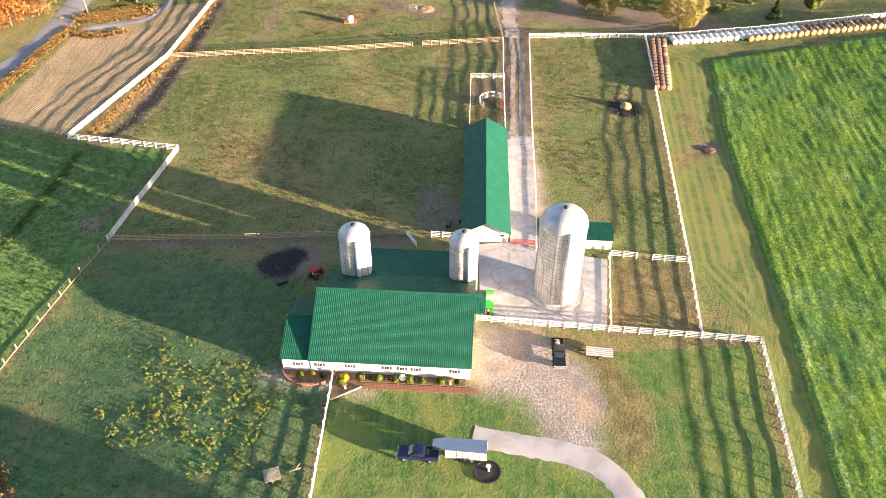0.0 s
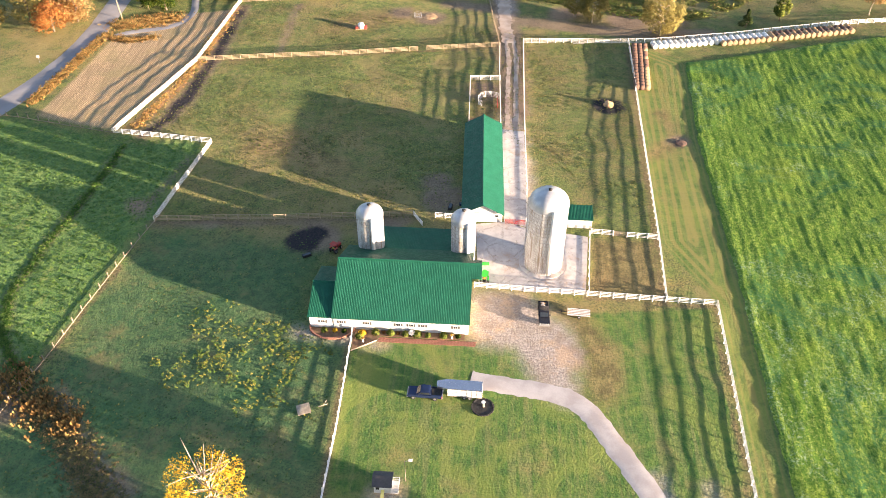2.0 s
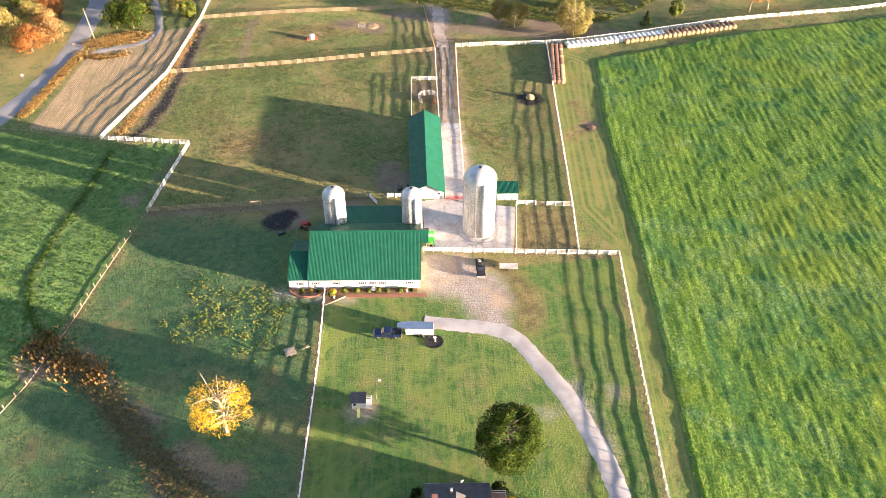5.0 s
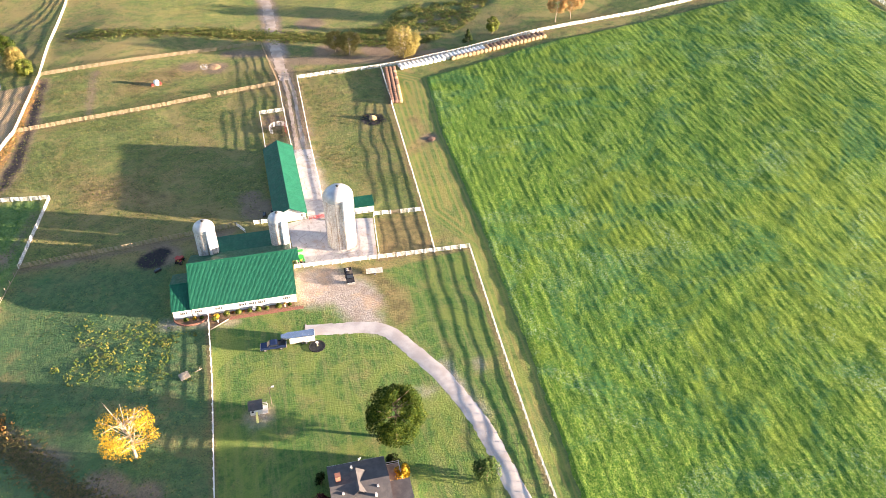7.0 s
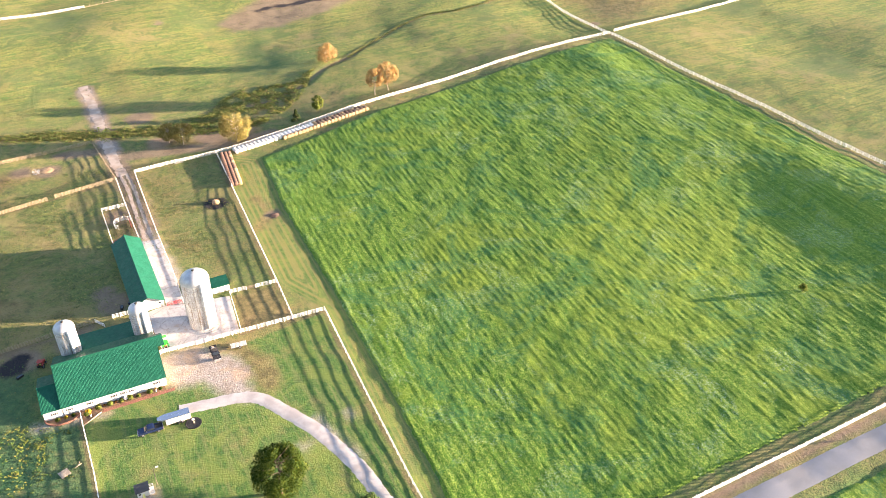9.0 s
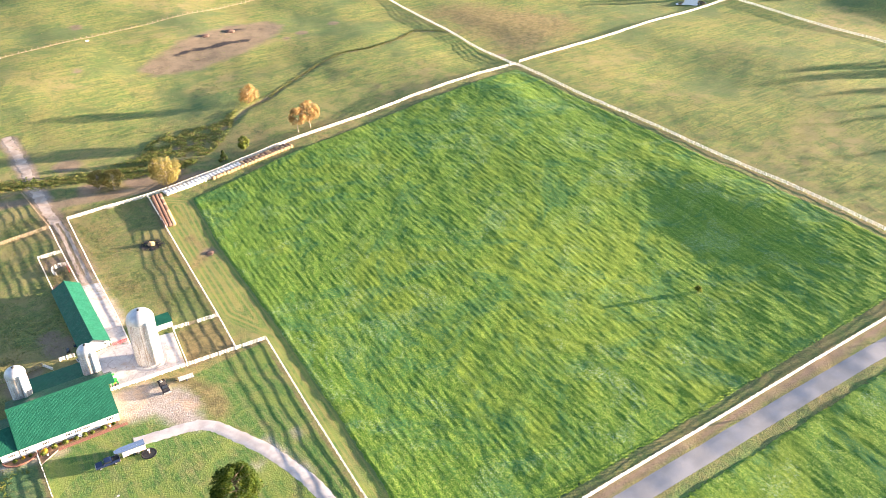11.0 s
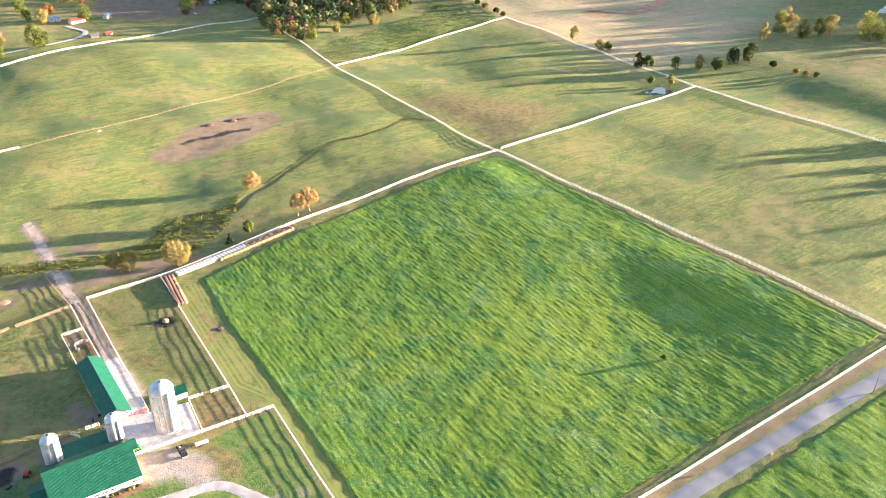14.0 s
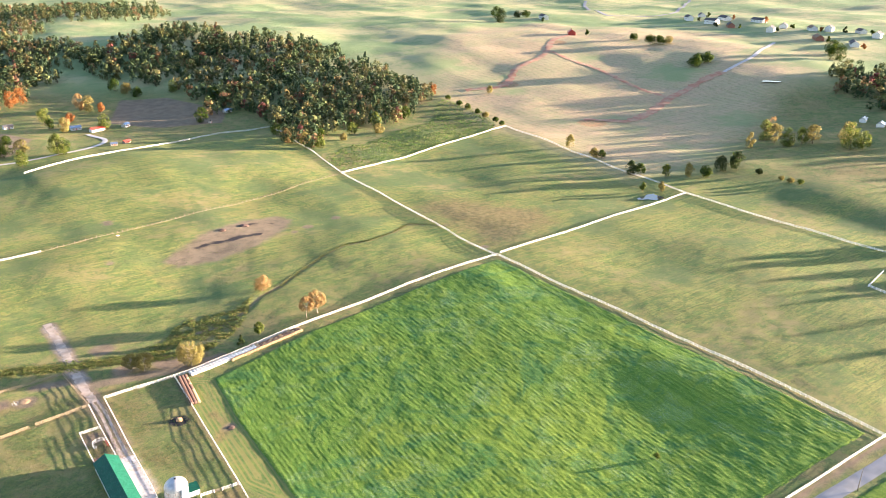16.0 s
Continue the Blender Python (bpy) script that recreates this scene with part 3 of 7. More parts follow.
BANK = [(-86.1, 123), (-86.7, 112), (-86.8, 93), (-87.5, 83), (-88.6, 67), (-90.6, 56), (-94, 48)]
CREEK_W = [(-97.4, 42.5), (-98.6, 24), (-101, 8), (-102.7, -8), (-99, -19.6), (-90, -30.5), (-77, -42.4), (-69, -52.7), (-59, -63.7), (-50, -72)]
CREEK_N = [(244, 187), (226, 204), (206, 193), (187, 190), (170, 193), (151, 186.5), (131, 175.6), (112, 163), (98, 158), (84, 146), (62, 138), (47, 140), (33, 130), (13, 133), (-10, 141), (-30, 150), (-80, 158)]
LANE = [(-3.5, 190), (-3.2, 159), (-4.1, 114), (-3.2, 96), (-3.5, 60)]
NW_ROAD = [(-149, 20), (-138, 50), (-129.6, 79), (-126.3, 104), (-128.2, 139), (-132, 156), (-145, 210), (-190, 330), (-260, 460)]
SE_ROAD = [(-320, -104), (-60, -110), (30, -112.9), (83, -115.3), (125, -117.3), (173, -120.6), (207, -123.2), (230, -124.7), (330, -133), (620, -152)]
DRIVEWAY = [(-14, -27.6), (-7, -29), (0, -30.4), (4.5, -33.0), (8.4, -40), (12.6, -48.5), (15.4, -57), (17.6, -66), (18.5, -75), (20, -92), (22, -114)]


FENCE_LINES = [[(7.9, -6.8), (31.8, -8.9)], [(31.2, -8.3), (28.0, -44.7), (25.5, -75.1), (23.9, -106)], [(30.8, 101.0), (27.3, 56), (23.9, 10.9), (22.2, -7.4)], [(-35.6, -17.2), (-35.7, -38.7), (-36.8, -69.3), (-37.6, -104)],
               [(-76.9, 44.5), (-81.5, 14.3)], [(-81.0, 13.6), (-26.5, 16.6)], [(-91.2, 86.0), (-6.4, 97.8)], [(-84.0, 0), (-89.6, -23.9), (-93.2, -38.9)], [(36, 100.6), (98, 110.0), (165, 117), (234.5, 119.5)],
               [(233.6, 118), (233.2, 61), (232.4, -43.6), (228.4, -113)], [(229.6, -117.2), (184, -115.2), (134, -112.8), (89, -110.8), (34, -108.6)], [(-0.2, 101), (-1.9, 58), (-2.6, 28)]]


def ground():
    def ticks(lo, hi, step, far, grow):
        mid = list(np.arange(lo, hi + 0.01, step))
        up, s = [mid[-1]], step
        while up[-1] < far:
            s = s * grow if s < 8 or up[-1] > 1250 else s
            up.append(up[-1] + s)
        down, s = [mid[0]], step
        while down[-1] > -far:
            s *= grow
            down.append(down[-1] - s)
        return np.array(down[:0:-1] + mid + up[1:])
    gx, gy = ticks(-120, 240, 1.5, 3800, 1.05), ticks(-118, 170, 1.5, 3800, 1.045)
    x, y = [a.ravel() for a in np.meshgrid(gx, gy)]
    z = height(x, y)
    for line, deep, half in ((CREEK_W, 0.14, 0.4), (CREEK_N, 0.35, 0.5)):
        z = z - deep * smooth(line_distance(x, y, line, half + 1.5) / 1.5)
    nx, ny = len(gx), len(gy)
    i = (np.arange(ny - 1)[:, None] * nx + np.arange(nx - 1)[None]).ravel()
    faces = np.stack([i, i + 1, i + 1 + nx, i + nx], 1)
    big = np.maximum.reduce
    disc = lambda *rows: big([r - np.hypot(x - a, y - b) for a, b, r in rows])
    soil = big([line_distance(x, y, LANE, 4.2), line_distance(x, y, [(-4, 117), (30, 109), (55, 108)], 3.5),
                line_distance(x, y, [(-4, 125), (-22, 128)], 3.0), 0.5 * poly_distance(x, y, [(69, 235), (75, 224), (96, 220), (126, 225), (150, 240), (167, 259), (161, 273), (135, 274), (103, 261)]),
                poly_distance(x, y, [(150, 660), (190, 610), (250, 596), (272, 640), (240, 740), (190, 760)]), poly_distance(x, y, [(-20, 570), (40, 560), (70, 620), (40, 690), (-30, 660)]), disc((-33, 12, 5), (-46, 10, 5), (-22, 30, 3.5), (-20, 24, 5), (-27, 118, 4.5), (-36, 121, 4), (-58, -62, 6), (-49, -64, 3), (36, 49, 2.5), (-11, 72, 5),
                     (60, 318, 5), (169, 239.5, 4), (157, 236, 2.5), (193, 245, 3.5), (42, 246, 3), (240, 139, 3), (34, 118, 7), (46, 117, 5), (14, 122, 5), (12, 148, 6), (-93, -33, 5), (3, -22, 3))])
    soil = big([soil, line_distance(x, y, BANK, 2.4), line_distance(x, y, [(-69, 124), (-69.7, 117), (-69.5, 104), (-69.3, 93)], 0.9) + 0.2, disc((-86.7, 19.2, 2.6)), line_distance(x, y, [(-81, 13.2), (-55, 14), (-27, 16)], 0.8), line_distance(x, y, [(-80, 38), (-85.5, 16)], 0.7), line_distance(x, y, [(-84.3, -31), (-79, -38), (-72.3, -45.6), (-65.3, -50.6)], 1.2), line_distance(x, y, [(60, -109.6), (89, -110.6), (134, -112.6), (184, -115.4), (229, -117.5)], 0.8) + 0.4,
                line_distance(x, y, CREEK_W, 0.5), line_distance(x, y, CREEK_W[6:], 1.8), line_distance(x, y, CREEK_N, 0.9)])
    clay = big([disc((565, 362, 16), (792, 655, 13), (600, 540, 14)), line_distance(x, y, [(-88.3, 122), (-89.4, 104), (-90.6, 87), (-92.4, 74), (-95.2, 60), (-97.5, 51)], 1.5) + 0.4])
    gravel = big([poly_distance(x, y, [(-14, -5), (-4, -6.5), (-1, -9), (4, -15), (5, -19), (4.2, -27), (3, -33), (-3, -29), (-7, -21), (-14, -19)]),
                  line_distance(x, y, [(-45, -17.5), (-39, -18), (-34, -19), (-30, -20)], 0.9), line_distance(x, y, [(14, -47), (16, -57), (18, -62)], 1.3),
                  line_distance(x, y, [(-3, 27), (-4.5, 56)], 3.0), disc((-26.5, -50.3, 2.2), (22, -48, 1.2)), line_distance(x, y, [(3.2, -52.5), (9, -53)], 0.8),
                  line_distance(x, y, [(-4, 117), (-3.3, 160), (-3.5, 190)], 2.4)])
    muck = big([disc((-48.5, 8.5, 3.6), (-46.5, 10.5, 2.6), (20.8, 65, 4.0), (22.6, 66.5, 2.2), (19, 67, 2), (35.5, 47.5, 1.2)),
                line_distance(x, y, BANK, 1.15) + 0.3, line_distance(x, y, [(94, 243), (104, 246), (113, 243), (124, 246), (136, 245)], 2.4), line_distance(x, y, [(95, 233), (108, 232)], 1.4), line_distance(x, y, [(122, 263), (138, 265), (152, 261)], 1.6)])
    hill = poly_distance(x, y, HILLS)
    far = 0.588 * x + 0.809 * y - 760
    worn = big([poly_distance(x, y, SMALL_PADDOCK), line_distance(x, y, [(5, -12), (9, -22), (8, -30)], 3.0), line_distance(x, y, [(26, 40), (35, 50), (34, 62)], 2.0) - 0.5,
                poly_distance(x, y, [(-64, 100), (-40, 112), (-20, 118), (-12, 112), (-30, 124), (-52, 120)]) * 0.5, poly_distance(x, y, [(-14, 77), (-7.5, 77), (-7.5, 54), (-14, 54)]), line_distance(x, y, [(14, 122), (26, 116), (50, 115)], 4.0),
                poly_distance(x, y, [(-74, 42), (-52, 30), (-40, 36), (-58, 56)]) * 0.4 - 1.0, poly_distance(x, y, [(238, 126), (300, 134), (330, 160), (290, 240), (246, 240)]) * 0.15 - 1.0])
    under = big([line_distance(x, y, line, 0.7) for line in FENCE_LINES])
    me = mesh("ground", np.stack([x, y, z], 1), faces, LAND, True, crop=poly_distance(x, y, CROP), lawn=np.maximum(poly_distance(x, y, LAWN), poly_distance(x, y, STRIP)), stubble=poly_distance(x, y, STUBBLE),
              lush=np.maximum(poly_distance(x, y, LUSH), poly_distance(x, y, SOUTH_FIELD)), cool=poly_distance(x, y, COOL), far=far, worn=worn, fenceline=under, mown=poly_distance(x, y, STRIP), tan=poly_distance(x, y, TANS), hill=hill, soil=soil, clay=clay, gravel=gravel, muck=muck)
    return tagged(new("ground", me), "rolling farmland with pasture, lawn and a sown field", "ground", kind="structure")


def bend(pts, step=1.0):
    """A smooth line through points, with its length in steps."""
    p = [Vector((*a, 0)) for a in pts]
    p = [2 * p[0] - p[1]] + p + [2 * p[-1] - p[-2]]
    out = []
    for a, b, c, d in zip(p, p[1:], p[2:], p[3:]):
        n = max(2, int((c - b).length / step))
        for i in range(n):
            t = i / n
            out.append(0.5 * (2 * b + (c - a) * t + (2 * a - 5 * b + 4 * c - d) * t * t + (3 * b - a - 3 * c + d) * t ** 3))
    return out + [p[-2]]


def strip(name, pts, half, lift, material, label, category, across=5, step=1.2, wear=0.0, offset=0.0):
    line = bend(pts, step)
    verts, faces, k = [], [], across + 1
    rnd = random.Random(name)
    for i, p in enumerate(line):
        d = (line[min(i + 1, len(line) - 1)] - line[max(i - 1, 0)]).normalized()
        side = Vector((-d.y, d.x, 0))
        for j in range(k):
            edge = j in (0, k - 1)
            w = offset + half * (2 * j / across - 1) + (rnd.uniform(-wear, wear) if edge else 0)
            q = p + side * w
            verts.append((q.x, q.y, Z(q.x, q.y) + lift - (0.10 if edge and lift > 0.03 else 0)))
        if i:
            for j in range(across):
                a = (i - 1) * k + j
                faces.append((a, a + 1, a + 1 + k, a + k))
    ob = new(name, mesh(name, verts, faces, material, True))
    ob.data.flip_normals() if ob.data.polygons[0].normal.z < 0 else None
    return tagged(ob, label, category, kind="structure")


ground()
strip("road_west", NW_ROAD, 3.8, 0.07, ASPHALT, "grey asphalt country road with a pale centre line", "road")
strip("road_west_line", NW_ROAD, 0.10, 0.09, YELLOW, "faded yellow centre line on the asphalt", "road marking", 1)
for s in (-3.45, 3.45):
    strip("road_west_edge_line", NW_ROAD, 0.11, 0.085, WHITE, "thin white edge line on the asphalt", "road marking", 1, offset=s)
strip("road_south", SE_ROAD, 3.1, 0.07, ASPHALT, "grey asphalt road beside a white fence", "road")
for s in (-2.75, 2.75):
    strip("road_south_edge_line", SE_ROAD, 0.11, 0.085, WHITE, "thin white edge line on the asphalt", "road marking", 1, offset=s)
for s in (-0.2, 0.2):
    strip("road_south_line", SE_ROAD, 0.11, 0.09, YELLOW, "double yellow centre line on the asphalt", "road marking", 1, offset=s)
strip("side_road", [(-126, 97), (-116, 104), (-105, 109), (-101.5, 117), (-103, 128), (-111, 153), (-120, 180)], 1.6, 0.06, ASPHALT, "narrow grey lane curving off the road", "road", 3)
strip("clay_track", [(541, 550), (592, 539), (650, 581), (725, 612), (797, 669), (871, 697)], 4.6, 0.5, CLAY, "red clay track climbing the far pasture", "track", 4, 6.0, 1.8)
strip("clay_track", [(745, 617), (736, 522), (716, 426), (709, 380)], 3.4, 0.5, CLAY, "narrow red clay track over the far pasture", "track", 4, 6.0, 1.8)
strip("clay_track", [(568, 377), (588, 357), (603, 344), (643, 352), (710, 379), (782, 395), (833, 397)], 5.4, 0.55, CLAY, "broad red clay track across the far pasture", "track", 4, 6.0, 2.2)
strip("farm_track", [(-3.5, 193), (-2.9, 170), (-3.3, 159), (-3.9, 135), (-4.1, 114), (-3.4, 101)], 1.9, 0.03, TRACK, "pale dusty farm track leading up the hill", "track", 5, 1.0, 0.5)
for s in (-1.0, 1.1):
    strip("lane_wheel_track", [(-3.3, 103), (-2.9, 90), (-3.6, 74), (-4.3, 54)], 0.62, 0.03, TRACK, "pale wheel track worn along the farm lane", "track", 3, 1.0, 0.2, offset=s)
strip("driveway", DRIVEWAY, 2.35, 0.05, DRIVE, "worn pale driveway curving across the lawn", "driveway", 5, 1.0, 0.35)


# ---- fences ----
def run(points, panel):
    """Even post places along a line of corners."""
    out = []
    for (ax, ay), (bx, by) in zip(points, points[1:]):
        n = max(1, round(math.hypot(bx - ax, by - ay) / panel))
        out += [(ax + (bx - ax) * i / n, ay + (by - ay) * i / n) for i in range(n)]
    return out + [points[-1]]


BAR = {}


def bar(name, w, d, material):
    """A unit-long bar along x, shared by all bars of one section."""
    key = (name, w, d, material.name)
    if key not in BAR:
        me = bpy.data.meshes.new(name)
        bm = boxes((0, 1, -w / 2, w / 2, -d / 2, d / 2))
        bm.to_mesh(me)
        bm.free()
        me.materials.append(material)
        BAR[key] = me
    return BAR[key]


def fence(points, material, label, rails=4, tall=1.42, panel=2.44, single=True, group="", thick=1.0):
    post_at = run(points, panel)
    first = post_at[0]
    root = thing("board_fence", pose(first[0], first[1], Z(*first)), label, "fence", group)
    p3 = [Vector((x, y, Z(x, y))) for x, y in post_at]
    base = p3[0].copy()
    heights = [0.26 + (tall - 0.36) * k / max(1, rails - 1) for k in range(rails)]
    if single:
        post, rail = bar("post", 0.15 * thick, 0.15 * thick, material), bar("rail", 0.045 * thick, 0.12, material)
        for p in p3:
            ob = part("post", post, None, root)
            ob.matrix_local = Matrix.Translation(p - base - Vector((0, 0, 0.15))) @ pose(0, 0, 0, 0, -90, 0) @ Matrix.Diagonal((tall + 0.2, 1, 1, 1))
        for a, b in zip(p3, p3[1:]):
            q = (b - a).to_track_quat('X', 'Z').to_matrix().to_4x4()
            side = Vector((-(b - a).y, (b - a).x, 0)).normalized() * 0.095
            for h in heights:
                ob = part("rail", rail, None, root)
                ob.matrix_local = Matrix.Translation(a - base + side + Vector((0, 0, h))) @ q @ Matrix.Diagonal(((b - a).length, 1, 1, 1))
        return root
    verts, faces = [], []

    def beam(a, b, side, up):
        i = len(verts)
        for c in (a, b):
            for s, u in ((-1, -1), (1, -1), (1, 1), (-1, 1)):
                verts.append(tuple(c + side * s + up * u))
        faces.extend([(i, i + 4, i + 5, i + 1), (i + 1, i + 5, i + 6, i + 2), (i + 2, i + 6, i + 7, i + 3), (i + 3, i + 7, i + 4, i), (i, i + 1, i + 2, i + 3), (i + 7, i + 6, i + 5, i + 4)])
    up = Vector((0, 0, 1))
    for n, p in enumerate(p3):
        d = (p3[min(n + 1, len(p3) - 1)] - p3[max(n - 1, 0)]).normalized()
        side = Vector((-d.y, d.x, 0)).normalized()
        beam(p - base - up * 0.2, p - base + up * (tall + 0.04), side * 0.08 * thick, d * 0.08 * thick)
    part("posts", mesh("posts", verts, faces, material), None, root)["kind"] = "stuff"
    verts, faces = [], []
    for a, b in zip(p3, p3[1:]):
        side = Vector((-(b - a).y, (b - a).x, 0)).normalized()
        for h in heights:
            beam(a - base + side * 0.1 + up * h, b - base + side * 0.1 + up * h, side * 0.022 * thick, up * 0.07)
    if verts:
        part("rails", mesh("rails", verts, faces, material), None, root)["kind"] = "stuff"
    return root


W4 = "white-painted four-board fence on square posts"
for line in ([(-13.4, -4.7), (7.9, -6.5), (22.5, -7.6), (31.8, -8.3)], [(31.8, -8.3), (28.4, -44.7), (25.9, -75.1), (24.3, -106)],
             [(31.2, 101.0), (27.7, 56), (24.3, 10.9), (22.6, -7.4)], [(0.7, 101.1), (31.2, 101.8)], [(0.7, 101.1), (-1.0, 58.1), (-1.8, 28.1), (-2.6, 13.5)],
             [(-14.6, 78), (-6.5, 78)], [(-14.6, 78), (-14.9, 54)], [(-6.2, 98), (-6.7, 79.9), (-7.0, 54)],
             [(10.7, 12.4), (15.2, 11.9)], [(18.0, 11.5), (24.2, 10.9)], [(10.3, 11.8), (8.2, -6.0)],
             [(-35.4, -17.2), (-35.5, -38.7), (-36.6, -69.3), (-37.4, -104)], [(-88, 127), (-91.4, 86.4), (-101.9, 48.2)], [(-101.9, 48.2), (-76.6, 44.5)], [(-76.6, 44.5), (-81.2, 14.3)]):
    fence(line, FENCE_WHITE, W4, group="white fences round the yards")
WF = "weathered bare-wood board fence across the pasture"
for line in ([(-81.0, 14.4), (-55.8, 15.2), (-36.5, 16.6), (-26.5, 17.4)], [(-91.2, 86.6), (-53.4, 91.3), (-29.8, 95.0)], [(-27.2, 95.6), (-6.4, 98.4)], [(-88.0, 127.0), (-48.4, 130.5), (-9.1, 133.0)], [(-9.1, 133.0), (-6.2, 98.6)]):
    fence(line, RAW_WOOD, WF, rails=4, group="bare wood fences")
fence([(-21.7, 16.9), (-17.6, 16.6)], FENCE_WHITE, "short white board fence beside the shed", group="white fences round the yards")
far_w = "long white-painted board fence over the fields"
for line in ([(31.2, 101.8), (36, 102.0), (98, 111.5), (165, 118.5), (234.5, 121)], [(235, 120.8), (234.5, 61), (233.8, -43.6), (229.6, -115.6)], [(-88, 127), (-87.6, 150), (-84, 200), (-80, 260)],
             [(234.5, 122), (251, 306), (256.7, 349.7)], [(256.7, 349.7), (286.2, 551.9)], [(286.2, 551.9), (221, 546), (168, 534), (111, 514), (66, 494), (38, 476)],
             [(256.7, 349.7), (484.2, 407)], [(484.2, 407), (433.4, 137), (423.6, -18.3), (415, -120)], [(239.5, 122.5), (433, 136.8)],
             [(229.6, -115.6), (184, -113.9), (134, -111.3), (89, -109.4), (34, -107.2), (24.3, -106)], [(389, -34), (360.7, -40), (358, -57), (380, -65)], [(-120, 290), (-60, 287), (12.5, 284)],
             [(-37.4, -104), (-120, -98), (-300, -96)]):
    fence(line, FENCE_WHITE, far_w, rails=4, single=line[0] in ((31.2, 101.8), (235, 120.8), (229.6, -115.6)), group="white fences of the fields", thick=1.5)
fence([(12, 284), (50, 292), (97, 300), (138, 310), (190, 324), (256, 349)], RAW_WOOD, "line of bare wooden posts with wire across the hill", rails=1, panel=3.4, thick=1.6)
fence([(-81.2, 14.3), (-84.5, 0), (-89.6, -23.9), (-93.2, -38.9), (-101, -60)], OLD_WOOD, "old post and wire fence along the stream", rails=1, tall=1.3, panel=3.0)
fence([(-101.9, 48.2), (-128, 54.5), (-150, 58)], OLD_WOOD, "old post and wire fence beside the stubble", rails=1, tall=1.3, panel=3.0)


# ---- farm buildings ----
def gable_roof(bm, x0, x1, ya, za, yr, zr, pitch_w=0.30, thick=0.06):
    """One slope of ribbed sheet from eave (ya, za) to ridge (yr, zr), ribs running up the slope."""
    n = max(2, int((x1 - x0) / pitch_w))
    w = (x1 - x0) / n
    prof = []
    for i in range(n):
        x = x0 + i * w
        prof += [(x, 0.0), (x + 0.70 * w, 0.0), (x + 0.78 * w, 0.022), (x + 0.92 * w, 0.022)]
    prof.append((x1, 0.0))
    L = math.hypot(yr - ya, zr - za)
    ny, nz = -(zr - za) / L, (yr - ya) / L
    if nz < 0:
        ny, nz = -ny, -nz
    top, bot = [], []
    for x, h in prof:
        top.append([bm.verts.new((x, ya + ny * (h + thick), za + nz * (h + thick))), bm.verts.new((x, yr + ny * (h + thick), zr + nz * (h + thick)))])
    for a, b in zip(top, top[1:]):
        bm.faces.new((a[0], b[0], b[1], a[1]))
    lo = [bm.verts.new(p) for p in ((x0, ya, za), (x1, ya, za), (x1, yr, zr), (x0, yr, zr))]
    bm.faces.new(lo)
    bm.faces.new([lo[0], lo[1]] + [t[0] for t in top[::-1]])
    bm.faces.new([lo[2], lo[3]] + [t[1] for t in top])
    bm.faces.new((lo[3], lo[0], top[0][0], top[0][1]))
    bm.faces.new((lo[1], lo[2], top[-1][1], top[-1][0]))
    bmesh.ops.recalc_face_normals(bm, faces=bm.faces)
    return bm


def ridge_cap(x0, x1, y, z):
    bm = bmesh.new()
    prism(bm, [(y - 0.25, z + 0.00), (y, z + 0.16), (y + 0.25, z + 0.00), (y + 0.25, z - 0.05), (y, z + 0.10), (y - 0.25, z - 0.05)], 'x', x0, x1)
    return bm


def window(parent, x, y, z, w=0.9, h=0.75, face=-1):
    """A shuttered window on a wall facing -y."""
    fr = part("window", boxes((x - w / 2 - .07, x + w / 2 + .07, y - .05, y, z - .07, z), (x - w / 2 - .07, x + w / 2 + .07, y - .05, y, z + h, z + h + .07),
                              (x - w / 2 - .07, x - w / 2, y - .05, y, z, z + h), (x + w / 2, x + w / 2 + .07, y - .05, y, z, z + h), (x - .02, x + .02, y - .04, y, z, z + h)), WHITE, parent, "white-framed window")
    part("pane", boxes((x - w / 2, x + w / 2, y - .015, y - .003, z, z + h)), GLASS, fr, "dark glass pane")
    for s in (-1, 1):
        cx = x + s * (w / 2 + 0.28)
        rows = [(cx - .16, cx + .16, y - .03, y - .002, z - .05, z + h + .05)] + [(cx - .13, cx + .13, y - .05, y - .03, z + k * h / 5, z + k * h / 5 + .09) for k in range(5)]
        part("shutter", boxes(*rows), SHINGLE, fr, "dark louvred shutter")


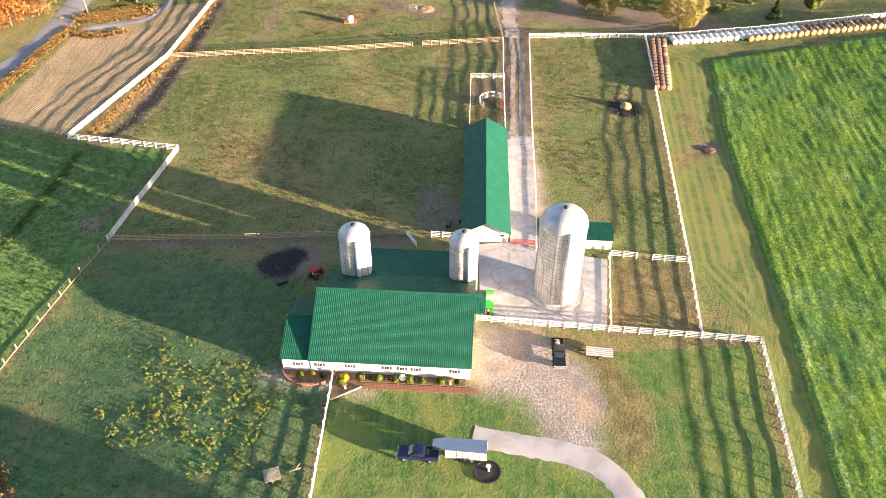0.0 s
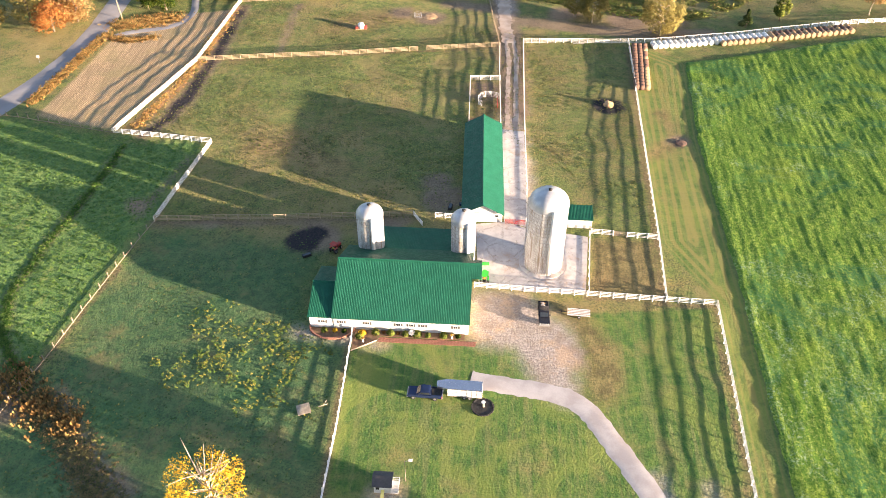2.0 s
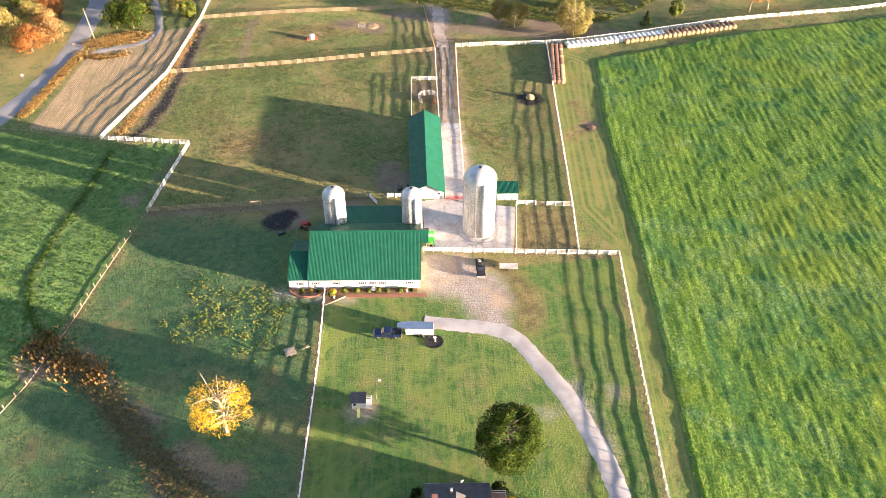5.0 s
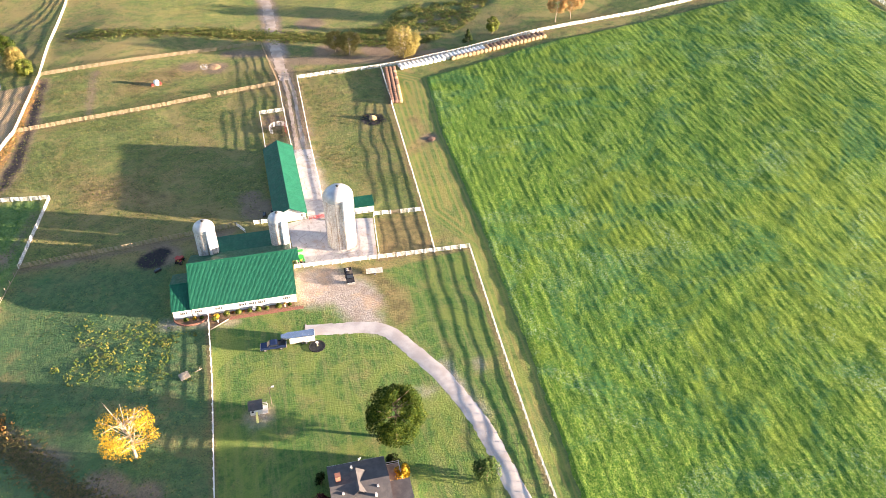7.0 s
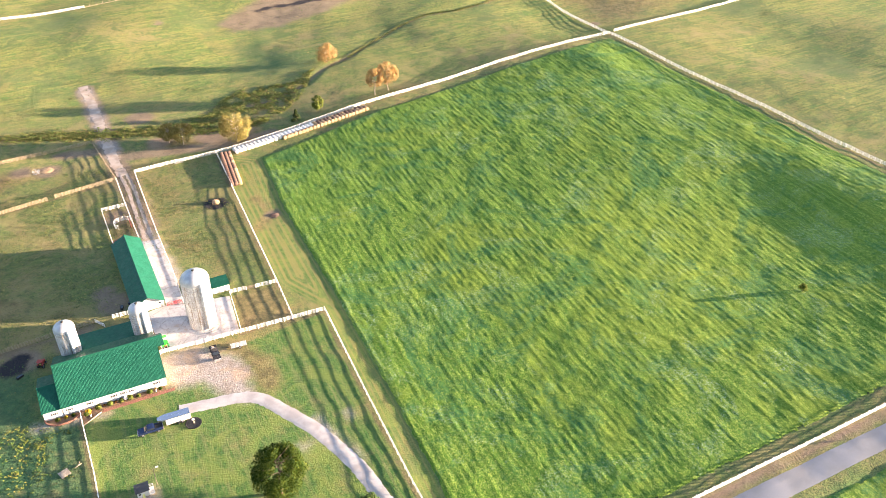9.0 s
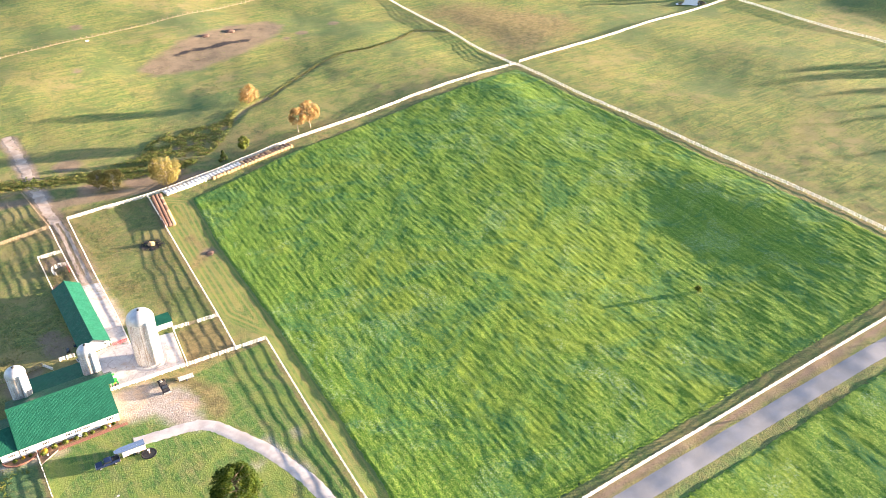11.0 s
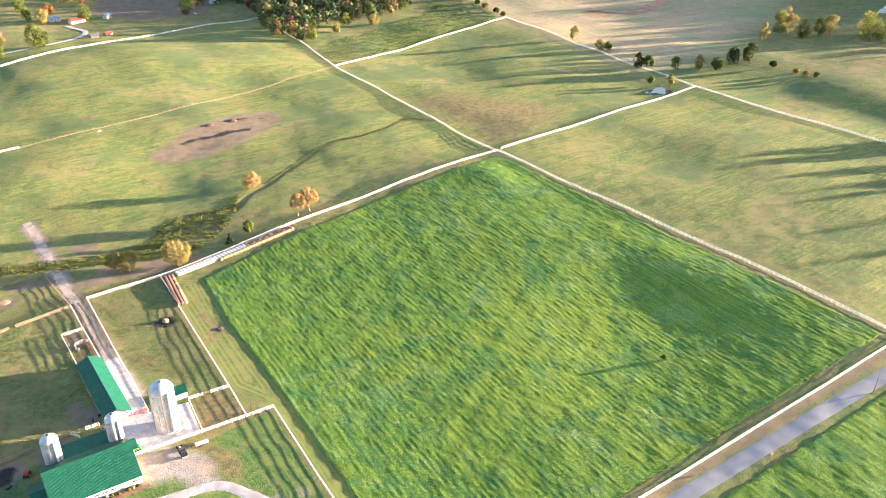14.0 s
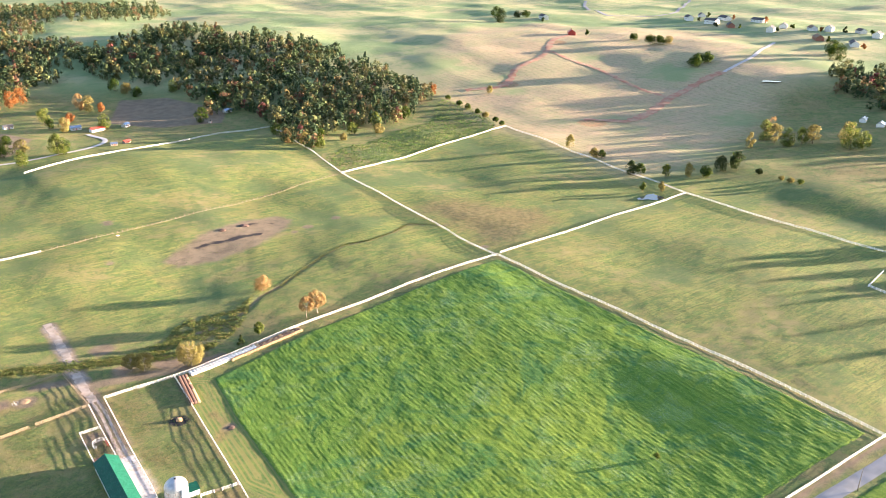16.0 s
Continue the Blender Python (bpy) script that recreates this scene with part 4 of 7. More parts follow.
def barn():
    b = thing("barn", pose(-14.5, -17.2, 0, 0, 0, -2.2), "white barn with green ribbed metal roof and hay hood", "barn")
    W, D, E, R = 24.3, 19.8, 3.05, 8.3
    bm = bmesh.new()
    prism(bm, [(0, 0), (D, 0), (D, E), (D / 2, R - 0.1), (0, E)], 'x', -W, 0)
    part("wall", bm, WHITE, b, "white-painted board wall")
    s = (R - E) / (D / 2)
    part("front_roof", gable_roof(bmesh.new(), -W - 0.3, 0.25, -0.45, E - 0.45 * s, D / 2, R), GREEN_ROOF, b)
    part("back_roof", gable_roof(bmesh.new(), -W - 0.3, 0.25, D + 0.45, E - 0.45 * s, D / 2, R), GREEN_ROOF, b)
    part("ridge_cap", ridge_cap(-W - 0.35, 2.0, D / 2, R + 0.05), GREEN_ROOF, b)
    part("hay_hood", gable_roof(gable_roof(bmesh.new(), 0.25, 1.95, D / 2 - 2.6, R - 2.6 * s, D / 2, R), 0.25, 1.95, D / 2 + 2.6, R - 2.6 * s, D / 2, R), GREEN_ROOF, b)
    part("loft_wall", boxes((0.0, 0.12, D / 2 - 3.4, D / 2 + 3.4, E + 0.4, E + 2.2)), WHITE, b, "white boarded loft door")
    for x in (-22.9, -18.2, -12.6, -10.3, -8.2, -2.3):
        window(b, x, 0.0, 1.35, 0.7, 0.6)
    # wing at the west end
    w0, w1, d, e, r = -28.7, -W - 0.1, 13.4, 2.8, 5.2
    bm = bmesh.new()
    prism(bm, [(0.1, 0), (d, 0), (d, e), (d / 2, r - 0.1), (0.1, e)], 'x', w0, w1)
    part("wing_wall", bm, WHITE, b)
    s2 = (r - e) / (d / 2)
    part("wing_front_roof", gable_roof(bmesh.new(), w0 - 0.25, w1, -0.25, e - 0.3 * s2, d / 2, r), GREEN_ROOF, b)
    part("wing_back_roof", gable_roof(bmesh.new(), w0 - 0.25, w1, d + 0.3, e - 0.3 * s2, d / 2, r), GREEN_ROOF, b)
    part("wing_ridge_cap", ridge_cap(w0 - 0.3, w1, d / 2, r + 0.05), GREEN_ROOF, b)
    window(b, -26.3, 0.1, 1.2, 0.7, 0.6)
    # low extension behind, between the silos
    bm = bmesh.new()
    prism(bm, [(D - 0.2, 0), (26.0, 0), (26.0, 3.0), (D - 0.2, 3.4)], 'x', -17.4, -3.4)
    part("rear_wall", bm, WHITE, b)
    part("rear_roof", gable_roof(bmesh.new(), -18.7, -3.2, 26.3, 3.05, D - 1.0, 3.56), GREEN_ROOF, b)
    return b


def shed():
    b = thing("long_shed", pose(-11.75, 15.9, 0, 0, 0, -0.7), "long white shed with green ribbed metal roof", "shed")
    L, H, E, R = 35.2, 4.15, 2.55, 4.85
    bm = bmesh.new()
    prism(bm, [(-H, 0), (H, 0), (H, E), (0, R - 0.1), (-H, E)], 'y', 0, L)
    part("wall", bm, WHITE, b, "white-painted wall")
    turn = Matrix.Rotation(radians(90), 4, 'Z')
    s = (R - E) / H
    for name, side in (("east_roof", 1), ("west_roof", -1)):
        bm = gable_roof(bmesh.new(), -0.9, L + 0.5, -side * (H + 0.35), E - 0.35 * s, 0, R, 0.45)
        bmesh.ops.transform(bm, matrix=turn, verts=bm.verts)
        part(name, bm, GREEN_ROOF, b)
    bm = ridge_cap(-0.9, L + 0.5, 0, R + 0.06)
    bmesh.ops.transform(bm, matrix=turn, verts=bm.verts)
    part("ridge_cap", bm, GREEN_ROOF, b)
    part("door", boxes((-1.6, 1.6, -0.08, -0.01, 0.05, 2.25)), WHITE, b, "wide white sliding door")
    part("door_track", boxes((-3.4, 3.4, -0.12, -0.01, 2.3, 2.42)), STEEL, b)
    for x in (-3.0, 3.0):
        part("vent", boxes((x - .35, x + .35, -0.04, -0.003, 1.3, 1.8)), GLASS, b, "dark opening")
    return b


def dome(bm, r, z, rise, sides=40, rings=10):
    last = None
    for k in range(rings + 1):
        a = math.pi / 2 * k / rings
        if k == rings:
            tip = bm.verts.new((0, 0, z + rise))
            for i in range(sides):
                bm.faces.new((last[i], last[(i + 1) % sides], tip)).smooth = True
            break
        ring = []
        for i in range(sides):
            rr = r * math.cos(a) * (1.012 if i % 2 else 1.0)
            ring.append(bm.verts.new((rr * math.cos(2 * math.pi * i / sides), rr * math.sin(2 * math.pi * i / sides), z + rise * math.sin(a))))
        if last:
            for i in range(sides):
                bm.faces.new((last[i], last[(i + 1) % sides], ring[(i + 1) % sides], ring[i])).smooth = True
        last = ring
    return bm


def silo(x, y, r, rim, rise, chute, label, sides=48, ladder=False):
    s = thing("silo", pose(x, y, 0), label, "silo", "stave silos")
    rows = max(2, int(rim / 0.8))
    verts, faces, around = [], [], []
    for k in range(rows + 1):
        for i in range(sides + 1):
            a = 2 * math.pi * i / sides
            verts.append((r * math.cos(a), r * math.sin(a), -0.3 + (rim + 0.3) * k / rows))
            around.append((r * a, verts[-1][2], 0.0))
    for k in range(rows):
        for i in range(sides):
            j = k * (sides + 1) + i
            faces.append((j, j + 1, j + sides + 2, j + sides + 1))
    me = mesh("stave_wall", verts, faces, STAVES, True)
    me.attributes.new("around", 'FLOAT_VECTOR', 'POINT').data.foreach_set("vector", np.asarray(around, np.float32).ravel())
    part("stave_wall", me, None, s, "stained concrete stave wall")
    hoop = bmesh.new()
    ring = []
    for i in range(40):
        a = 2 * math.pi * i / 40
        ring.append([hoop.verts.new(((r + d) * math.cos(a), (r + d) * math.sin(a), h)) for d, h in ((0.0, -0.03), (0.045, -0.02), (0.045, 0.02), (0.0, 0.03))])
    for i in range(40):
        p, q = ring[i], ring[(i + 1) % 40]
        for k in range(3):
            hoop.faces.new((p[k], q[k], q[k + 1], p[k + 1]))
    hm = bpy.data.meshes.new("hoop")
    hoop.to_mesh(hm)
    hoop.free()
    hm.materials.append(STEEL)
    z = 0.5
    while z < rim - 0.3:
        part("hoop", hm, None, s).location = (0, 0, z)
        z += 0.42 + 0.5 * z / rim
    top = part("dome", dome(bmesh.new(), r + 0.06, rim, rise), DOME, s, "ribbed pale metal dome")
    part("dome_rim", tube(bmesh.new(), 0, 0, rim - 0.12, rim + 0.05, r + 0.10, sides=40), DOME, s)
    part("vent_cap", tube(tube(bmesh.new(), 0, 0, rim + rise - 0.1, rim + rise + 0.25, 0.28), 0, 0, rim + rise + 0.25, rim + rise + 0.33, 0.40, 0.12), DARK, top, "dark roof vent")
    # filling chute up the wall
    ca_, cr = radians(chute), 0.42 if r > 3 else 0.36
    bm = tube(bmesh.new(), (r + 0.18) * math.cos(ca_), (r + 0.18) * math.sin(ca_), 0.6, rim + 0.2, cr, sides=14)
    part("chute", bm, WHITE, s, "white half-round chute up the wall")
    part("chute_hood", dome(bmesh.new(), cr + 0.05, 0, 0.5, 14, 4), WHITE, s).location = ((r + 0.18) * math.cos(ca_), (r + 0.18) * math.sin(ca_), rim + 0.2)
    if r > 3:
        part("footing", tube(bmesh.new(), 0, 0, -0.2, 0.16, r + 1.0, sides=40), CONCRETE, s, "round concrete footing")
        bm = tube(bmesh.new(), r * math.cos(2.9) * 1.03, r * math.sin(2.9) * 1.03, 0.1, rim + 0.6, 0.09, sides=8)
        part("fill_pipe", bm, STEEL, s)
    return s


barn()
shed()
silo(0.15, 2.8, 3.75, 15.0, 2.9, -80, "tall white-grey concrete stave silo with domed cap")
silo(-33.7, 3.2, 2.55, 11.3, 2.0, -75, "grey concrete stave silo with a white dome behind the barn")
silo(-15.7, 2.4, 2.35, 11.0, 2.0, -70, "small concrete stave silo with a white dome by the barn")


def lean_to():
    b = thing("small_shed", pose(8.4, 14.3, 0, 0, 0, -2), "small white shed with a green metal roof", "shed")
    bm = bmesh.new()
    prism(bm, [(0, 0), (4.0, 0), (4.0, 2.7), (0, 2.2)], 'x', -2.7, 2.6)
    part("wall", bm, WHITE, b)
    part("roof", gable_roof(bmesh.new(), -2.9, 2.8, -0.3, 2.25, 4.3, 2.85), GREEN_ROOF, b)
    part("door", boxes((-2.0, -1.0, -0.05, -0.003, 0.1, 1.9)), WHITE, b)


lean_to()
slab = bmesh.new()
prism(slab, [(-13.2, 15.0), (-7.2, 15.9), (-2.7, 14.0), (10.0, 11.4), (7.8, -5.6), (-3, -5.6), (-12.6, -4.0)], 'z', -0.25, 0.05)
ob = part("pavement_yard", slab, CONCRETE, None)
tagged(ob, "cracked stained concrete farmyard slab", "pavement", kind="structure")
slab = bmesh.new()
prism(slab, [(-7.2, 16), (-2.4, 14.2), (-1.9, 28), (-1.3, 52), (-7.0, 53)], 'z', -0.25, 0.04)
ob = part("pavement_lane", slab, CONCRETE, None)
tagged(ob, "pale concrete lane beside the long shed", "pavement", kind="structure")



# ---- trees and shrubs ----
OAK = leaf_material("green_leaves", [(0.016, 0.040, 0.006), (0.036, 0.068, 0.008), (0.105, 0.130, 0.015)])
GOLD = leaf_material("golden_leaves", [(0.40, 0.25, 0.02), (0.55, 0.36, 0.025), (0.66, 0.46, 0.04)])
AUTUMN = leaf_material("autumn_leaves", [(0.22, 0.185, 0.06), (0.32, 0.26, 0.08), (0.17, 0.165, 0.055)])
ORANGE = leaf_material("orange_leaves", [(0.32, 0.20, 0.08), (0.40, 0.255, 0.105), (0.25, 0.18, 0.075)])
RUST = leaf_material("rust_leaves", [(0.26, 0.09, 0.03), (0.36, 0.15, 0.04), (0.20, 0.12, 0.04)])
CEDAR = leaf_material("cedar_leaves", [(0.020, 0.038, 0.012), (0.035, 0.055, 0.016), (0.06, 0.075, 0.02)])
SHRUB = leaf_material("shrub_leaves", [(0.05, 0.085, 0.015), (0.12, 0.15, 0.03), (0.24, 0.25, 0.05)])
FRESH = leaf_material("fresh_leaves", [(0.030, 0.070, 0.020), (0.070, 0.125, 0.034), (0.150, 0.190, 0.062)])
BURGUNDY = leaf_material("burgundy_leaves", [(0.07, 0.018, 0.02), (0.11, 0.03, 0.03), (0.16, 0.05, 0.04)])
WOODS = leaf_material("woodland_leaves", [(0.044, 0.072, 0.034), (0.060, 0.094, 0.038), (0.092, 0.116, 0.044), (0.136, 0.138, 0.050), (0.180, 0.146, 0.058), (0.185, 0.108, 0.056), (0.165, 0.062, 0.054)], 0.22, 0.15)
BROOK = leaf_material("brook_leaves", [(0.100, 0.140, 0.040), (0.190, 0.240, 0.055), (0.235, 0.250, 0.065), (0.300, 0.275, 0.085), (0.29, 0.205, 0.085)])
WEEDS = leaf_material("weed_leaves", [(0.10, 0.105, 0.050), (0.15, 0.145, 0.06), (0.20, 0.175, 0.07), (0.26, 0.19, 0.085), (0.30, 0.19, 0.09)])
CROPLEAF = leaf_material("crop_leaves", [(0.065, 0.140, 0.024), (0.150, 0.230, 0.045), (0.260, 0.330, 0.080)], 0.2, 0.2)
LUSHLEAF = leaf_material("meadow_leaves", [(0.060, 0.145, 0.028), (0.110, 0.205, 0.040), (0.180, 0.265, 0.055)])
VERGE = leaf_material("verge_leaves", [(0.15, 0.12, 0.05), (0.32, 0.20, 0.07), (0.44, 0.25, 0.085), (0.40, 0.30, 0.10)])
TUFT = leaf_material("grass_tufts", [(0.075, 0.110, 0.028), (0.180, 0.195, 0.050), (0.330, 0.275, 0.100)])


def crown_points(rnd, n, tall, base, wide, lobes, shape):
    """Places of leaf clumps over a lobed crown, with outward ways."""
    centres = []
    for k in range(lobes):
        u = rnd.uniform(0.0, 1.0)
        a = rnd.uniform(0, 2 * math.pi)
        if shape == "lumpy":
            r = wide * 0.74 * math.sqrt(max(0.02, 1 - (2 * u - 1.0) ** 2)) ** 0.8
        elif shape == "cone":
            r = wide * (1 - u) * 0.75
        else:
            r = wide * 0.62 * math.sqrt(max(0.05, 1 - (2 * u - 0.9) ** 2))
        centres.append((r * math.cos(a), r * math.sin(a), base + (tall - base) * (0.08 + 0.78 * u), wide * {"lumpy": rnd.uniform(0.20, 0.31), "cone": 0.2 + 0.28 * (1 - u)}.get(shape, rnd.uniform(0.30, 0.48))))
    out = []
    for i in range(n):
        cx, cy, cz, r = centres[rnd.randrange(lobes)]
        v = Vector((rnd.gauss(0, 1), rnd.gauss(0, 1), rnd.gauss(0.15, 1))).normalized()
        d = r * rnd.uniform(0.72, 1.06)
        out.append((Vector((cx, cy, cz)) + v * d, v))
    return out


def leaves_mesh(name, rnd, places, size, material, jitter=0.8):
    n = len(places)
    verts = np.zeros((n, 4, 3), np.float32)
    tone, norm = np.zeros((n, 4), np.float32), np.zeros((n, 4, 3), np.float32)
    for i, (p, v) in enumerate(places):
        w = Vector((v.x + rnd.gauss(0, jitter), v.y + rnd.gauss(0, jitter), v.z + rnd.gauss(0, jitter))).normalized()
        w = -w if w.dot(v) < 0 else w
        a = w.orthogonal().normalized()
        a.rotate(Matrix.Rotation(rnd.uniform(0, 6.28), 3, w))
        b = w.cross(a)
        s, k = size * rnd.uniform(0.6, 1.3), rnd.uniform(0.5, 1.0)
        for j, (u, t) in enumerate(((-1, -0.15), (0.1, -k), (1, 0.1), (-0.1, k))):
            verts[i, j] = p + a * (u * s) + b * (t * s)
        norm[i] = (v * 0.85 + w * 0.3).normalized()
        tone[i] = min(1, max(0, rnd.gauss(0.5, 0.24)))
    faces = np.arange(4 * n).reshape(n, 4)
    return mesh(name, verts.reshape(-1, 3), faces, material, False, norm, tone=tone)


def tree(name, label, x, y, tall, wide, base, leafmat, barkmat=BARK, n=2600, size=0.34, lobes=14, shape="round", seed=1, group="", trunk=0.3, bare=0):
    rnd = random.Random(seed)
    t = thing(name, pose(x, y, Z(x, y)), label, "tree", group)
    bm = bmesh.new()
    prev, r = Vector((0, 0, -0.2)), trunk
    knots = [prev]
    for k in range(1, 5):
        nxt = Vector((rnd.uniform(-.03, .03) * tall, rnd.uniform(-.03, .03) * tall, tall * 0.78 * k / 4))
        limb(bm, prev, nxt, r, r * 0.68, 8)
        prev, r = nxt, r * 0.68
        knots.append(nxt)
    for k in range(10 + bare * 6):
        j = rnd.randrange(1, 4)
        a = knots[j].lerp(knots[j + 1], rnd.random())
        if a.z < base * 0.8:
            continue
        ang, reach = rnd.uniform(0, 6.28), wide * rnd.uniform(0.5, 0.85)
        m = a + Vector((math.cos(ang) * reach * 0.5, math.sin(ang) * reach * 0.5, reach * 0.28))
        e = a + Vector((math.cos(ang) * reach, math.sin(ang) * reach, reach * rnd.uniform(0.4, 0.8)))
        limb(bm, a, m, trunk * 0.32, trunk * 0.2, 5)
        limb(bm, m, e, trunk * 0.2, trunk * 0.06, 5)
    part("trunk", bm, barkmat, t)
    part("crown", leaves_mesh("crown", rnd, crown_points(rnd, n, tall, base, wide, lobes, shape), size, leafmat), None, t)
    return t


tree("oak_tree", "large round dark-green shade tree on the lawn", -0.3, -63.6, 13.5, 6.1, 1.8, OAK, n=26000, size=0.15, lobes=64, shape="lumpy", seed=3, trunk=0.45)
tree("golden_tree", "golden-yellow autumn tree with bare pale limbs", -51.0, -54.6, 13.5, 6.0, 3.2, GOLD, PALE_BARK, n=4800, size=0.125, lobes=42, shape="lumpy", seed=5, trunk=0.38, bare=4)
tree("spruce_tree", "pale green bushy young tree beside the driveway", 14.2, -78.0, 6.0, 2.9, 0.4, FRESH, n=5000, size=0.14, lobes=24, seed=7)
tree("golden_shrub", "bright yellow shrub beside the house deck", -1.4, -73.2, 4.4, 1.7, 0.3, GOLD, n=1100, size=0.2, lobes=10, seed=8, trunk=0.12)
tree("burgundy_shrub", "dark burgundy shrub against the house", -17.6, -76.5, 4.6, 2.2, 0.3, BURGUNDY, n=1500, size=0.2, lobes=12, seed=9, trunk=0.14)
tree("evergreen_shrub", "dark evergreen shrub at the house corner", -16.6, -70.2, 3.0, 1.3, 0.1, CEDAR, n=700, size=0.18, lobes=8, seed=10, trunk=0.1)
tree("evergreen_shrub", "round dark evergreen shrub near the deck", -2.3, -69.6, 2.6, 1.5, 0.1, CEDAR, n=700, size=0.18, lobes=8, seed=11, trunk=0.1)
g = "trees along the stream"
tree("stream_tree", "thin golden-brown tree beside the fence", 41.5, 107.5, 12.5, 6.8, 1.6, AUTUMN, PALE_BARK, n=8000, size=0.2, lobes=60, shape="lumpy", seed=12, group=g, trunk=0.28, bare=2)
tree("stream_tree", "twin-stemmed sparse golden tree near the stream", 22.3, 115.5, 9.0, 4.8, 1.6, AUTUMN, PALE_BARK, n=4200, size=0.2, lobes=38, shape="lumpy", seed=13, group=g, trunk=0.24, bare=2)
tree("stream_tree", "small sparse golden tree near the stream", 17.6, 119.5, 8.0, 4.4, 1.2, AUTUMN, PALE_BARK, n=3600, size=0.2, lobes=34, shape="lumpy", seed=14, group=g, trunk=0.2, bare=2)
tree("cedar_tree", "small dark green cedar by the bales", 67.6, 112.0, 6.2, 2.0, 0.3, CEDAR, n=2600, size=0.15, lobes=20, shape="cone", seed=15, trunk=0.16)
tree("stream_tree", "slender yellow-green tree behind the bales", 78.5, 115.5, 8.0, 2.7, 1.8, SHRUB, n=3600, size=0.2, lobes=18, seed=16, group=g, trunk=0.18)
tree("orange_tree", "orange-brown autumn tree beside the white fence", 105.8, 118.0, 12.0, 4.2, 3.8, ORANGE, PALE_BARK, n=4000, size=0.2, lobes=36, shape="lumpy", seed=17, group=g, trunk=0.22, bare=2)
tree("orange_tree", "orange autumn tree beside the white fence", 112.9, 119.6, 13.0, 5.2, 3.4, ORANGE, PALE_BARK, n=5000, size=0.2, lobes=42, shape="lumpy", seed=18, group=g, trunk=0.24, bare=1)
tree("orange_tree", "broad orange tree standing over the stream", 101.6, 163.2, 8.6, 5.4, 1.4, ORANGE, PALE_BARK, n=4200, size=0.20, lobes=24, seed=19, group=g, trunk=0.34, bare=1)
tree("field_shrub", "small yellow-green shrub standing in the crop", 154.0, -69.9, 2.6, 1.6, 0.1, SHRUB, n=500, size=0.2, lobes=8, seed=29, trunk=0.08)
g = "trees along the road"
for k, (x, y, h, w, m) in enumerate(((-116, 121, 9, 4.6, OAK), (-110, 120.5, 9, 4.4, OAK), (-113, 130, 11, 5.0, OAK), (-116, 138, 13, 5.6, OAK), (-148, 109, 12, 6.0, AUTUMN), (-138.5, 103, 9, 5.4, RUST), (-134, 110, 11, 6.0, ORANGE), (-110, 135, 9, 4.5, SHRUB), (-119, 148, 12, 5.2, AUTUMN), (-137, 112, 9, 5.0, RUST), (-142, 118, 11, 5.5, AUTUMN), (-141, 132, 12, 5.5, RUST),
                                     (-150, 124, 12, 6.0, OAK), (-146, 145, 13, 6, AUTUMN), (-152, 136, 12, 5, RUST), (-158, 106, 8, 4.5, AUTUMN), (-140, 158, 12, 6, OAK), (-160, 150, 13, 6, AUTUMN), (-93, 130, 6, 3.2, SHRUB), (-97, 137, 8, 4, AUTUMN), (-101, 146, 9, 4, OAK))):
    tree("roadside_tree", {OAK: "leafy green tree beside the road", SHRUB: "bushy yellow-green tree beside the road", AUTUMN: "golden-brown tree beside the road", RUST: "rust-red bushy tree beside the road", ORANGE: "orange-gold spreading tree beside the road"}[m], x, y, h, w, 0.8, m, n=3000, size=0.24, lobes=22, seed=30 + k, group=g)
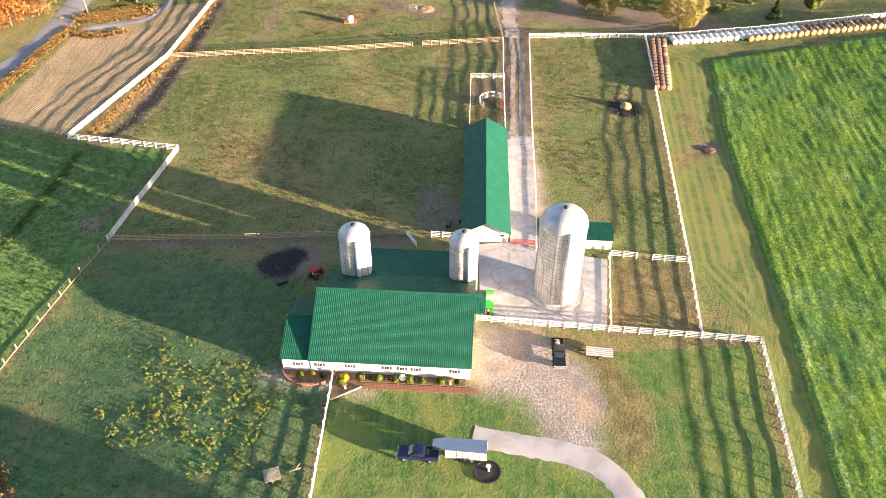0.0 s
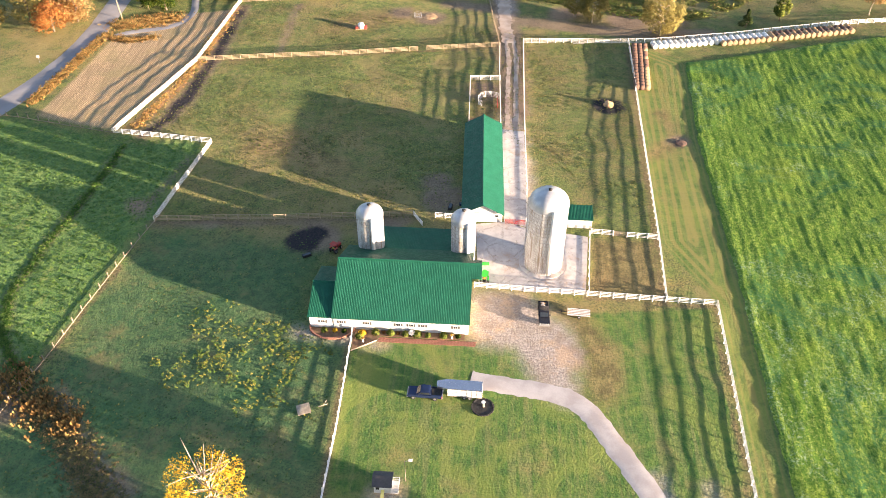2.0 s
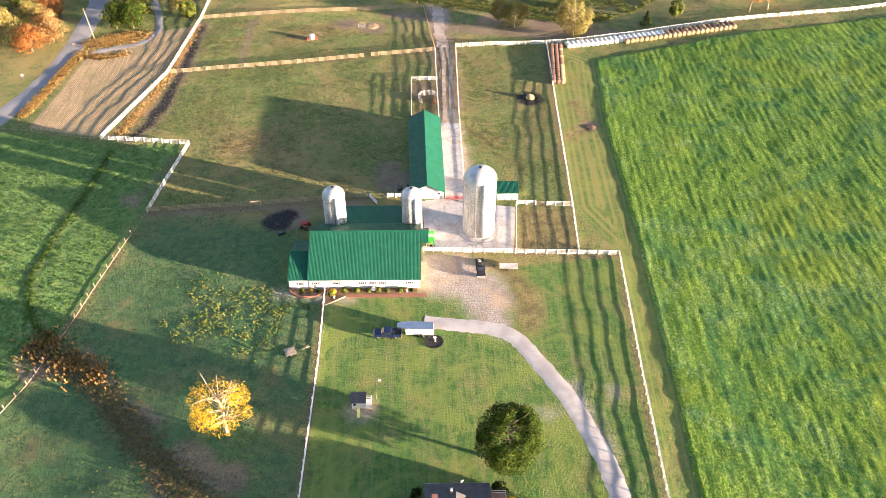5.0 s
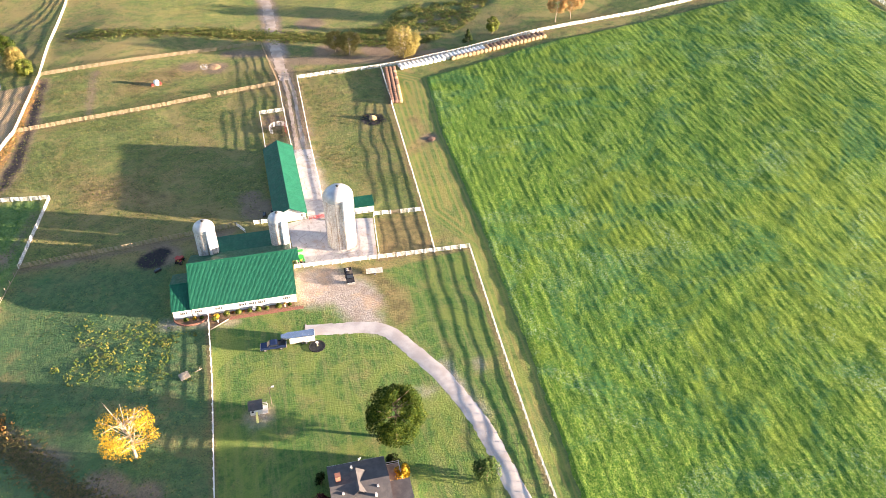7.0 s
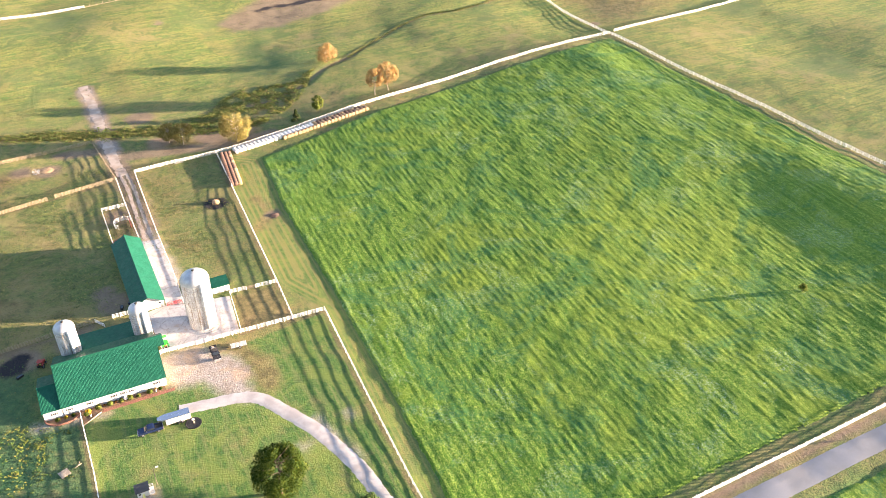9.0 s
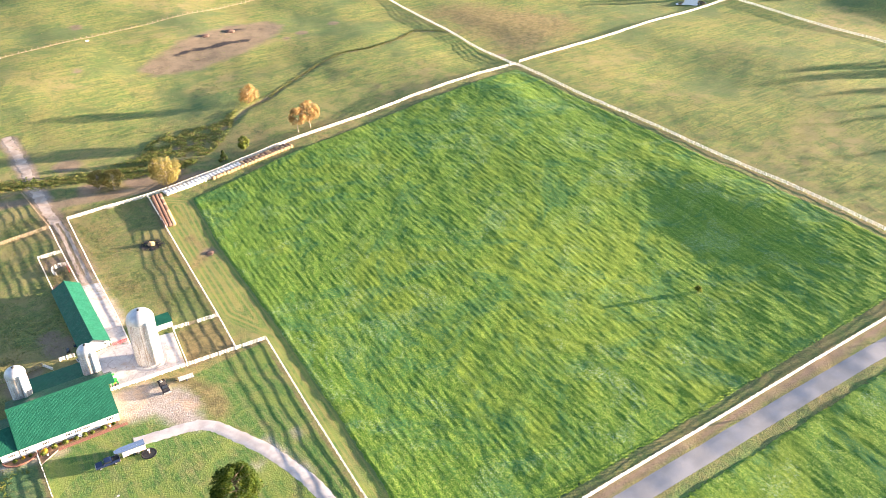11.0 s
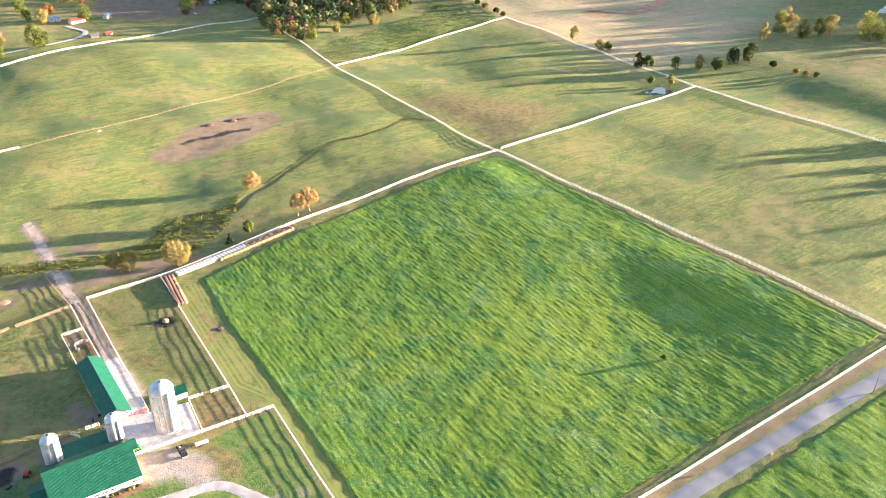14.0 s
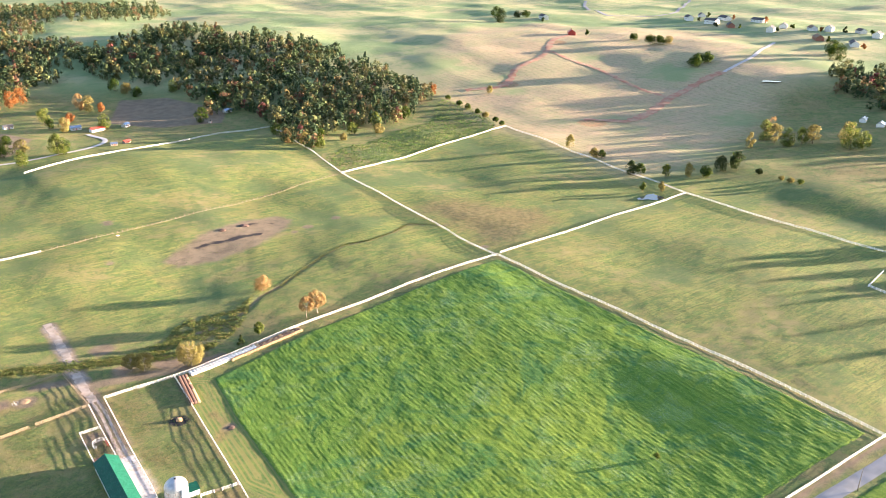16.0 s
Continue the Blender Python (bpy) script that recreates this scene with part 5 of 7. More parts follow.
# trees to the east, whose long shadows reach over the meadow
g = "trees east of the meadow"
for k, (x, y, h) in enumerate(((469, -40, 17), (488, -72, 19), (508, -101, 21), (470, -96, 20), (460, -123, 22), (445, -144, 23), (480, -30, 15), (452, -136, 18), (520, -60, 20))):
    tree("meadow_tree", "green and gold tree beyond the meadow fence", x, y, h, 6.5, 2.0, (OAK, AUTUMN)[k % 2], n=700, size=0.75, lobes=14, seed=60 + k, group=g)
g = "trees on the far slope"
for k, (x, y, h, w, m) in enumerate(((470, 298, 13, 4.5, AUTUMN), (459, 257, 9, 4.5, AUTUMN), (464, 252, 7, 3.5, SHRUB), (443, 200, 12, 5.5, CEDAR), (448, 194, 10, 4.5, OAK), (458, 176, 11, 4.0, SHRUB), (471, 164, 12, 4.5, AUTUMN), (481, 155, 9, 5, OAK), (501, 155, 13, 6, CEDAR), (509, 146, 17, 6.0, CEDAR), (514, 152, 14, 5, OAK),
                                     (415, 163, 7, 2.6, SHRUB), (424, 152, 8, 2.8, AUTUMN), (593, 191, 16, 5, AUTUMN), (632, 202, 21, 8, SHRUB), (622, 185, 19, 7, AUTUMN), (615, 168, 18, 7, SHRUB), (645, 205, 23, 7, ORANGE), (640, 158, 19, 7, AUTUMN), (632, 164, 16, 6, SHRUB), (643, 125, 27, 9, SHRUB), (656, 136, 22, 8, AUTUMN), (652, 118, 17, 7, SHRUB),
                                     (514, 129, 5, 3, CEDAR), (515, 110, 3, 2.5, AUTUMN), (514, 101, 3, 3, AUTUMN), (514, 93, 3.5, 2.5, SHRUB), (559, 526, 9, 4, AUTUMN), (830, 439, 15, 10, OAK), (843, 444, 14, 10, OAK), (856, 440, 13, 9, OAK), (886, 561, 15, 10, OAK), (898, 553, 13, 9, OAK), (910, 548, 10, 7, AUTUMN), (895, 600, 10, 7, OAK), (907, 925, 24, 12, CEDAR), (949, 987, 20, 11, OAK), (986, 944, 12, 9, OAK), (975, 955, 11, 9, CEDAR), (1016, 352, 24, 13, OAK), (1040, 372, 20, 11, OAK),
                                     (499, 559, 15, 5, RUST), (503, 535, 5, 3.5, SHRUB), (501, 510, 5, 4, OAK), (498, 490, 6, 4, SHRUB), (496, 470, 5, 3.5, OAK), (493, 452, 5, 4, AUTUMN), (489, 430, 5, 3.5, OAK), (486, 416, 4, 3, SHRUB))):
    tree("field_tree", {CEDAR: "dark green tree on the far slope", SHRUB: "yellow-green tree on the far slope", AUTUMN: "golden tree on the far slope", ORANGE: "orange tree on the far slope", RUST: "red-leaved tree at the wood's edge", OAK: "round green tree in the far fields"}[m], x, y, h, w, 0.8, m, n=int(500 + 26 * w * w), size=0.46, lobes=22, seed=80 + k, group=g)


def woods():
    """The wooded hillside: many crowns with trunks, in one sheet of leaves."""
    rng = np.random.default_rng(4)
    kinds = []
    for k in range(6):
        rnd = random.Random(200 + k)
        pts = crown_points(rnd, 128, 1.0, 0.06, 0.33, 13, "round" if k < 5 else "cone")
        me = leaves_mesh("sample", rnd, pts, 0.060, WOODS, 0.30)
        co = np.zeros(len(me.vertices) * 3, np.float32)
        me.vertices.foreach_get("co", co)
        v = np.repeat(np.array([(q[1] * 0.45 + (q[0] - Vector((0, 0, 0.5))).normalized() * 0.75).normalized() for q in pts], np.float32), 4, 0)
        kinds.append((co.reshape(-1, 3), v))
        bpy.data.meshes.remove(me)
    patches = [([(266, 424), (288, 428), (336, 484), (370, 474), (455, 522), (500, 560), (506, 610), (502, 660), (490, 730), (500, 850), (470, 880), (450, 930), (410, 930), (395, 1080), (340, 1090), (262, 1000), (215, 990), (190, 1110), (60, 1200), (-60, 1150), (-60, 860), (70, 812), (96, 812), (136, 850), (162, 932), (204, 876), (244, 806), (262, 758), (256, 700), (276, 632), (296, 592), (286, 530), (268, 450)], 112),
               ([(230, 1300), (410, 1312), (480, 1450), (500, 1620), (380, 1800), (100, 1760), (-100, 1500), (60, 1260), (190, 1180)], 260),
               ([(862, 262), (930, 310), (1010, 270), (1000, 60), (900, -60), (800, -80), (790, 60), (812, 120), (815, 190), (856, 228)], 120)]
    verts, norms, tones, stems = [], [], [], []
    for outline, area in patches:
        p = np.array(outline, float)
        lo, hi = p.min(0), p.max(0)
        n = int((hi - lo).prod() / area)
        xy = rng.uniform(lo, hi, (n, 2))
        edge = poly_distance(xy[:, 0], xy[:, 1], outline) + 14 * waves(xy[:, 0], xy[:, 1], 60, 7)
        xy = xy[edge > 0]
        for (x, y), z in zip(xy, height(xy[:, 0], xy[:, 1])):
            e = rng.random()
            h, w = rng.uniform(11, 21), rng.uniform(0.75, 1.25)
            co, nv = kinds[rng.integers(6)]
            a = rng.uniform(0, 6.28)
            c, s = math.cos(a), math.sin(a)
            q = np.stack([(co[:, 0] * c - co[:, 1] * s) * h * w, (co[:, 0] * s + co[:, 1] * c) * h * w, co[:, 2] * h], 1)
            norms.append(np.stack([nv[:, 0] * c - nv[:, 1] * s, nv[:, 0] * s + nv[:, 1] * c, nv[:, 2]], 1))
            verts.append(q + (x, y, z))
            tone = np.clip(rng.beta(1.2, 2.5) + (0.12 if e > 0.85 else 0), 0, 1)
            tones.append(np.clip(tone + np.repeat(rng.normal(0, 0.025, len(co) // 4), 4), 0, 1))
            stems.append([(x - .25, y - .2, z - .3), (x + .25, y - .2, z - .3), (x + .1, y + .2, z + h * .6), (x - .1, y + .2, z + h * .6)])
            stems.append([(x, y - .25, z - .3), (x + .05, y + .3, z - .3), (x + .1, y + .1, z + h * .6), (x, y - .1, z + h * .6)])
    v = np.concatenate(verts)
    me = mesh("woodland", v, np.arange(len(v)).reshape(-1, 4), WOODS, False, np.concatenate(norms), tone=np.concatenate(tones))
    w = new("woodland", me)
    tagged(w, "dense mixed woodland turning gold and rust on a hillside", "woodland", kind="stuff")
    sv = np.array(stems, np.float32).reshape(-1, 3)
    t = new("woodland_trunks", mesh("woodland_trunks", sv, np.arange(len(sv)).reshape(-1, 4), BARK))
    tagged(t, "dark trunks under the woodland crowns", "tree trunks", kind="stuff")


woods()


def tufts(name, label, category, material, places, wide, tall, seed, lift=None, upright=False):
    """Many small leaf clumps, each a crossed pair of bent blades."""
    rng = np.random.default_rng(seed)
    n = len(places)
    x, y = places[:, 0], places[:, 1]
    z = height(x, y) + (lift(x, y) - 0.06 if lift else 0.0)
    out, turn = [], rng.uniform(0, 6.283, n)
    for k in range(3):
        a = turn + 2.094 * k + rng.normal(0, 0.3, n)
        w, h = wide * rng.uniform(0.6, 1.3, n), tall * rng.uniform(0.3, 1.3, n)
        dx, dy = np.cos(a), np.sin(a)
        sx, sy = -dy * w * 0.45, dx * w * 0.45
        out.append(np.stack([np.stack([x - sx * .4, y - sy * .4, z + 0.01], 1), np.stack([x + dx * w - sx, y + dy * w - sy, z + h], 1),
                             np.stack([x + dx * w + sx, y + dy * w + sy, z + h], 1), np.stack([x + sx * .4, y + sy * .4, z + 0.01], 1)], 1))
    v = np.concatenate(out, 1).reshape(-1, 3)
    # upright only tips the normals sunward, so clumps shade as if sunlit
    lean = np.repeat(np.stack([rng.normal(0, 0.3, n), rng.normal(0, 0.3, n), np.ones(n)], 1), 12, 0) + ((0.9, -0.4, 0.0) if upright else 0.0)
    tone = np.repeat(np.clip(rng.normal(0.45, 0.25, n), 0, 1), 12)
    ob = new(name, mesh(name, v, np.arange(len(v)).reshape(-1, 4), material, False, lean / np.linalg.norm(lean, axis=1)[:, None], tone=tone))
    return tagged(ob, label, category, kind="stuff")


def scatter(n, outline, seed, rows=0.0, turn=0.0, hold=None):
    rng = np.random.default_rng(seed)
    p = np.array(outline, float)
    xy = rng.uniform(p.min(0), p.max(0), (n, 2))
    if rows:
        c, s = math.cos(turn), math.sin(turn)
        u, v = xy[:, 0] * c + xy[:, 1] * s, -xy[:, 0] * s + xy[:, 1] * c
        u = np.round(u / rows) * rows + rng.normal(0, rows * 0.18, n) + 0.25 * waves(u, v, 30, 3)
        xy = np.stack([u * c - v * s, u * s + v * c], 1)
    keep = poly_distance(xy[:, 0], xy[:, 1], outline) > 0.2
    if hold is not None:
        keep &= hold(xy[:, 0], xy[:, 1], rng.random(n))
    return xy[keep]




def crop_cover(name, outline, x0, x1, y0, y1, step, along, label):
    """The closed leaf canopy of a sown field, dropping to the soil at its edges."""
    gx, gy = np.arange(x0, x1, step), np.arange(y0, y1, along)
    x, y = np.meshgrid(gx, gy)
    rng = np.random.default_rng(77)
    x, y = (x + rng.uniform(-0.3, 0.3, x.shape) * step).ravel(), (y + rng.uniform(-0.3, 0.3, y.shape) * along).ravel()
    edge = poly_distance(x, y, outline) + 0.7 * (speckle(x, y, 2.3, 8) - 0.5)
    z = height(x, y) + crop_top(x, y) * smooth(edge / 0.8) - 0.06 * (edge < 0.1)
    nx = len(gx)
    i = (np.arange(len(gy) - 1)[:, None] * nx + np.arange(nx - 1)[None]).ravel()
    quads = np.stack([i, i + 1, i + 1 + nx, i + nx], 1)
    quads = quads[(edge[quads] > -0.3).all(1)]
    keep, back = np.unique(quads, return_inverse=True)
    ob = new(name, mesh(name, np.stack([x, y, z], 1)[keep], back.reshape(-1, 4), CROPCOVER, True))
    return tagged(ob, label, "crop", kind="stuff")


crop_cover("forage_crop", CROP, 27, 233, -112, 117, 0.32, 0.70, "leafy green forage crop sown in faint rows")
crop_cover("forage_crop_south", SOUTH_FIELD, 40, 290, -210, -119, 0.6, 0.9, "leafy green crop on the far side of the road")
tufts("crop_plants", "taller leaves standing out of the green crop", "crop", CROPLEAF, scatter(36000, CROP, 11, 1.1, -0.087), 0.15, 0.14, 21, crop_top)
PASTURE = [(-80, 14), (-76, 44), (-100, 50), (-88, 130), (30, 100), (24, 12), (-10, 55), (-17, 17)]
tufts("pasture_grass", "rough tufted pasture grass", "grass", TUFT, scatter(26000, PASTURE, 12, hold=lambda x, y, r: waves(x, y, 22, 5) * 0.5 + r > 0.35), 0.22, 0.12, 22)
WESTLEAF = leaf_material("west_blades", [(0.045, 0.095, 0.030), (0.090, 0.145, 0.042), (0.215, 0.215, 0.070)])
WEST = [(-93, -38), (-82, 12), (-44, 14), (-44, -15), (-37, -17), (-38, -106), (-110, -106), (-102, -60)]
tufts("west_grass", "patchy pasture grass beside the barn", "grass", WESTLEAF, scatter(9000, WEST, 13, hold=lambda x, y, r: waves(x, y, 24, 2) * 0.5 + r > 0.4), 0.20, 0.07, 23)
tufts("meadow_grass", "rough hill pasture grass", "grass", TUFT, scatter(30000, HILLS, 14, hold=lambda x, y, r: (poly_distance(x, y, CROP) < -3) & (waves(x, y, 40, 6) * 0.5 + r > 0.3)), 0.40, 0.19, 24)
tufts("lush_grass", "lush green meadow plants", "grass", LUSHLEAF, scatter(12000, [(-83, 14), (-77.5, 43), (-102, 47), (-150, 58), (-150, -40), (-94, -38)], 15), 0.25, 0.14, 25)


def beside(line, spread, n):
    """Places scattered along a line."""
    out = []
    for k in range(n):
        t = random.random() * (len(line) - 1.001)
        (ax, ay), (bx, by), f = line[int(t)], line[int(t) + 1], t - int(t)
        out.append((ax + (bx - ax) * f + random.gauss(0, spread), ay + (by - ay) * f + random.gauss(0, spread)))
    return out


bank_w = np.array(beside(CREEK_W[:6], 0.45, 1300))
tufts("bank_plants", "rank green weeds along the narrow stream", "weeds", LUSHLEAF, bank_w, 0.32, 0.22, 37)
low = np.array(beside(CREEK_W[5:], 1.8, 3400))
tufts("brush_weeds", "brown and olive weeds over the stream banks", "weeds", WEEDS, low, 0.28, 0.16, 40)
verge = np.array(beside(CREEK_N[:8], 0.5, 1300))
tufts("stream_weeds", "tall tangled weeds and brush along the stream", "weeds", BROOK, verge, 0.30, 0.30, 26)
marsh = np.concatenate([scatter(9000, [(94, 160), (77, 152), (58, 157), (46, 150), (38, 138), (24, 139), (48, 132), (65, 123), (76, 132), (86, 146)], 41, hold=lambda x, y, r: waves(x, y, 9, 3) * 0.6 + r > 0.45), np.array(beside(CREEK_N[11:], 2.2, 4200)), np.array(beside([(30, 124), (46, 121), (58, 122)], 1.6, 900))])
tufts("brook_weeds", "green and gold weeds filling the boggy stream bed", "weeds", BROOK, marsh, 0.55, 0.36, 36)
# weeds over the sunlit gap; yellow tones and sunward normals add to its light
YELLOWWEED = leaf_material("yellow_weed_leaves", [(0.070, 0.125, 0.026), (0.130, 0.155, 0.034), (0.210, 0.190, 0.045)])
WEEDY = [(-64, -7), (-47, -11), (-38, -22), (-38, -38), (-54, -39), (-72, -27)]
lit = scatter(7000, WEEDY, 43, hold=lambda x, y, r: waves(x, y, 13, 6) * 0.25 + waves(x, y, 4.5, 2) * 0.3 + r + 0.05 * np.minimum(poly_distance(x, y, WEEDY), 9) > 1.15)
tufts("yellow_weeds", "yellowing weeds tinted as the sunlit patch of the west pasture", "weeds", YELLOWWEED, lit, 0.24, 0.17, 39, upright=True)
g2 = np.random.default_rng(31)
edge = np.concatenate([np.array([(-128 + 5.4 * t + g2.normal(0, 0.8), 62 + 40 * t + g2.normal(0, 0.9)) for t in g2.random(2600)]), np.array(beside([(-123, 101), (-114.7, 98.5), (-108, 101)], 0.8, 800)), np.array(beside([(-121, 108), (-113, 112), (-106, 115)], 2.2, 1500))])
tufts("verge_weeds", "rusty tall weeds on the road verge", "weeds", VERGE, edge, 0.34, 0.42, 27, upright=True)
spots = np.concatenate([g2.normal((x, y), s, (n, 2)) for x, y, s, n in ((-93, -29, 2.2, 260), (-86, -34, 2.0, 200), (-80, -37, 1.6, 120))])
heaps = np.array(beside([(-88.6, 120), (-89.6, 104), (-90.8, 87), (-92.6, 74), (-95.4, 60), (-97.5, 51)], 0.9, 900))
tufts("bank_weeds", "dry golden tussocks on the earth bank", "weeds", VERGE, heaps, 0.30, 0.26, 38, upright=True)
tufts("stream_brush", "golden and russet brush heaped by the stream", "brush", VERGE, spots, 0.36, 0.7, 28, upright=True)
green_slope = scatter(9000, [(262, 395), (300, 420), (430, 470), (500, 545), (505, 470), (474, 408), (262, 352)], 33)
tufts("slope_plants", "bright green weeds on the slope below the woods", "weeds", CROPLEAF, green_slope, 0.75, 0.7, 29)


# ---- bales ----
def bale(name, material, label, group, r=0.76, long=1.35):
    b = thing(name, Matrix(), label, "hay bale", group)
    bm = bmesh.new()
    n, rings = 18, [(-long / 2, r - 0.10), (-long / 2 + 0.10, r), (0, r * 1.02), (long / 2 - 0.10, r), (long / 2, r - 0.10)]
    last = None
    for x, rr in rings:
        ring = [bm.verts.new((x, rr * math.cos(2 * math.pi * i / n), max(-r * 0.93, rr * math.sin(2 * math.pi * i / n)) + r * 0.93)) for i in range(n)]
        if last:
            for i in range(n):
                bm.faces.new((last[i], last[(i + 1) % n], ring[(i + 1) % n], ring[i])).smooth = True
        else:
            bm.faces.new(ring[::-1])
        last = ring
    bm.faces.new(last)
    part("roll", bm, material, b)
    bm = bmesh.new()
    for k in range(3):
        rr = r * (0.3 + 0.22 * k)
        for i in range(n):
            a, c = 2 * math.pi * i / n, 2 * math.pi * (i + 1) / n
            zz = r * 0.93
            vs = [bm.verts.new((long / 2 + 0.004, q * math.cos(t), zz + q * math.sin(t))) for q, t in ((rr, a), (rr + 0.05, a), (rr + 0.05, c), (rr, c))]
            bm.faces.new(vs)
    part("coil", bm, OLD_HAY if material != WRAP else WRAP, b)
    return b


wrapped = bale("wrapped_bale", WRAP, "round hay bale in white plastic wrap", "bales along the fence")
straw = bale("round_bale", HAY, "round brown hay bale", "bales along the fence")
rotted = bale("rotted_bale", OLD_HAY, "dark weathered round hay bale", "stack of old bales")
rb = random.Random(9)
used = {}


def place_bale(kind, x, y, rz):
    m = pose(x, y, Z(x, y) - 0.04, 0, 0, rz + rb.uniform(-5, 5))
    if kind not in used:
        kind.matrix_world = m
        used[kind] = 1
    else:
        copy_thing(kind, m)


along = Vector((60.5, 8.6, 0)).normalized()
inward = Vector((along.y, -along.x, 0))
for k in range(36):
    deep = 2 if k < 12 else 3
    for d in range(deep):
        p = Vector((38.2, 100.2, 0)) + along * (k * 1.66) + inward * (d * 1.42)
        kind = wrapped if k < 11 or (k < 21 and d < 2) else (straw if (d == deep - 1 or rb.random() < 0.35) else rotted)
        place_bale(kind, p.x + rb.uniform(-.08, .08), p.y + rb.uniform(-.1, .1), math.degrees(math.atan2(inward.y, inward.x)))
down = Vector((-3.4, -27, 0)).normalized()
for k in range(16):
    for d in range(3):
        p = Vector((32.6, 99.0, 0)) + down * (k * 1.66) + Vector((1.42 * d, -0.12 * d, 0))
        place_bale(rotted if d < 2 or rb.random() < 0.4 else straw, p.x, p.y, 0)


# ---- vehicles ----
def wheel(parent, x, y, r=0.39, w=0.26, side=1):
    bm = bmesh.new()
    n = 18
    rings = []
    for yy, rr in ((-w / 2, r * 0.62), (-w / 2, r * 0.93), (-w * 0.3, r), (w * 0.3, r), (w / 2, r * 0.93), (w / 2, r * 0.62)):
        rings.append([bm.verts.new((x + rr * math.cos(2 * math.pi * i / n), y + yy, r + rr * math.sin(2 * math.pi * i / n))) for i in range(n)])
    for p, q in zip(rings, rings[1:]):
        for i in range(n):
            bm.faces.new((p[i], p[(i + 1) % n], q[(i + 1) % n], q[i])).smooth = True
    t = part("wheel", bm, DARK, parent, "black rubber tyre")
    bm = bmesh.new()
    for yy in (-w * 0.4, w * 0.4):
        c = [bm.verts.new((x + r * 0.63 * math.cos(2 * math.pi * i / n), y + yy, r + r * 0.63 * math.sin(2 * math.pi * i / n))) for i in range(n)]
        bm.faces.new(c)
    part("rim", bm, STEEL, t, "grey alloy rim")


def pickup(m, paint, label, load=False):
    """A four-door pickup, its nose along +x, its middle over the origin."""
    t = thing("pickup_truck", m, label, "pickup truck", "parked pickups")
    side = [(-2.85, 0.55), (2.65, 0.50), (2.85, 0.75), (2.82, 1.02), (2.70, 1.12), (1.30, 1.20), (-2.85, 1.18)]
    bm = bmesh.new()
    prism(bm, side, 'y', -0.98, 0.98)
    # bed hollow is a sunken box set in the back
    part("body", bevelled(bm, 0.05, 2), paint, t, "glossy painted body")
    bm = bmesh.new()
    prism(bm, [(-1.05, 1.17), (1.32, 1.19), (0.62, 1.80), (0.35, 1.88), (-0.75, 1.88), (-1.0, 1.82)], 'y', -0.86, 0.86)
    cab = part("cab", bevelled(bm, 0.06, 2), paint, t)
    bm = bmesh.new()
    prism(bm, [(1.26, 1.27), (0.66, 1.79), (0.62, 1.77), (1.22, 1.25)], 'y', -0.74, 0.74)
    bmesh.ops.translate(bm, verts=bm.verts, vec=(0.045, 0, 0.02))
    part("windscreen", bm, GLASS, cab, "dark glass windscreen")
    part("rear_window", boxes((-1.075, -1.055, -0.65, 0.65, 1.32, 1.72)), GLASS, cab)
    for s in (-1, 1):
        part("side_window", boxes((0.05, 0.62, s * 0.872 - .006, s * 0.872 + .006, 1.32, 1.72)), GLASS, cab)
        part("side_window", boxes((-0.85, -0.05, s * 0.872 - .006, s * 0.872 + .006, 1.32, 1.72)), GLASS, cab)
        part("mirror", bevelled(boxes((0.80, 0.92, s * 1.08 - .12, s * 1.08 + .12, 1.25, 1.48)), 0.02, 1), DARK, t)
        part("headlight", bevelled(boxes((2.72, 2.87, s * 0.72 - .18, s * 0.72 + .18, 0.82, 1.02)), 0.02, 1), WHITE, t, "clear headlight")
        part("tail_light", boxes((-2.88, -2.84, s * 0.88 - .08, s * 0.88 + .08, 0.75, 1.12)), RED_PAINT, t, "red tail light")
        for x in (1.85, -1.75):
            wheel(t, x, s * 0.86)
    part("bed_floor", boxes((-2.72, -1.18, -0.80, 0.80, 1.185, 1.20)), DARK, t, "black bed liner")
    for s in (-1, 1):
        part("bed_rail", boxes((-2.85, -1.12, s * 0.90 - .08, s * 0.90 + .08, 1.18, 1.34)), paint, t)
    part("tailgate", boxes((-2.88, -2.78, -0.82, 0.82, 0.80, 1.33)), paint, t)
    part("front_bumper", bevelled(boxes((2.74, 2.96, -0.96, 0.96, 0.45, 0.70)), 0.04, 2), STEEL, t, "chrome bumper")
    part("grille", boxes((2.80, 2.88, -0.5, 0.5, 0.74, 1.02)), STEEL, t, "chrome grille")
    part("rear_bumper", boxes((-3.02, -2.86, -0.92, 0.92, 0.48, 0.68)), STEEL, t)
    if load:
        for k in range(6):
            part("load", bevelled(boxes((-2.6 + 0.24 * k, -2.4 + 0.24 * k, -0.5 + 0.12 * (k % 3), 0.1 + 0.2 * (k % 2), 1.21, 1.34 + 0.06 * (k % 3))), 0.03, 1), (WRAP, HAY, STEEL)[k % 3], t, "loose load in the bed")
    return t


pickup(pose(-0.7, -12.2, Z(-0.7, -12.2), 0, 0, -91), BLACK_CAR, "black pickup truck parked on the gravel", True)
pickup(pose(-21.6, -31.4, Z(-21.6, -31.4), 0, 0, 176), BLUE_CAR, "dark blue pickup hitched to a livestock trailer")


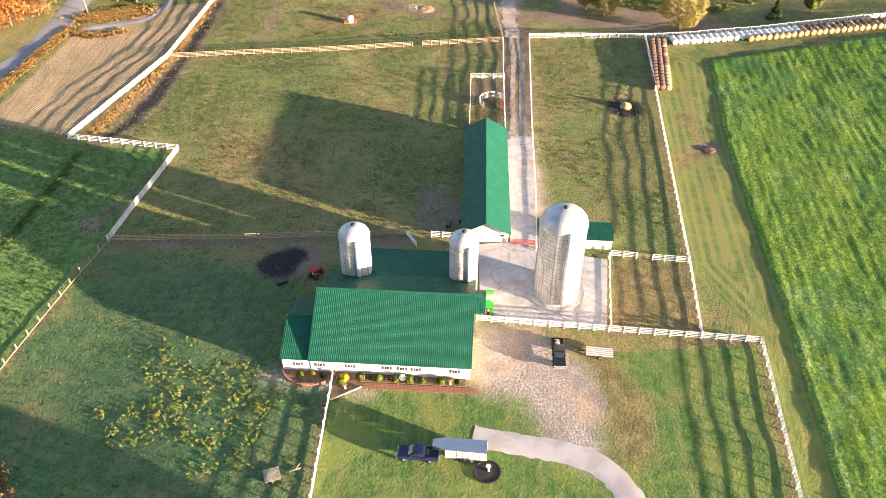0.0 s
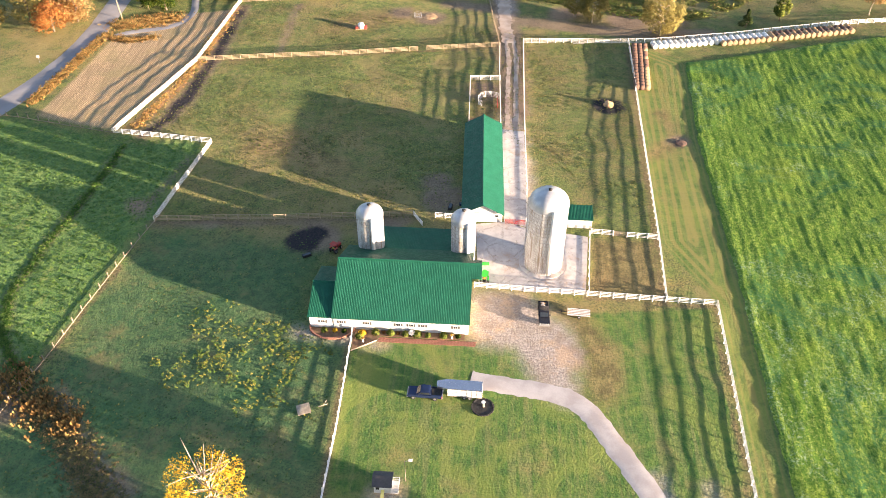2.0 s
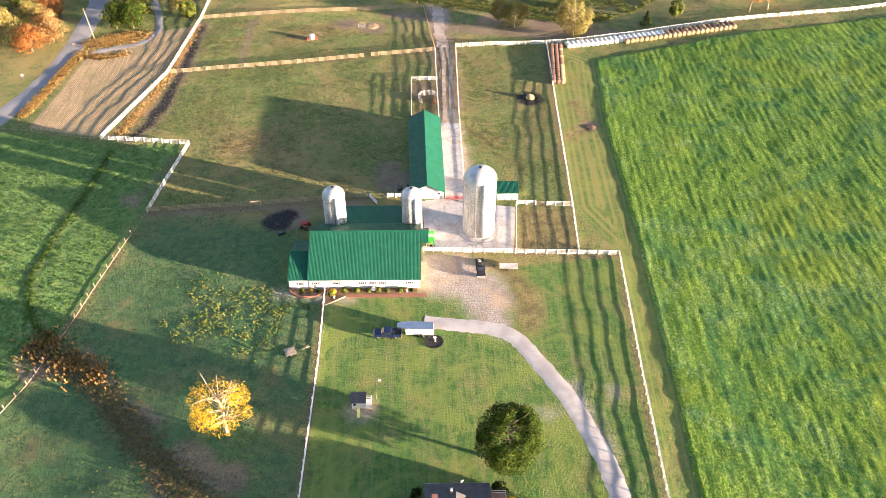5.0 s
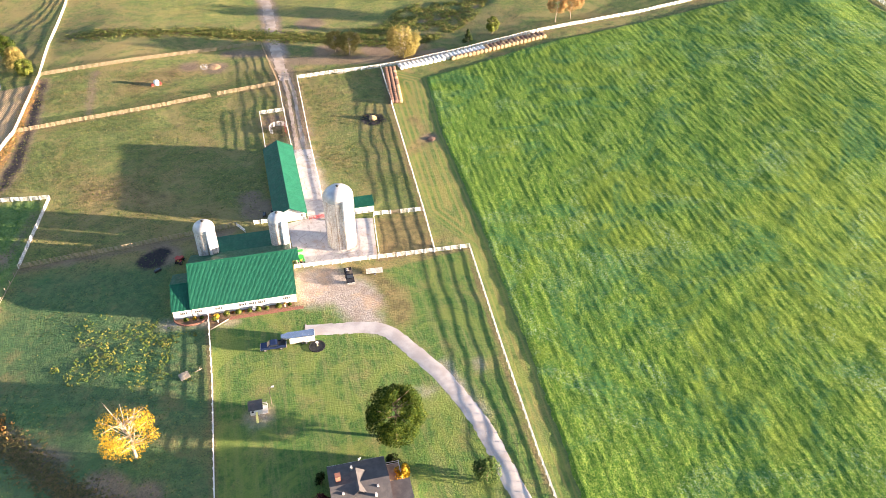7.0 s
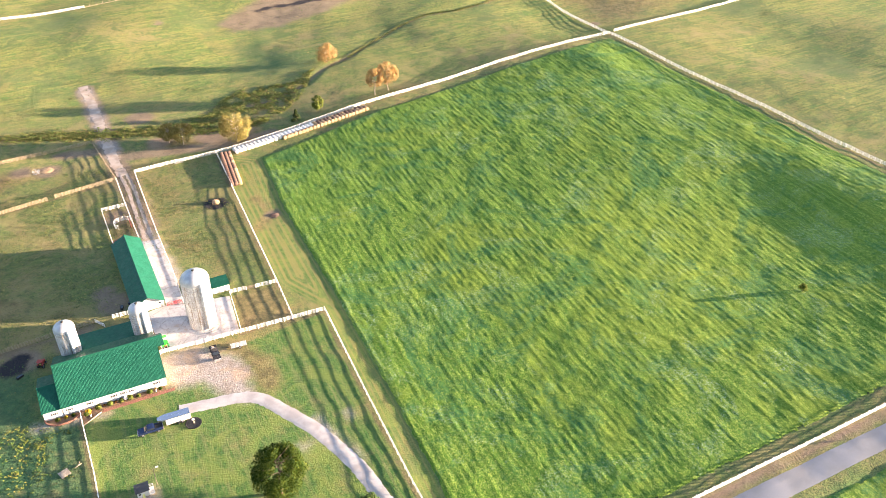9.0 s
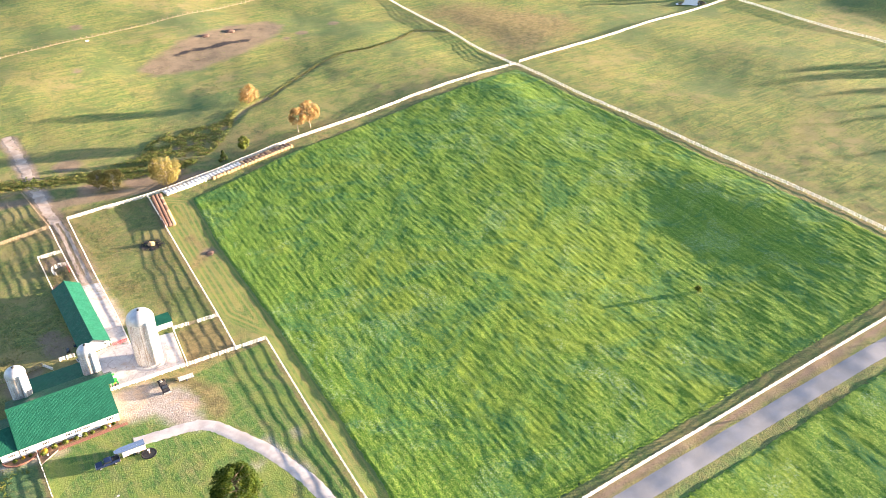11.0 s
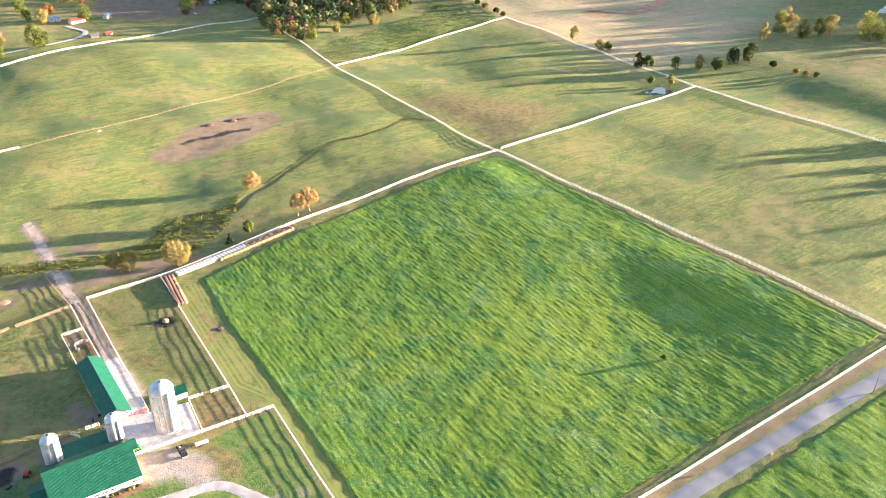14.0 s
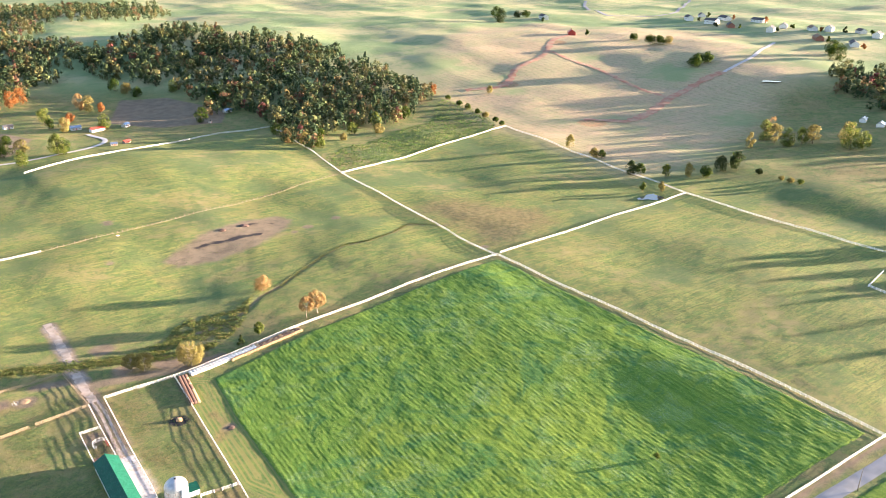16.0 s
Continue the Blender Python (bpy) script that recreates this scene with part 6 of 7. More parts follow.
def stock_trailer():
    t = thing("livestock_trailer", pose(-15.7, -31.0, Z(-15.7, -31.0), 0, 0, 176), "pale gooseneck livestock trailer with a silver roof", "trailer")
    bm = bmesh.new()
    prism(bm, [(-3.6, -1.05), (2.2, -1.05), (3.9, -0.55), (3.9, 0.55), (2.2, 1.05), (-3.6, 1.05)], 'z', 2.36, 2.44)
    part("roof", bm, SILVER, t, "smooth silver-blue metal roof")
    part("deck", boxes((-3.6, 2.0, -1.0, 1.0, 0.55, 0.65)), OLD_WOOD, t)
    for s in (-1, 1):
        for k in range(5):
            part("side_slat", boxes((-3.6, 2.1, s * 1.0 - .02, s * 1.0 + .02, 0.66 + 0.33 * k, 0.92 + 0.33 * k)), WRAP, t)
        for k in range(8):
            x = -3.55 + 0.8 * k
            part("side_post", boxes((x - .03, x + .03, s * 1.035 - .015, s * 1.035 + .015, 0.6, 2.36)), STEEL, t)
        for x in (-1.6, -0.7):
            wheel(t, x, s * 0.98, 0.36, 0.22)
        part("fender", bevelled(boxes((-2.1, -0.2, s * 1.02 - .13, s * 1.02 + .13, 0.72, 0.78)), 0.02, 1), STEEL, t)
    part("rear_gate", boxes((-3.64, -3.59, -0.98, 0.98, 0.6, 2.3)), WRAP, t)
    part("nose", boxes((2.1, 3.7, -0.52, 0.52, 1.55, 2.36)), SILVER, t)
    part("gooseneck", boxes((2.6, 3.9, -0.08, 0.08, 1.40, 1.55)), STEEL, t)
    part("hitch", boxes((3.75, 3.9, -0.06, 0.06, 1.22, 1.42)), DARK, t)


stock_trailer()


def flat_trailer():
    t = thing("flatbed_trailer", pose(5.8, -11.5, Z(5.8, -11.5), 0, 0, -6), "grey flatbed trailer with a plank deck", "trailer")
    for k in range(9):
        part("plank", boxes((-2.1, 2.1, -0.9 + 0.2 * k, -0.72 + 0.2 * k, 0.66, 0.71)), PALE_BARK if k % 2 else WRAP, t)
    part("frame", boxes((-2.1, 2.1, -0.88, -0.80, 0.5, 0.66), (-2.1, 2.1, 0.80, 0.88, 0.5, 0.66), (-2.1, -2.0, -0.8, 0.8, 0.5, 0.66), (2.0, 2.1, -0.8, 0.8, 0.5, 0.66)), STEEL, t)
    part("headboard", boxes((-2.14, -2.08, -0.9, 0.9, 0.71, 1.05)), OLD_WOOD, t)
    part("tongue", boxes((-3.5, -2.1, -0.06, 0.06, 0.48, 0.58)), DARK, t)
    part("jack", boxes((-3.2, -3.12, 0.06, 0.14, 0.0, 0.75)), DARK, t)
    for s in (-1, 1):
        wheel(t, 0.1, s * 0.98, 0.34, 0.2)


flat_trailer()


def tractor(m, paint, label, big=1.0):
    t = thing("tractor", m @ Matrix.Scale(big, 4), label, "tractor")
    part("hood", bevelled(boxes((0.2, 1.9, -0.38, 0.38, 0.75, 1.35)), 0.08, 2), paint, t, "painted bonnet")
    part("chassis", boxes((-0.9, 1.7, -0.3, 0.3, 0.45, 0.78)), DARK, t)
    part("canopy", bevelled(boxes((-1.1, 0.35, -0.75, 0.75, 2.25, 2.36)), 0.05, 2), paint, t, "flat painted canopy")
    for x in (-0.95, 0.15):
        for s in (-0.6, 0.6):
            part("canopy_post", boxes((x - .03, x + .03, s - .03, s + .03, 0.8, 2.26)), DARK, t)
    part("seat", bevelled(boxes((-0.65, -0.2, -0.25, 0.25, 0.95, 1.1), (-0.7, -0.6, -0.25, 0.25, 1.1, 1.5)), 0.03, 1), YELLOW, t, "yellow seat")
    for s in (-1, 1):
        wheel(t, -0.6, s * 0.72, 0.62, 0.38)
        wheel(t, 1.35, s * 0.62, 0.40, 0.26)
        part("fender", bevelled(boxes((-1.1, 0.0, s * 0.70 - .2, s * 0.70 + .2, 1.25, 1.32)), 0.03, 1), paint, t)
    return t


tractor(pose(-11.5, -2.8, 0.05, 0, 0, 88), JD_GREEN, "green tractor with a flat canopy beside the barn")
bm = bmesh.new()
loader = thing("loader_bucket", pose(-11.3, 2.2, 0.05), "green loader bucket on the yard", "bucket")
prism(bm, [(-0.4, 0.0), (0.4, 0.0), (0.45, 0.1), (-0.3, 0.1), (-0.38, 0.6), (-0.46, 0.6)], 'x', -0.8, 0.8)
part("shell", bm, JD_GREEN, loader)
tractor(pose(-41.5, 5.4, Z(-41.5, 5.4), 0, 0, 60), RED_PAINT, "old red tractor standing behind the barn", 0.9)


# ---- yard things ----
def playhouse():
    h = thing("playhouse", pose(-26.7, -49.2, Z(-26.7, -49.2), 0, 0, -2), "white playhouse with dark roof, porch and yellow slide", "playhouse")
    part("wall", boxes((-1.5, 1.0, -1.1, 1.1, 0.25, 2.1)), WHITE, h)
    bm = bmesh.new()
    prism(bm, [(-1.4, 2.05), (0, 2.95), (1.4, 2.05), (1.4, 2.13), (0, 3.05), (-1.4, 2.13)], 'x', -1.75, 1.25)
    part("roof", bm, SHINGLE, h, "dark shingle roof")
    part("porch_deck", boxes((1.0, 2.1, -1.1, 1.1, 0.25, 0.35)), WHITE, h)
    for y in (-1.05, 0, 1.05):
        part("porch_post", boxes((2.0, 2.1, y - .05, y + .05, 0.3, 1.3)), WHITE, h)
    for z in (0.75, 1.2):
        part("porch_rail", boxes((2.02, 2.08, -1.05, 1.05, z, z + .08)), WHITE, h)
        for s in (-1, 1):
            part("porch_rail", boxes((1.0, 2.05, s * 1.05 - .03, s * 1.05 + .03, z, z + .08)), WHITE, h)
    bm = bmesh.new()
    prism(bm, [(-1.05, 1.0), (-2.9, 0.1), (-3.2, 0.1), (-3.2, 0.18), (-2.9, 0.2), (-1.05, 1.12)], 'x', -0.45, 0.05)
    part("slide", bm, plain("slide_yellow", (0.72, 0.66, 0.22), (0.65, 0.58, 0.2)), h, "pale yellow plastic slide")
    win = part("window", boxes((-1.2, -0.7, -1.13, -1.10, 1.1, 1.6)), GLASS, h)
    part("skid", boxes((-1.5, 2.0, -1.0, -0.85, 0.0, 0.25), (-1.5, 2.0, 0.85, 1.0, 0.0, 0.25)), OLD_WOOD, h)


playhouse()


def yard_lamp():
    x, y = -23.7, -48.0
    p = thing("yard_lamp", pose(x, y, Z(x, y)), "tall thin post with a white lamp head", "lamp post")
    part("pole", tube(bmesh.new(), 0, 0, -0.2, 5.2, 0.07, 0.05, 8), OLD_WOOD, p)
    bm = bmesh.new()
    limb(bm, (0, 0, 5.0), (0.8, 0.05, 5.25), 0.03, 0.03, 6)
    part("arm", bm, STEEL, p)
    part("lamp_head", bevelled(boxes((0.55, 1.15, -0.18, 0.28, 5.2, 5.34)), 0.04, 2), WHITE, p, "white lamp head")


yard_lamp()


def utility_pole(x, y, tall, label, lean=2.0, arm=True, turn=20):
    p = thing("utility_pole", pose(x, y, Z(x, y), lean, lean, turn), label, "utility pole")
    part("pole", tube(bmesh.new(), 0, 0, -0.4, tall, 0.17, 0.11, 10), OLD_WOOD, p)
    if arm:
        part("crossarm", boxes((-1.1, 1.1, -0.06, 0.06, tall - 0.8, tall - 0.66)), OLD_WOOD, p)
        for s in (-0.95, 0, 0.95):
            part("insulator", tube(bmesh.new(), s, 0, tall - 0.66, tall - 0.48, 0.06, 0.04, 8), WHITE, p)


utility_pole(-121.5, 113, 10.5, "leaning wooden utility pole beside the lane", -4.0, False)
utility_pole(191.8, -125.4, 9.5, "wooden utility pole beside the road")
utility_pole(60, -126.0, 9.5, "wooden utility pole beside the asphalt road")


def sign(x, y, turn):
    p = thing("road_sign", pose(x, y, Z(x, y), 0, 0, turn), "pale diamond road sign seen from its back", "road sign")
    part("post", boxes((-.03, .03, -.03, .03, -0.2, 2.2)), STEEL, p)
    part("plate", boxes((-.4, .4, -.05, -.035, 1.6, 2.4)), STEEL, p)


sign(-135, 84, 20)
p = thing("road_sign", pose(140, -122.6, Z(140, -122.6), 0, 0, 200), "bright yellow road sign on a steel post", "road sign")
part("post", boxes((-.03, .03, -.03, .03, -0.2, 2.2)), STEEL, p)
part("plate", boxes((-.5, .5, -.05, -.035, 1.4, 2.4)), YELLOW, p, "yellow plate")


def pallet(x, y, rz, label):
    p = thing("wooden_platform", pose(x, y, Z(x, y) + 0.02, 0, 0, rz), label, "platform")
    for k in range(9):
        part("plank", boxes((-1.1, 1.1, -1.08 + 0.24 * k, -0.86 + 0.24 * k, 0.18, 0.22)), PALE_BARK, p)
    for s in (-0.9, 0, 0.9):
        part("bearer", boxes((s - .06, s + .06, -1.05, 1.05, 0.0, 0.18)), OLD_WOOD, p)
    return p


pallet(-41.3, -35.0, 20, "weathered wooden platform lying in the pasture")
log = thing("fallen_branch", pose(-39.0, -34.4, Z(-39, -34.4) + 0.1, 0, 0, 15), "bare grey branch lying in the grass", "branch")
bm = bmesh.new()
limb(bm, (0, 0, 0), (1.6, 0.2, 0.05), 0.09, 0.05)
limb(bm, (0.8, 0.1, 0.03), (1.5, 0.9, 0.15), 0.05, 0.02)
part("wood", bm, PALE_BARK, log)


def fire_ring():
    x, y = -12.0, -33.6
    r = thing("flower_ring", pose(x, y, Z(x, y)), "round dark mulch bed with a small white pillar", "garden bed")
    part("mulch_bed", tube(bmesh.new(), 0, 0, -0.05, 0.10, 1.85, 1.7, 28), DARK, r, "black mulch")
    for i in range(22):
        a = 2 * math.pi * i / 22
        part("edging_stone", bevelled(boxes((-.2, .2, -.12, .12, 0, 0.2)), 0.04, 1), DARK, r).matrix_local = pose(1.8 * math.cos(a), 1.8 * math.sin(a), 0, 0, 0, math.degrees(a) + 90)
    part("pillar", tube(tube(bmesh.new(), 0.1, 0.1, 0.05, 1.0, 0.2, 0.16), 0.1, 0.1, 1.0, 1.1, 0.28, 0.28), PALE_BARK, r, "small stone pillar")
    part("basin", tube(bmesh.new(), 0.1, 0.1, 1.1, 1.22, 0.25, 0.38), WHITE, r, "white basin")


fire_ring()


def front_beds():
    m = pose(-14.5, -17.2, 0, 0, 0, -2.2)
    bed = thing("flower_bed", m, "mulched flower bed along the barn front", "garden bed")
    part("soil", boxes((-18.0, -0.6, -1.5, -0.05, 0.0, 0.10)), MULCH, bed)
    walk_ = thing("brick_path", m, "red brick path along the barn front", "path")
    for i in range(60):
        for j in range(4):
            part("brick", BRICKS[(i + j) % 2], None, walk_).location = (-15.9 + 0.29 * i + (0.145 if j % 2 else 0), -2.75 + 0.29 * j, 0.0)
    for i in range(5):
        for j in range(5):
            part("brick", BRICKS[(i + j) % 2], None, walk_).location = (-5.4 + 0.29 * i, -1.55 + 0.29 * j, 0.03)
    low = thing("stone_border", m, "low curved brick border round the wing bed", "garden wall")
    for i in range(34):
        a = radians(172 + 196 * i / 33)
        x, y = -24.6 + 4.1 * math.cos(a), 0.1 + 2.9 * math.sin(a)
        part("brick", BORDER, None, low).matrix_local = pose(x, y, 0, 0, 0, math.degrees(a) + 90)
    wing_bed = thing("flower_bed", m, "dark soil bed before the barn wing", "garden bed")
    bm = bmesh.new()
    prism(bm, [(-24.6 + 3.9 * math.cos(radians(180 + 180 * k / 16)), 0.0 + 2.6 * math.sin(radians(180 + 180 * k / 16))) for k in range(17)], 'z', 0.0, 0.07)
    part("soil", bm, MULCH, wing_bed)
    fan = thing("flower_bed", m, "mulched corner bed inside a low timber edge", "garden bed")
    bm = bmesh.new()
    prism(bm, [(-20.6, -0.1), (-16.2, -0.1), (-16.2, -2.6), (-20.4, -5.4)], 'z', 0.0, 0.08)
    part("soil", bm, MULCH, fan)
    bm = bmesh.new()
    limb(bm, (-16.2, -2.7, 0.2), (-20.5, -5.5, 0.2), 0.12, 0.12, 6)
    part("timber_edge", bm, PALE_BARK, fan, "pale timber edging")
    rnd = random.Random(2)
    for k, (x, y, r, mat) in enumerate(((-13.9, -0.9, .75, SHRUB), (-11.2, -0.9, .65, SHRUB), (-9.2, -0.9, .85, SHRUB), (-7.2, -1.0, .55, SHRUB), (-4.4, -0.9, .75, SHRUB), (-1.8, -0.8, .5, OAK), (-16.6, -0.9, .75, SHRUB), (-19.0, -1.2, .7, GOLD), (-19.5, -2.0, .65, SHRUB),
                                        (-26.0, -0.9, .6, SHRUB), (-24.0, -0.8, .45, GOLD), (-22.4, -0.8, .45, OAK), (-12.6, -0.8, .3, RUST), (-15.2, -0.7, .3, RUST))):
        s = thing("garden_shrub", m @ pose(x, y, 0.08), {SHRUB: "clipped yellow-green shrub in the barn bed", GOLD: "small golden shrub in the barn bed", OAK: "dark green shrub in the barn bed", RUST: "small rust-coloured plant in the barn bed"}[mat], "shrub", "shrubs before the barn")
        pts = []
        for i in range(int(420 * r)):
            v = Vector((rnd.gauss(0, 1), rnd.gauss(0, 1), abs(rnd.gauss(0.1, 1)))).normalized()
            pts.append((v * r * rnd.uniform(0.75, 1.05) + Vector((0, 0, 0.12)), v))
        part("foliage", leaves_mesh("foliage", rnd, pts, 0.14, mat), None, s)
        bm = bmesh.new()
        limb(bm, (0, 0, -0.1), (0, 0, r * 0.8), 0.05, 0.03, 5)
        part("stem", bm, BARK, s)
    f = thing("garden_fountain", m @ pose(-10.1, -0.9, 0.08), "white tiered garden fountain", "fountain")
    bm = tube(bmesh.new(), 0, 0, 0, 0.5, 0.22, 0.14)
    tube(bm, 0, 0, 0.5, 0.62, 0.3, 0.62)
    tube(bm, 0, 0, 0.62, 1.0, 0.10, 0.08)
    tube(bm, 0, 0, 1.0, 1.1, 0.15, 0.35)
    part("basin", bm, WHITE, f)
    for x, y in ((-2.9, -1.2), (-18.6, -3.1)):
        u = thing("garden_urn", m @ pose(x, y, 0.08), "white garden urn with yellow flowers", "urn")
        part("bowl", tube(tube(bmesh.new(), 0, 0, 0, 0.45, 0.2, 0.13), 0, 0, 0.45, 0.8, 0.14, 0.3), WHITE, u)
        pts = [(Vector((rnd.gauss(0, .15), rnd.gauss(0, .15), 0.95 + rnd.gauss(0, .08))), Vector((0, 0, 1))) for i in range(60)]
        part("flowers", leaves_mesh("flowers", rnd, pts, 0.09, GOLD), None, u, "yellow flowers")


def brick_mesh(name, sx, sy, sz, material):
    me = bpy.data.meshes.new(name)
    bm = bevelled(boxes((-sx / 2, sx / 2, -sy / 2, sy / 2, 0, sz)), 0.012, 1)
    bm.to_mesh(me)
    bm.free()
    me.materials.append(material)
    return me


BRICKS = [brick_mesh("brick", 0.27, 0.27, 0.07, TREAD), brick_mesh("brick", 0.27, 0.27, 0.06, BRICK)]
BORDER = brick_mesh("brick", 0.36, 0.26, 0.42, TREAD)
front_beds()


def house():
    h = thing("house", pose(-9.9, -76.2, Z(-9.9, -76.2) + 0.9, 0, 0, -2), "single-storey house with dark shingle roof and brick chimney", "house")
    g0 = -1.3
    bm = bmesh.new()
    prism(bm, [(-6.4, g0), (5.8, g0), (5.8, 3.0), (0, 5.1), (-6.4, 3.0)], 'x', -5.0, 5.0)
    part("wall", bm, BRICK, h, "brick wall")
    for name, y0 in (("north_roof", 6.3), ("south_roof", -6.9)):
        bm = bmesh.new()
        z0 = 2.82
        prism(bm, [(y0, z0), (0, 5.15), (0, 5.30), (y0, z0 + 0.15)], 'x', -5.5, 5.5)
        part(name, bm, SHINGLE, h, "dark grey shingle slope")
    part("fascia", boxes((-5.5, 5.5, 6.26, 6.34, 2.75, 2.95)), WHITE, h)
    bm = bmesh.new()
    prism(bm, [(-1.3, 3.0), (1.3, 3.0), (0, 5.0)], 'y', 1.8, 4.6)
    bm2 = bmesh.new()
    prism(bm2, [(-1.9, 4.05), (-0.3, 5.55), (1.9, 3.95), (1.9, 3.83), (-0.3, 5.42), (-1.9, 3.92)], 'y', -2.2, 3.0)
    part("dormer_roof", bm2, SHINGLE, h, "dark shingle dormer roof")
    bm.free()
    part("dormer_wall", boxes((-1.7, 1.7, -2.0, 2.8, 3.4, 4.0)), WHITE, h)
    ch = part("chimney", boxes((-4.2, -3.3, 1.0, 1.9, 3.0, 6.3)), BRICK, h, "red brick chimney")
    part("chimney_cap", boxes((-4.28, -3.22, 0.92, 1.98, 6.3, 6.42)), BRICK, ch)
    for x, y in ((-3.2, -1.6), (3.2, -1.4), (2.6, -3.0), (-1.0, 3.8)):
        part("roof_vent", boxes((x - .2, x + .2, y - .2, y + .2, 3.9, 5.1)), CONCRETE, h)
    bm = tube(bmesh.new(), 0.6, 6.2, 2.9, 3.7, 0.03, sides=6)
    limb(bm, (0.6, 6.2, 3.5), (1.1, 6.4, 3.7), 0.25, 0.02, 10)
    part("dish", bm, WHITE, h, "small white satellite dish")
    part("deck", boxes((5.05, 8.3, 0.4, 5.8, 0.5, 0.62)), OLD_WOOD, h, "weathered timber deck")
    for x, y in ((8.2, 5.7), (8.2, 3.1), (8.2, 0.5), (5.2, 5.7)):
        part("deck_post", boxes((x - .06, x + .06, y - .06, y + .06, -1.25, 1.55)), WHITE, h)
    for z in (0.9, 1.45):
        part("deck_rail", boxes((5.2, 8.2, 5.66, 5.74, z, z + .08)), WHITE, h)
        part("deck_rail", boxes((8.16, 8.24, 0.5, 5.7, z, z + .08)), WHITE, h)
    bm = bmesh.new()
    prism(bm, [(-4.2, 2.7), (0.3, 3.0), (0.3, 3.12), (-4.2, 2.82)], 'x', 5.0, 9.4)
    part("porch_roof", bm, SHINGLE, h)
    part("porch_wall", boxes((5.0, 9.2, -4.0, 0.2, g0, 2.72)), WHITE, h)
    for y in (4.4, 2.0):
        part("window", boxes((5.0, 5.05, y - .5, y + .5, 1.2, 2.3)), GLASS, h)


house()


def feed_hut():
    x, y = -47.6, 109.3
    h = thing("mineral_hut", pose(x, y, Z(x, y), 0, 0, 5), "small white tank between red side bins", "feeder")
    part("tank", tube(dome(bmesh.new(), 0.95, 1.5, 0.5, 20, 5), 0, 0, 0.3, 1.5, 0.95, sides=20), WHITE, h, "round white tank")
    part("bin", bevelled(boxes((-1.7, -0.9, -0.6, 0.6, 0.1, 0.9)), 0.05, 1), RED_PAINT, h, "red side bin")
    part("bin", bevelled(boxes((0.9, 1.7, -0.6, 0.6, 0.1, 0.9)), 0.05, 1), RED_PAINT, h, "red side bin")
    part("skid", boxes((-1.7, 1.7, -0.5, -0.38, 0, 0.3), (-1.7, 1.7, 0.38, 0.5, 0, 0.3)), OLD_WOOD, h)


feed_hut()


def hay_ring(x, y, label):
    r = thing("hay_feeder", pose(x, y, Z(x, y)), label, "hay feeder")
    for z in (0.1, 0.6, 1.1):
        bm = bmesh.new()
        for i in range(16):
            a, b = 2 * math.pi * i / 16, 2 * math.pi * (i + 1) / 16
            limb(bm, (1.2 * math.cos(a), 1.2 * math.sin(a), z), (1.2 * math.cos(b), 1.2 * math.sin(b), z), 0.035, 0.035, 5)
        part("hoop", bm, STEEL, r)
    for i in range(12):
        a = 2 * math.pi * i / 12
        part("upright", tube(bmesh.new(), 1.2 * math.cos(a), 1.2 * math.sin(a), 0.0, 1.1, 0.025, sides=5), STEEL, r)
    return r


def heap(x, y, r, h, material, label, name="hay_heap"):
    t = thing(name, pose(x, y, Z(x, y)), label, "heap")
    rnd = random.Random(int(x * 10))
    bm = bmesh.new()
    bmesh.ops.create_icosphere(bm, subdivisions=3, radius=1)
    for v in bm.verts:
        k = 1 + 0.22 * noise.noise(v.co * 2.2 + Vector((x, y, 0)))
        v.co = Vector((v.co.x * r * k, v.co.y * r * k, max(-0.1, v.co.z * h * k)))
    part("mound", bm, material, t)


heap(21.0, 65.4, 1.3, 1.25, HAY, "heap of loose hay in trodden black mud")
hay_ring(-31.0, 118.6, "round steel hay feeder in the pasture")
heap(-27.5, 119.0, 2.4, 0.3, HAY, "thin spread of scattered hay", "scattered_hay")
heap(118, 262, 2.5, 0.9, OLD_HAY, "dark mound of dug earth", "earth_mound")
heap(134, 264, 3.0, 1.1, OLD_HAY, "dark mound of dug earth", "earth_mound")
heap(36.2, 48.0, 1.4, 0.35, OLD_HAY, "small pile of brush beside the fence", "brush_pile")
heap(-13.2, 55.8, 2.0, 0.7, OLD_HAY, "trodden manure heap behind the shed", "manure_heap")


def corral():
    c = thing("corral_panels", pose(-9.6, 66, Z(-9.6, 66)), "ring of white tubular cattle panels", "corral")
    for i in range(7):
        a0, a1 = radians(20 + 30 * i), radians(50 + 30 * i)
        panel = part("panel_post", tube(bmesh.new(), 3 * math.cos(a0), 3 * math.sin(a0), 0, 1.65, 0.05, sides=6), WHITE, c)
        for z in (0.25, 0.6, 0.95, 1.3, 1.6):
            bm = bmesh.new()
            limb(bm, (3 * math.cos(a0), 3 * math.sin(a0), z), (3 * math.cos(a1), 3 * math.sin(a1), z), 0.045, 0.045, 5)
            part("bar", bm, WHITE, c)
    part("gate", boxes((1.9, 2.0, -3.2, 1.0, 0.2, 1.5)), RED_PAINT, c, "rusty red gate leaf")


corral()


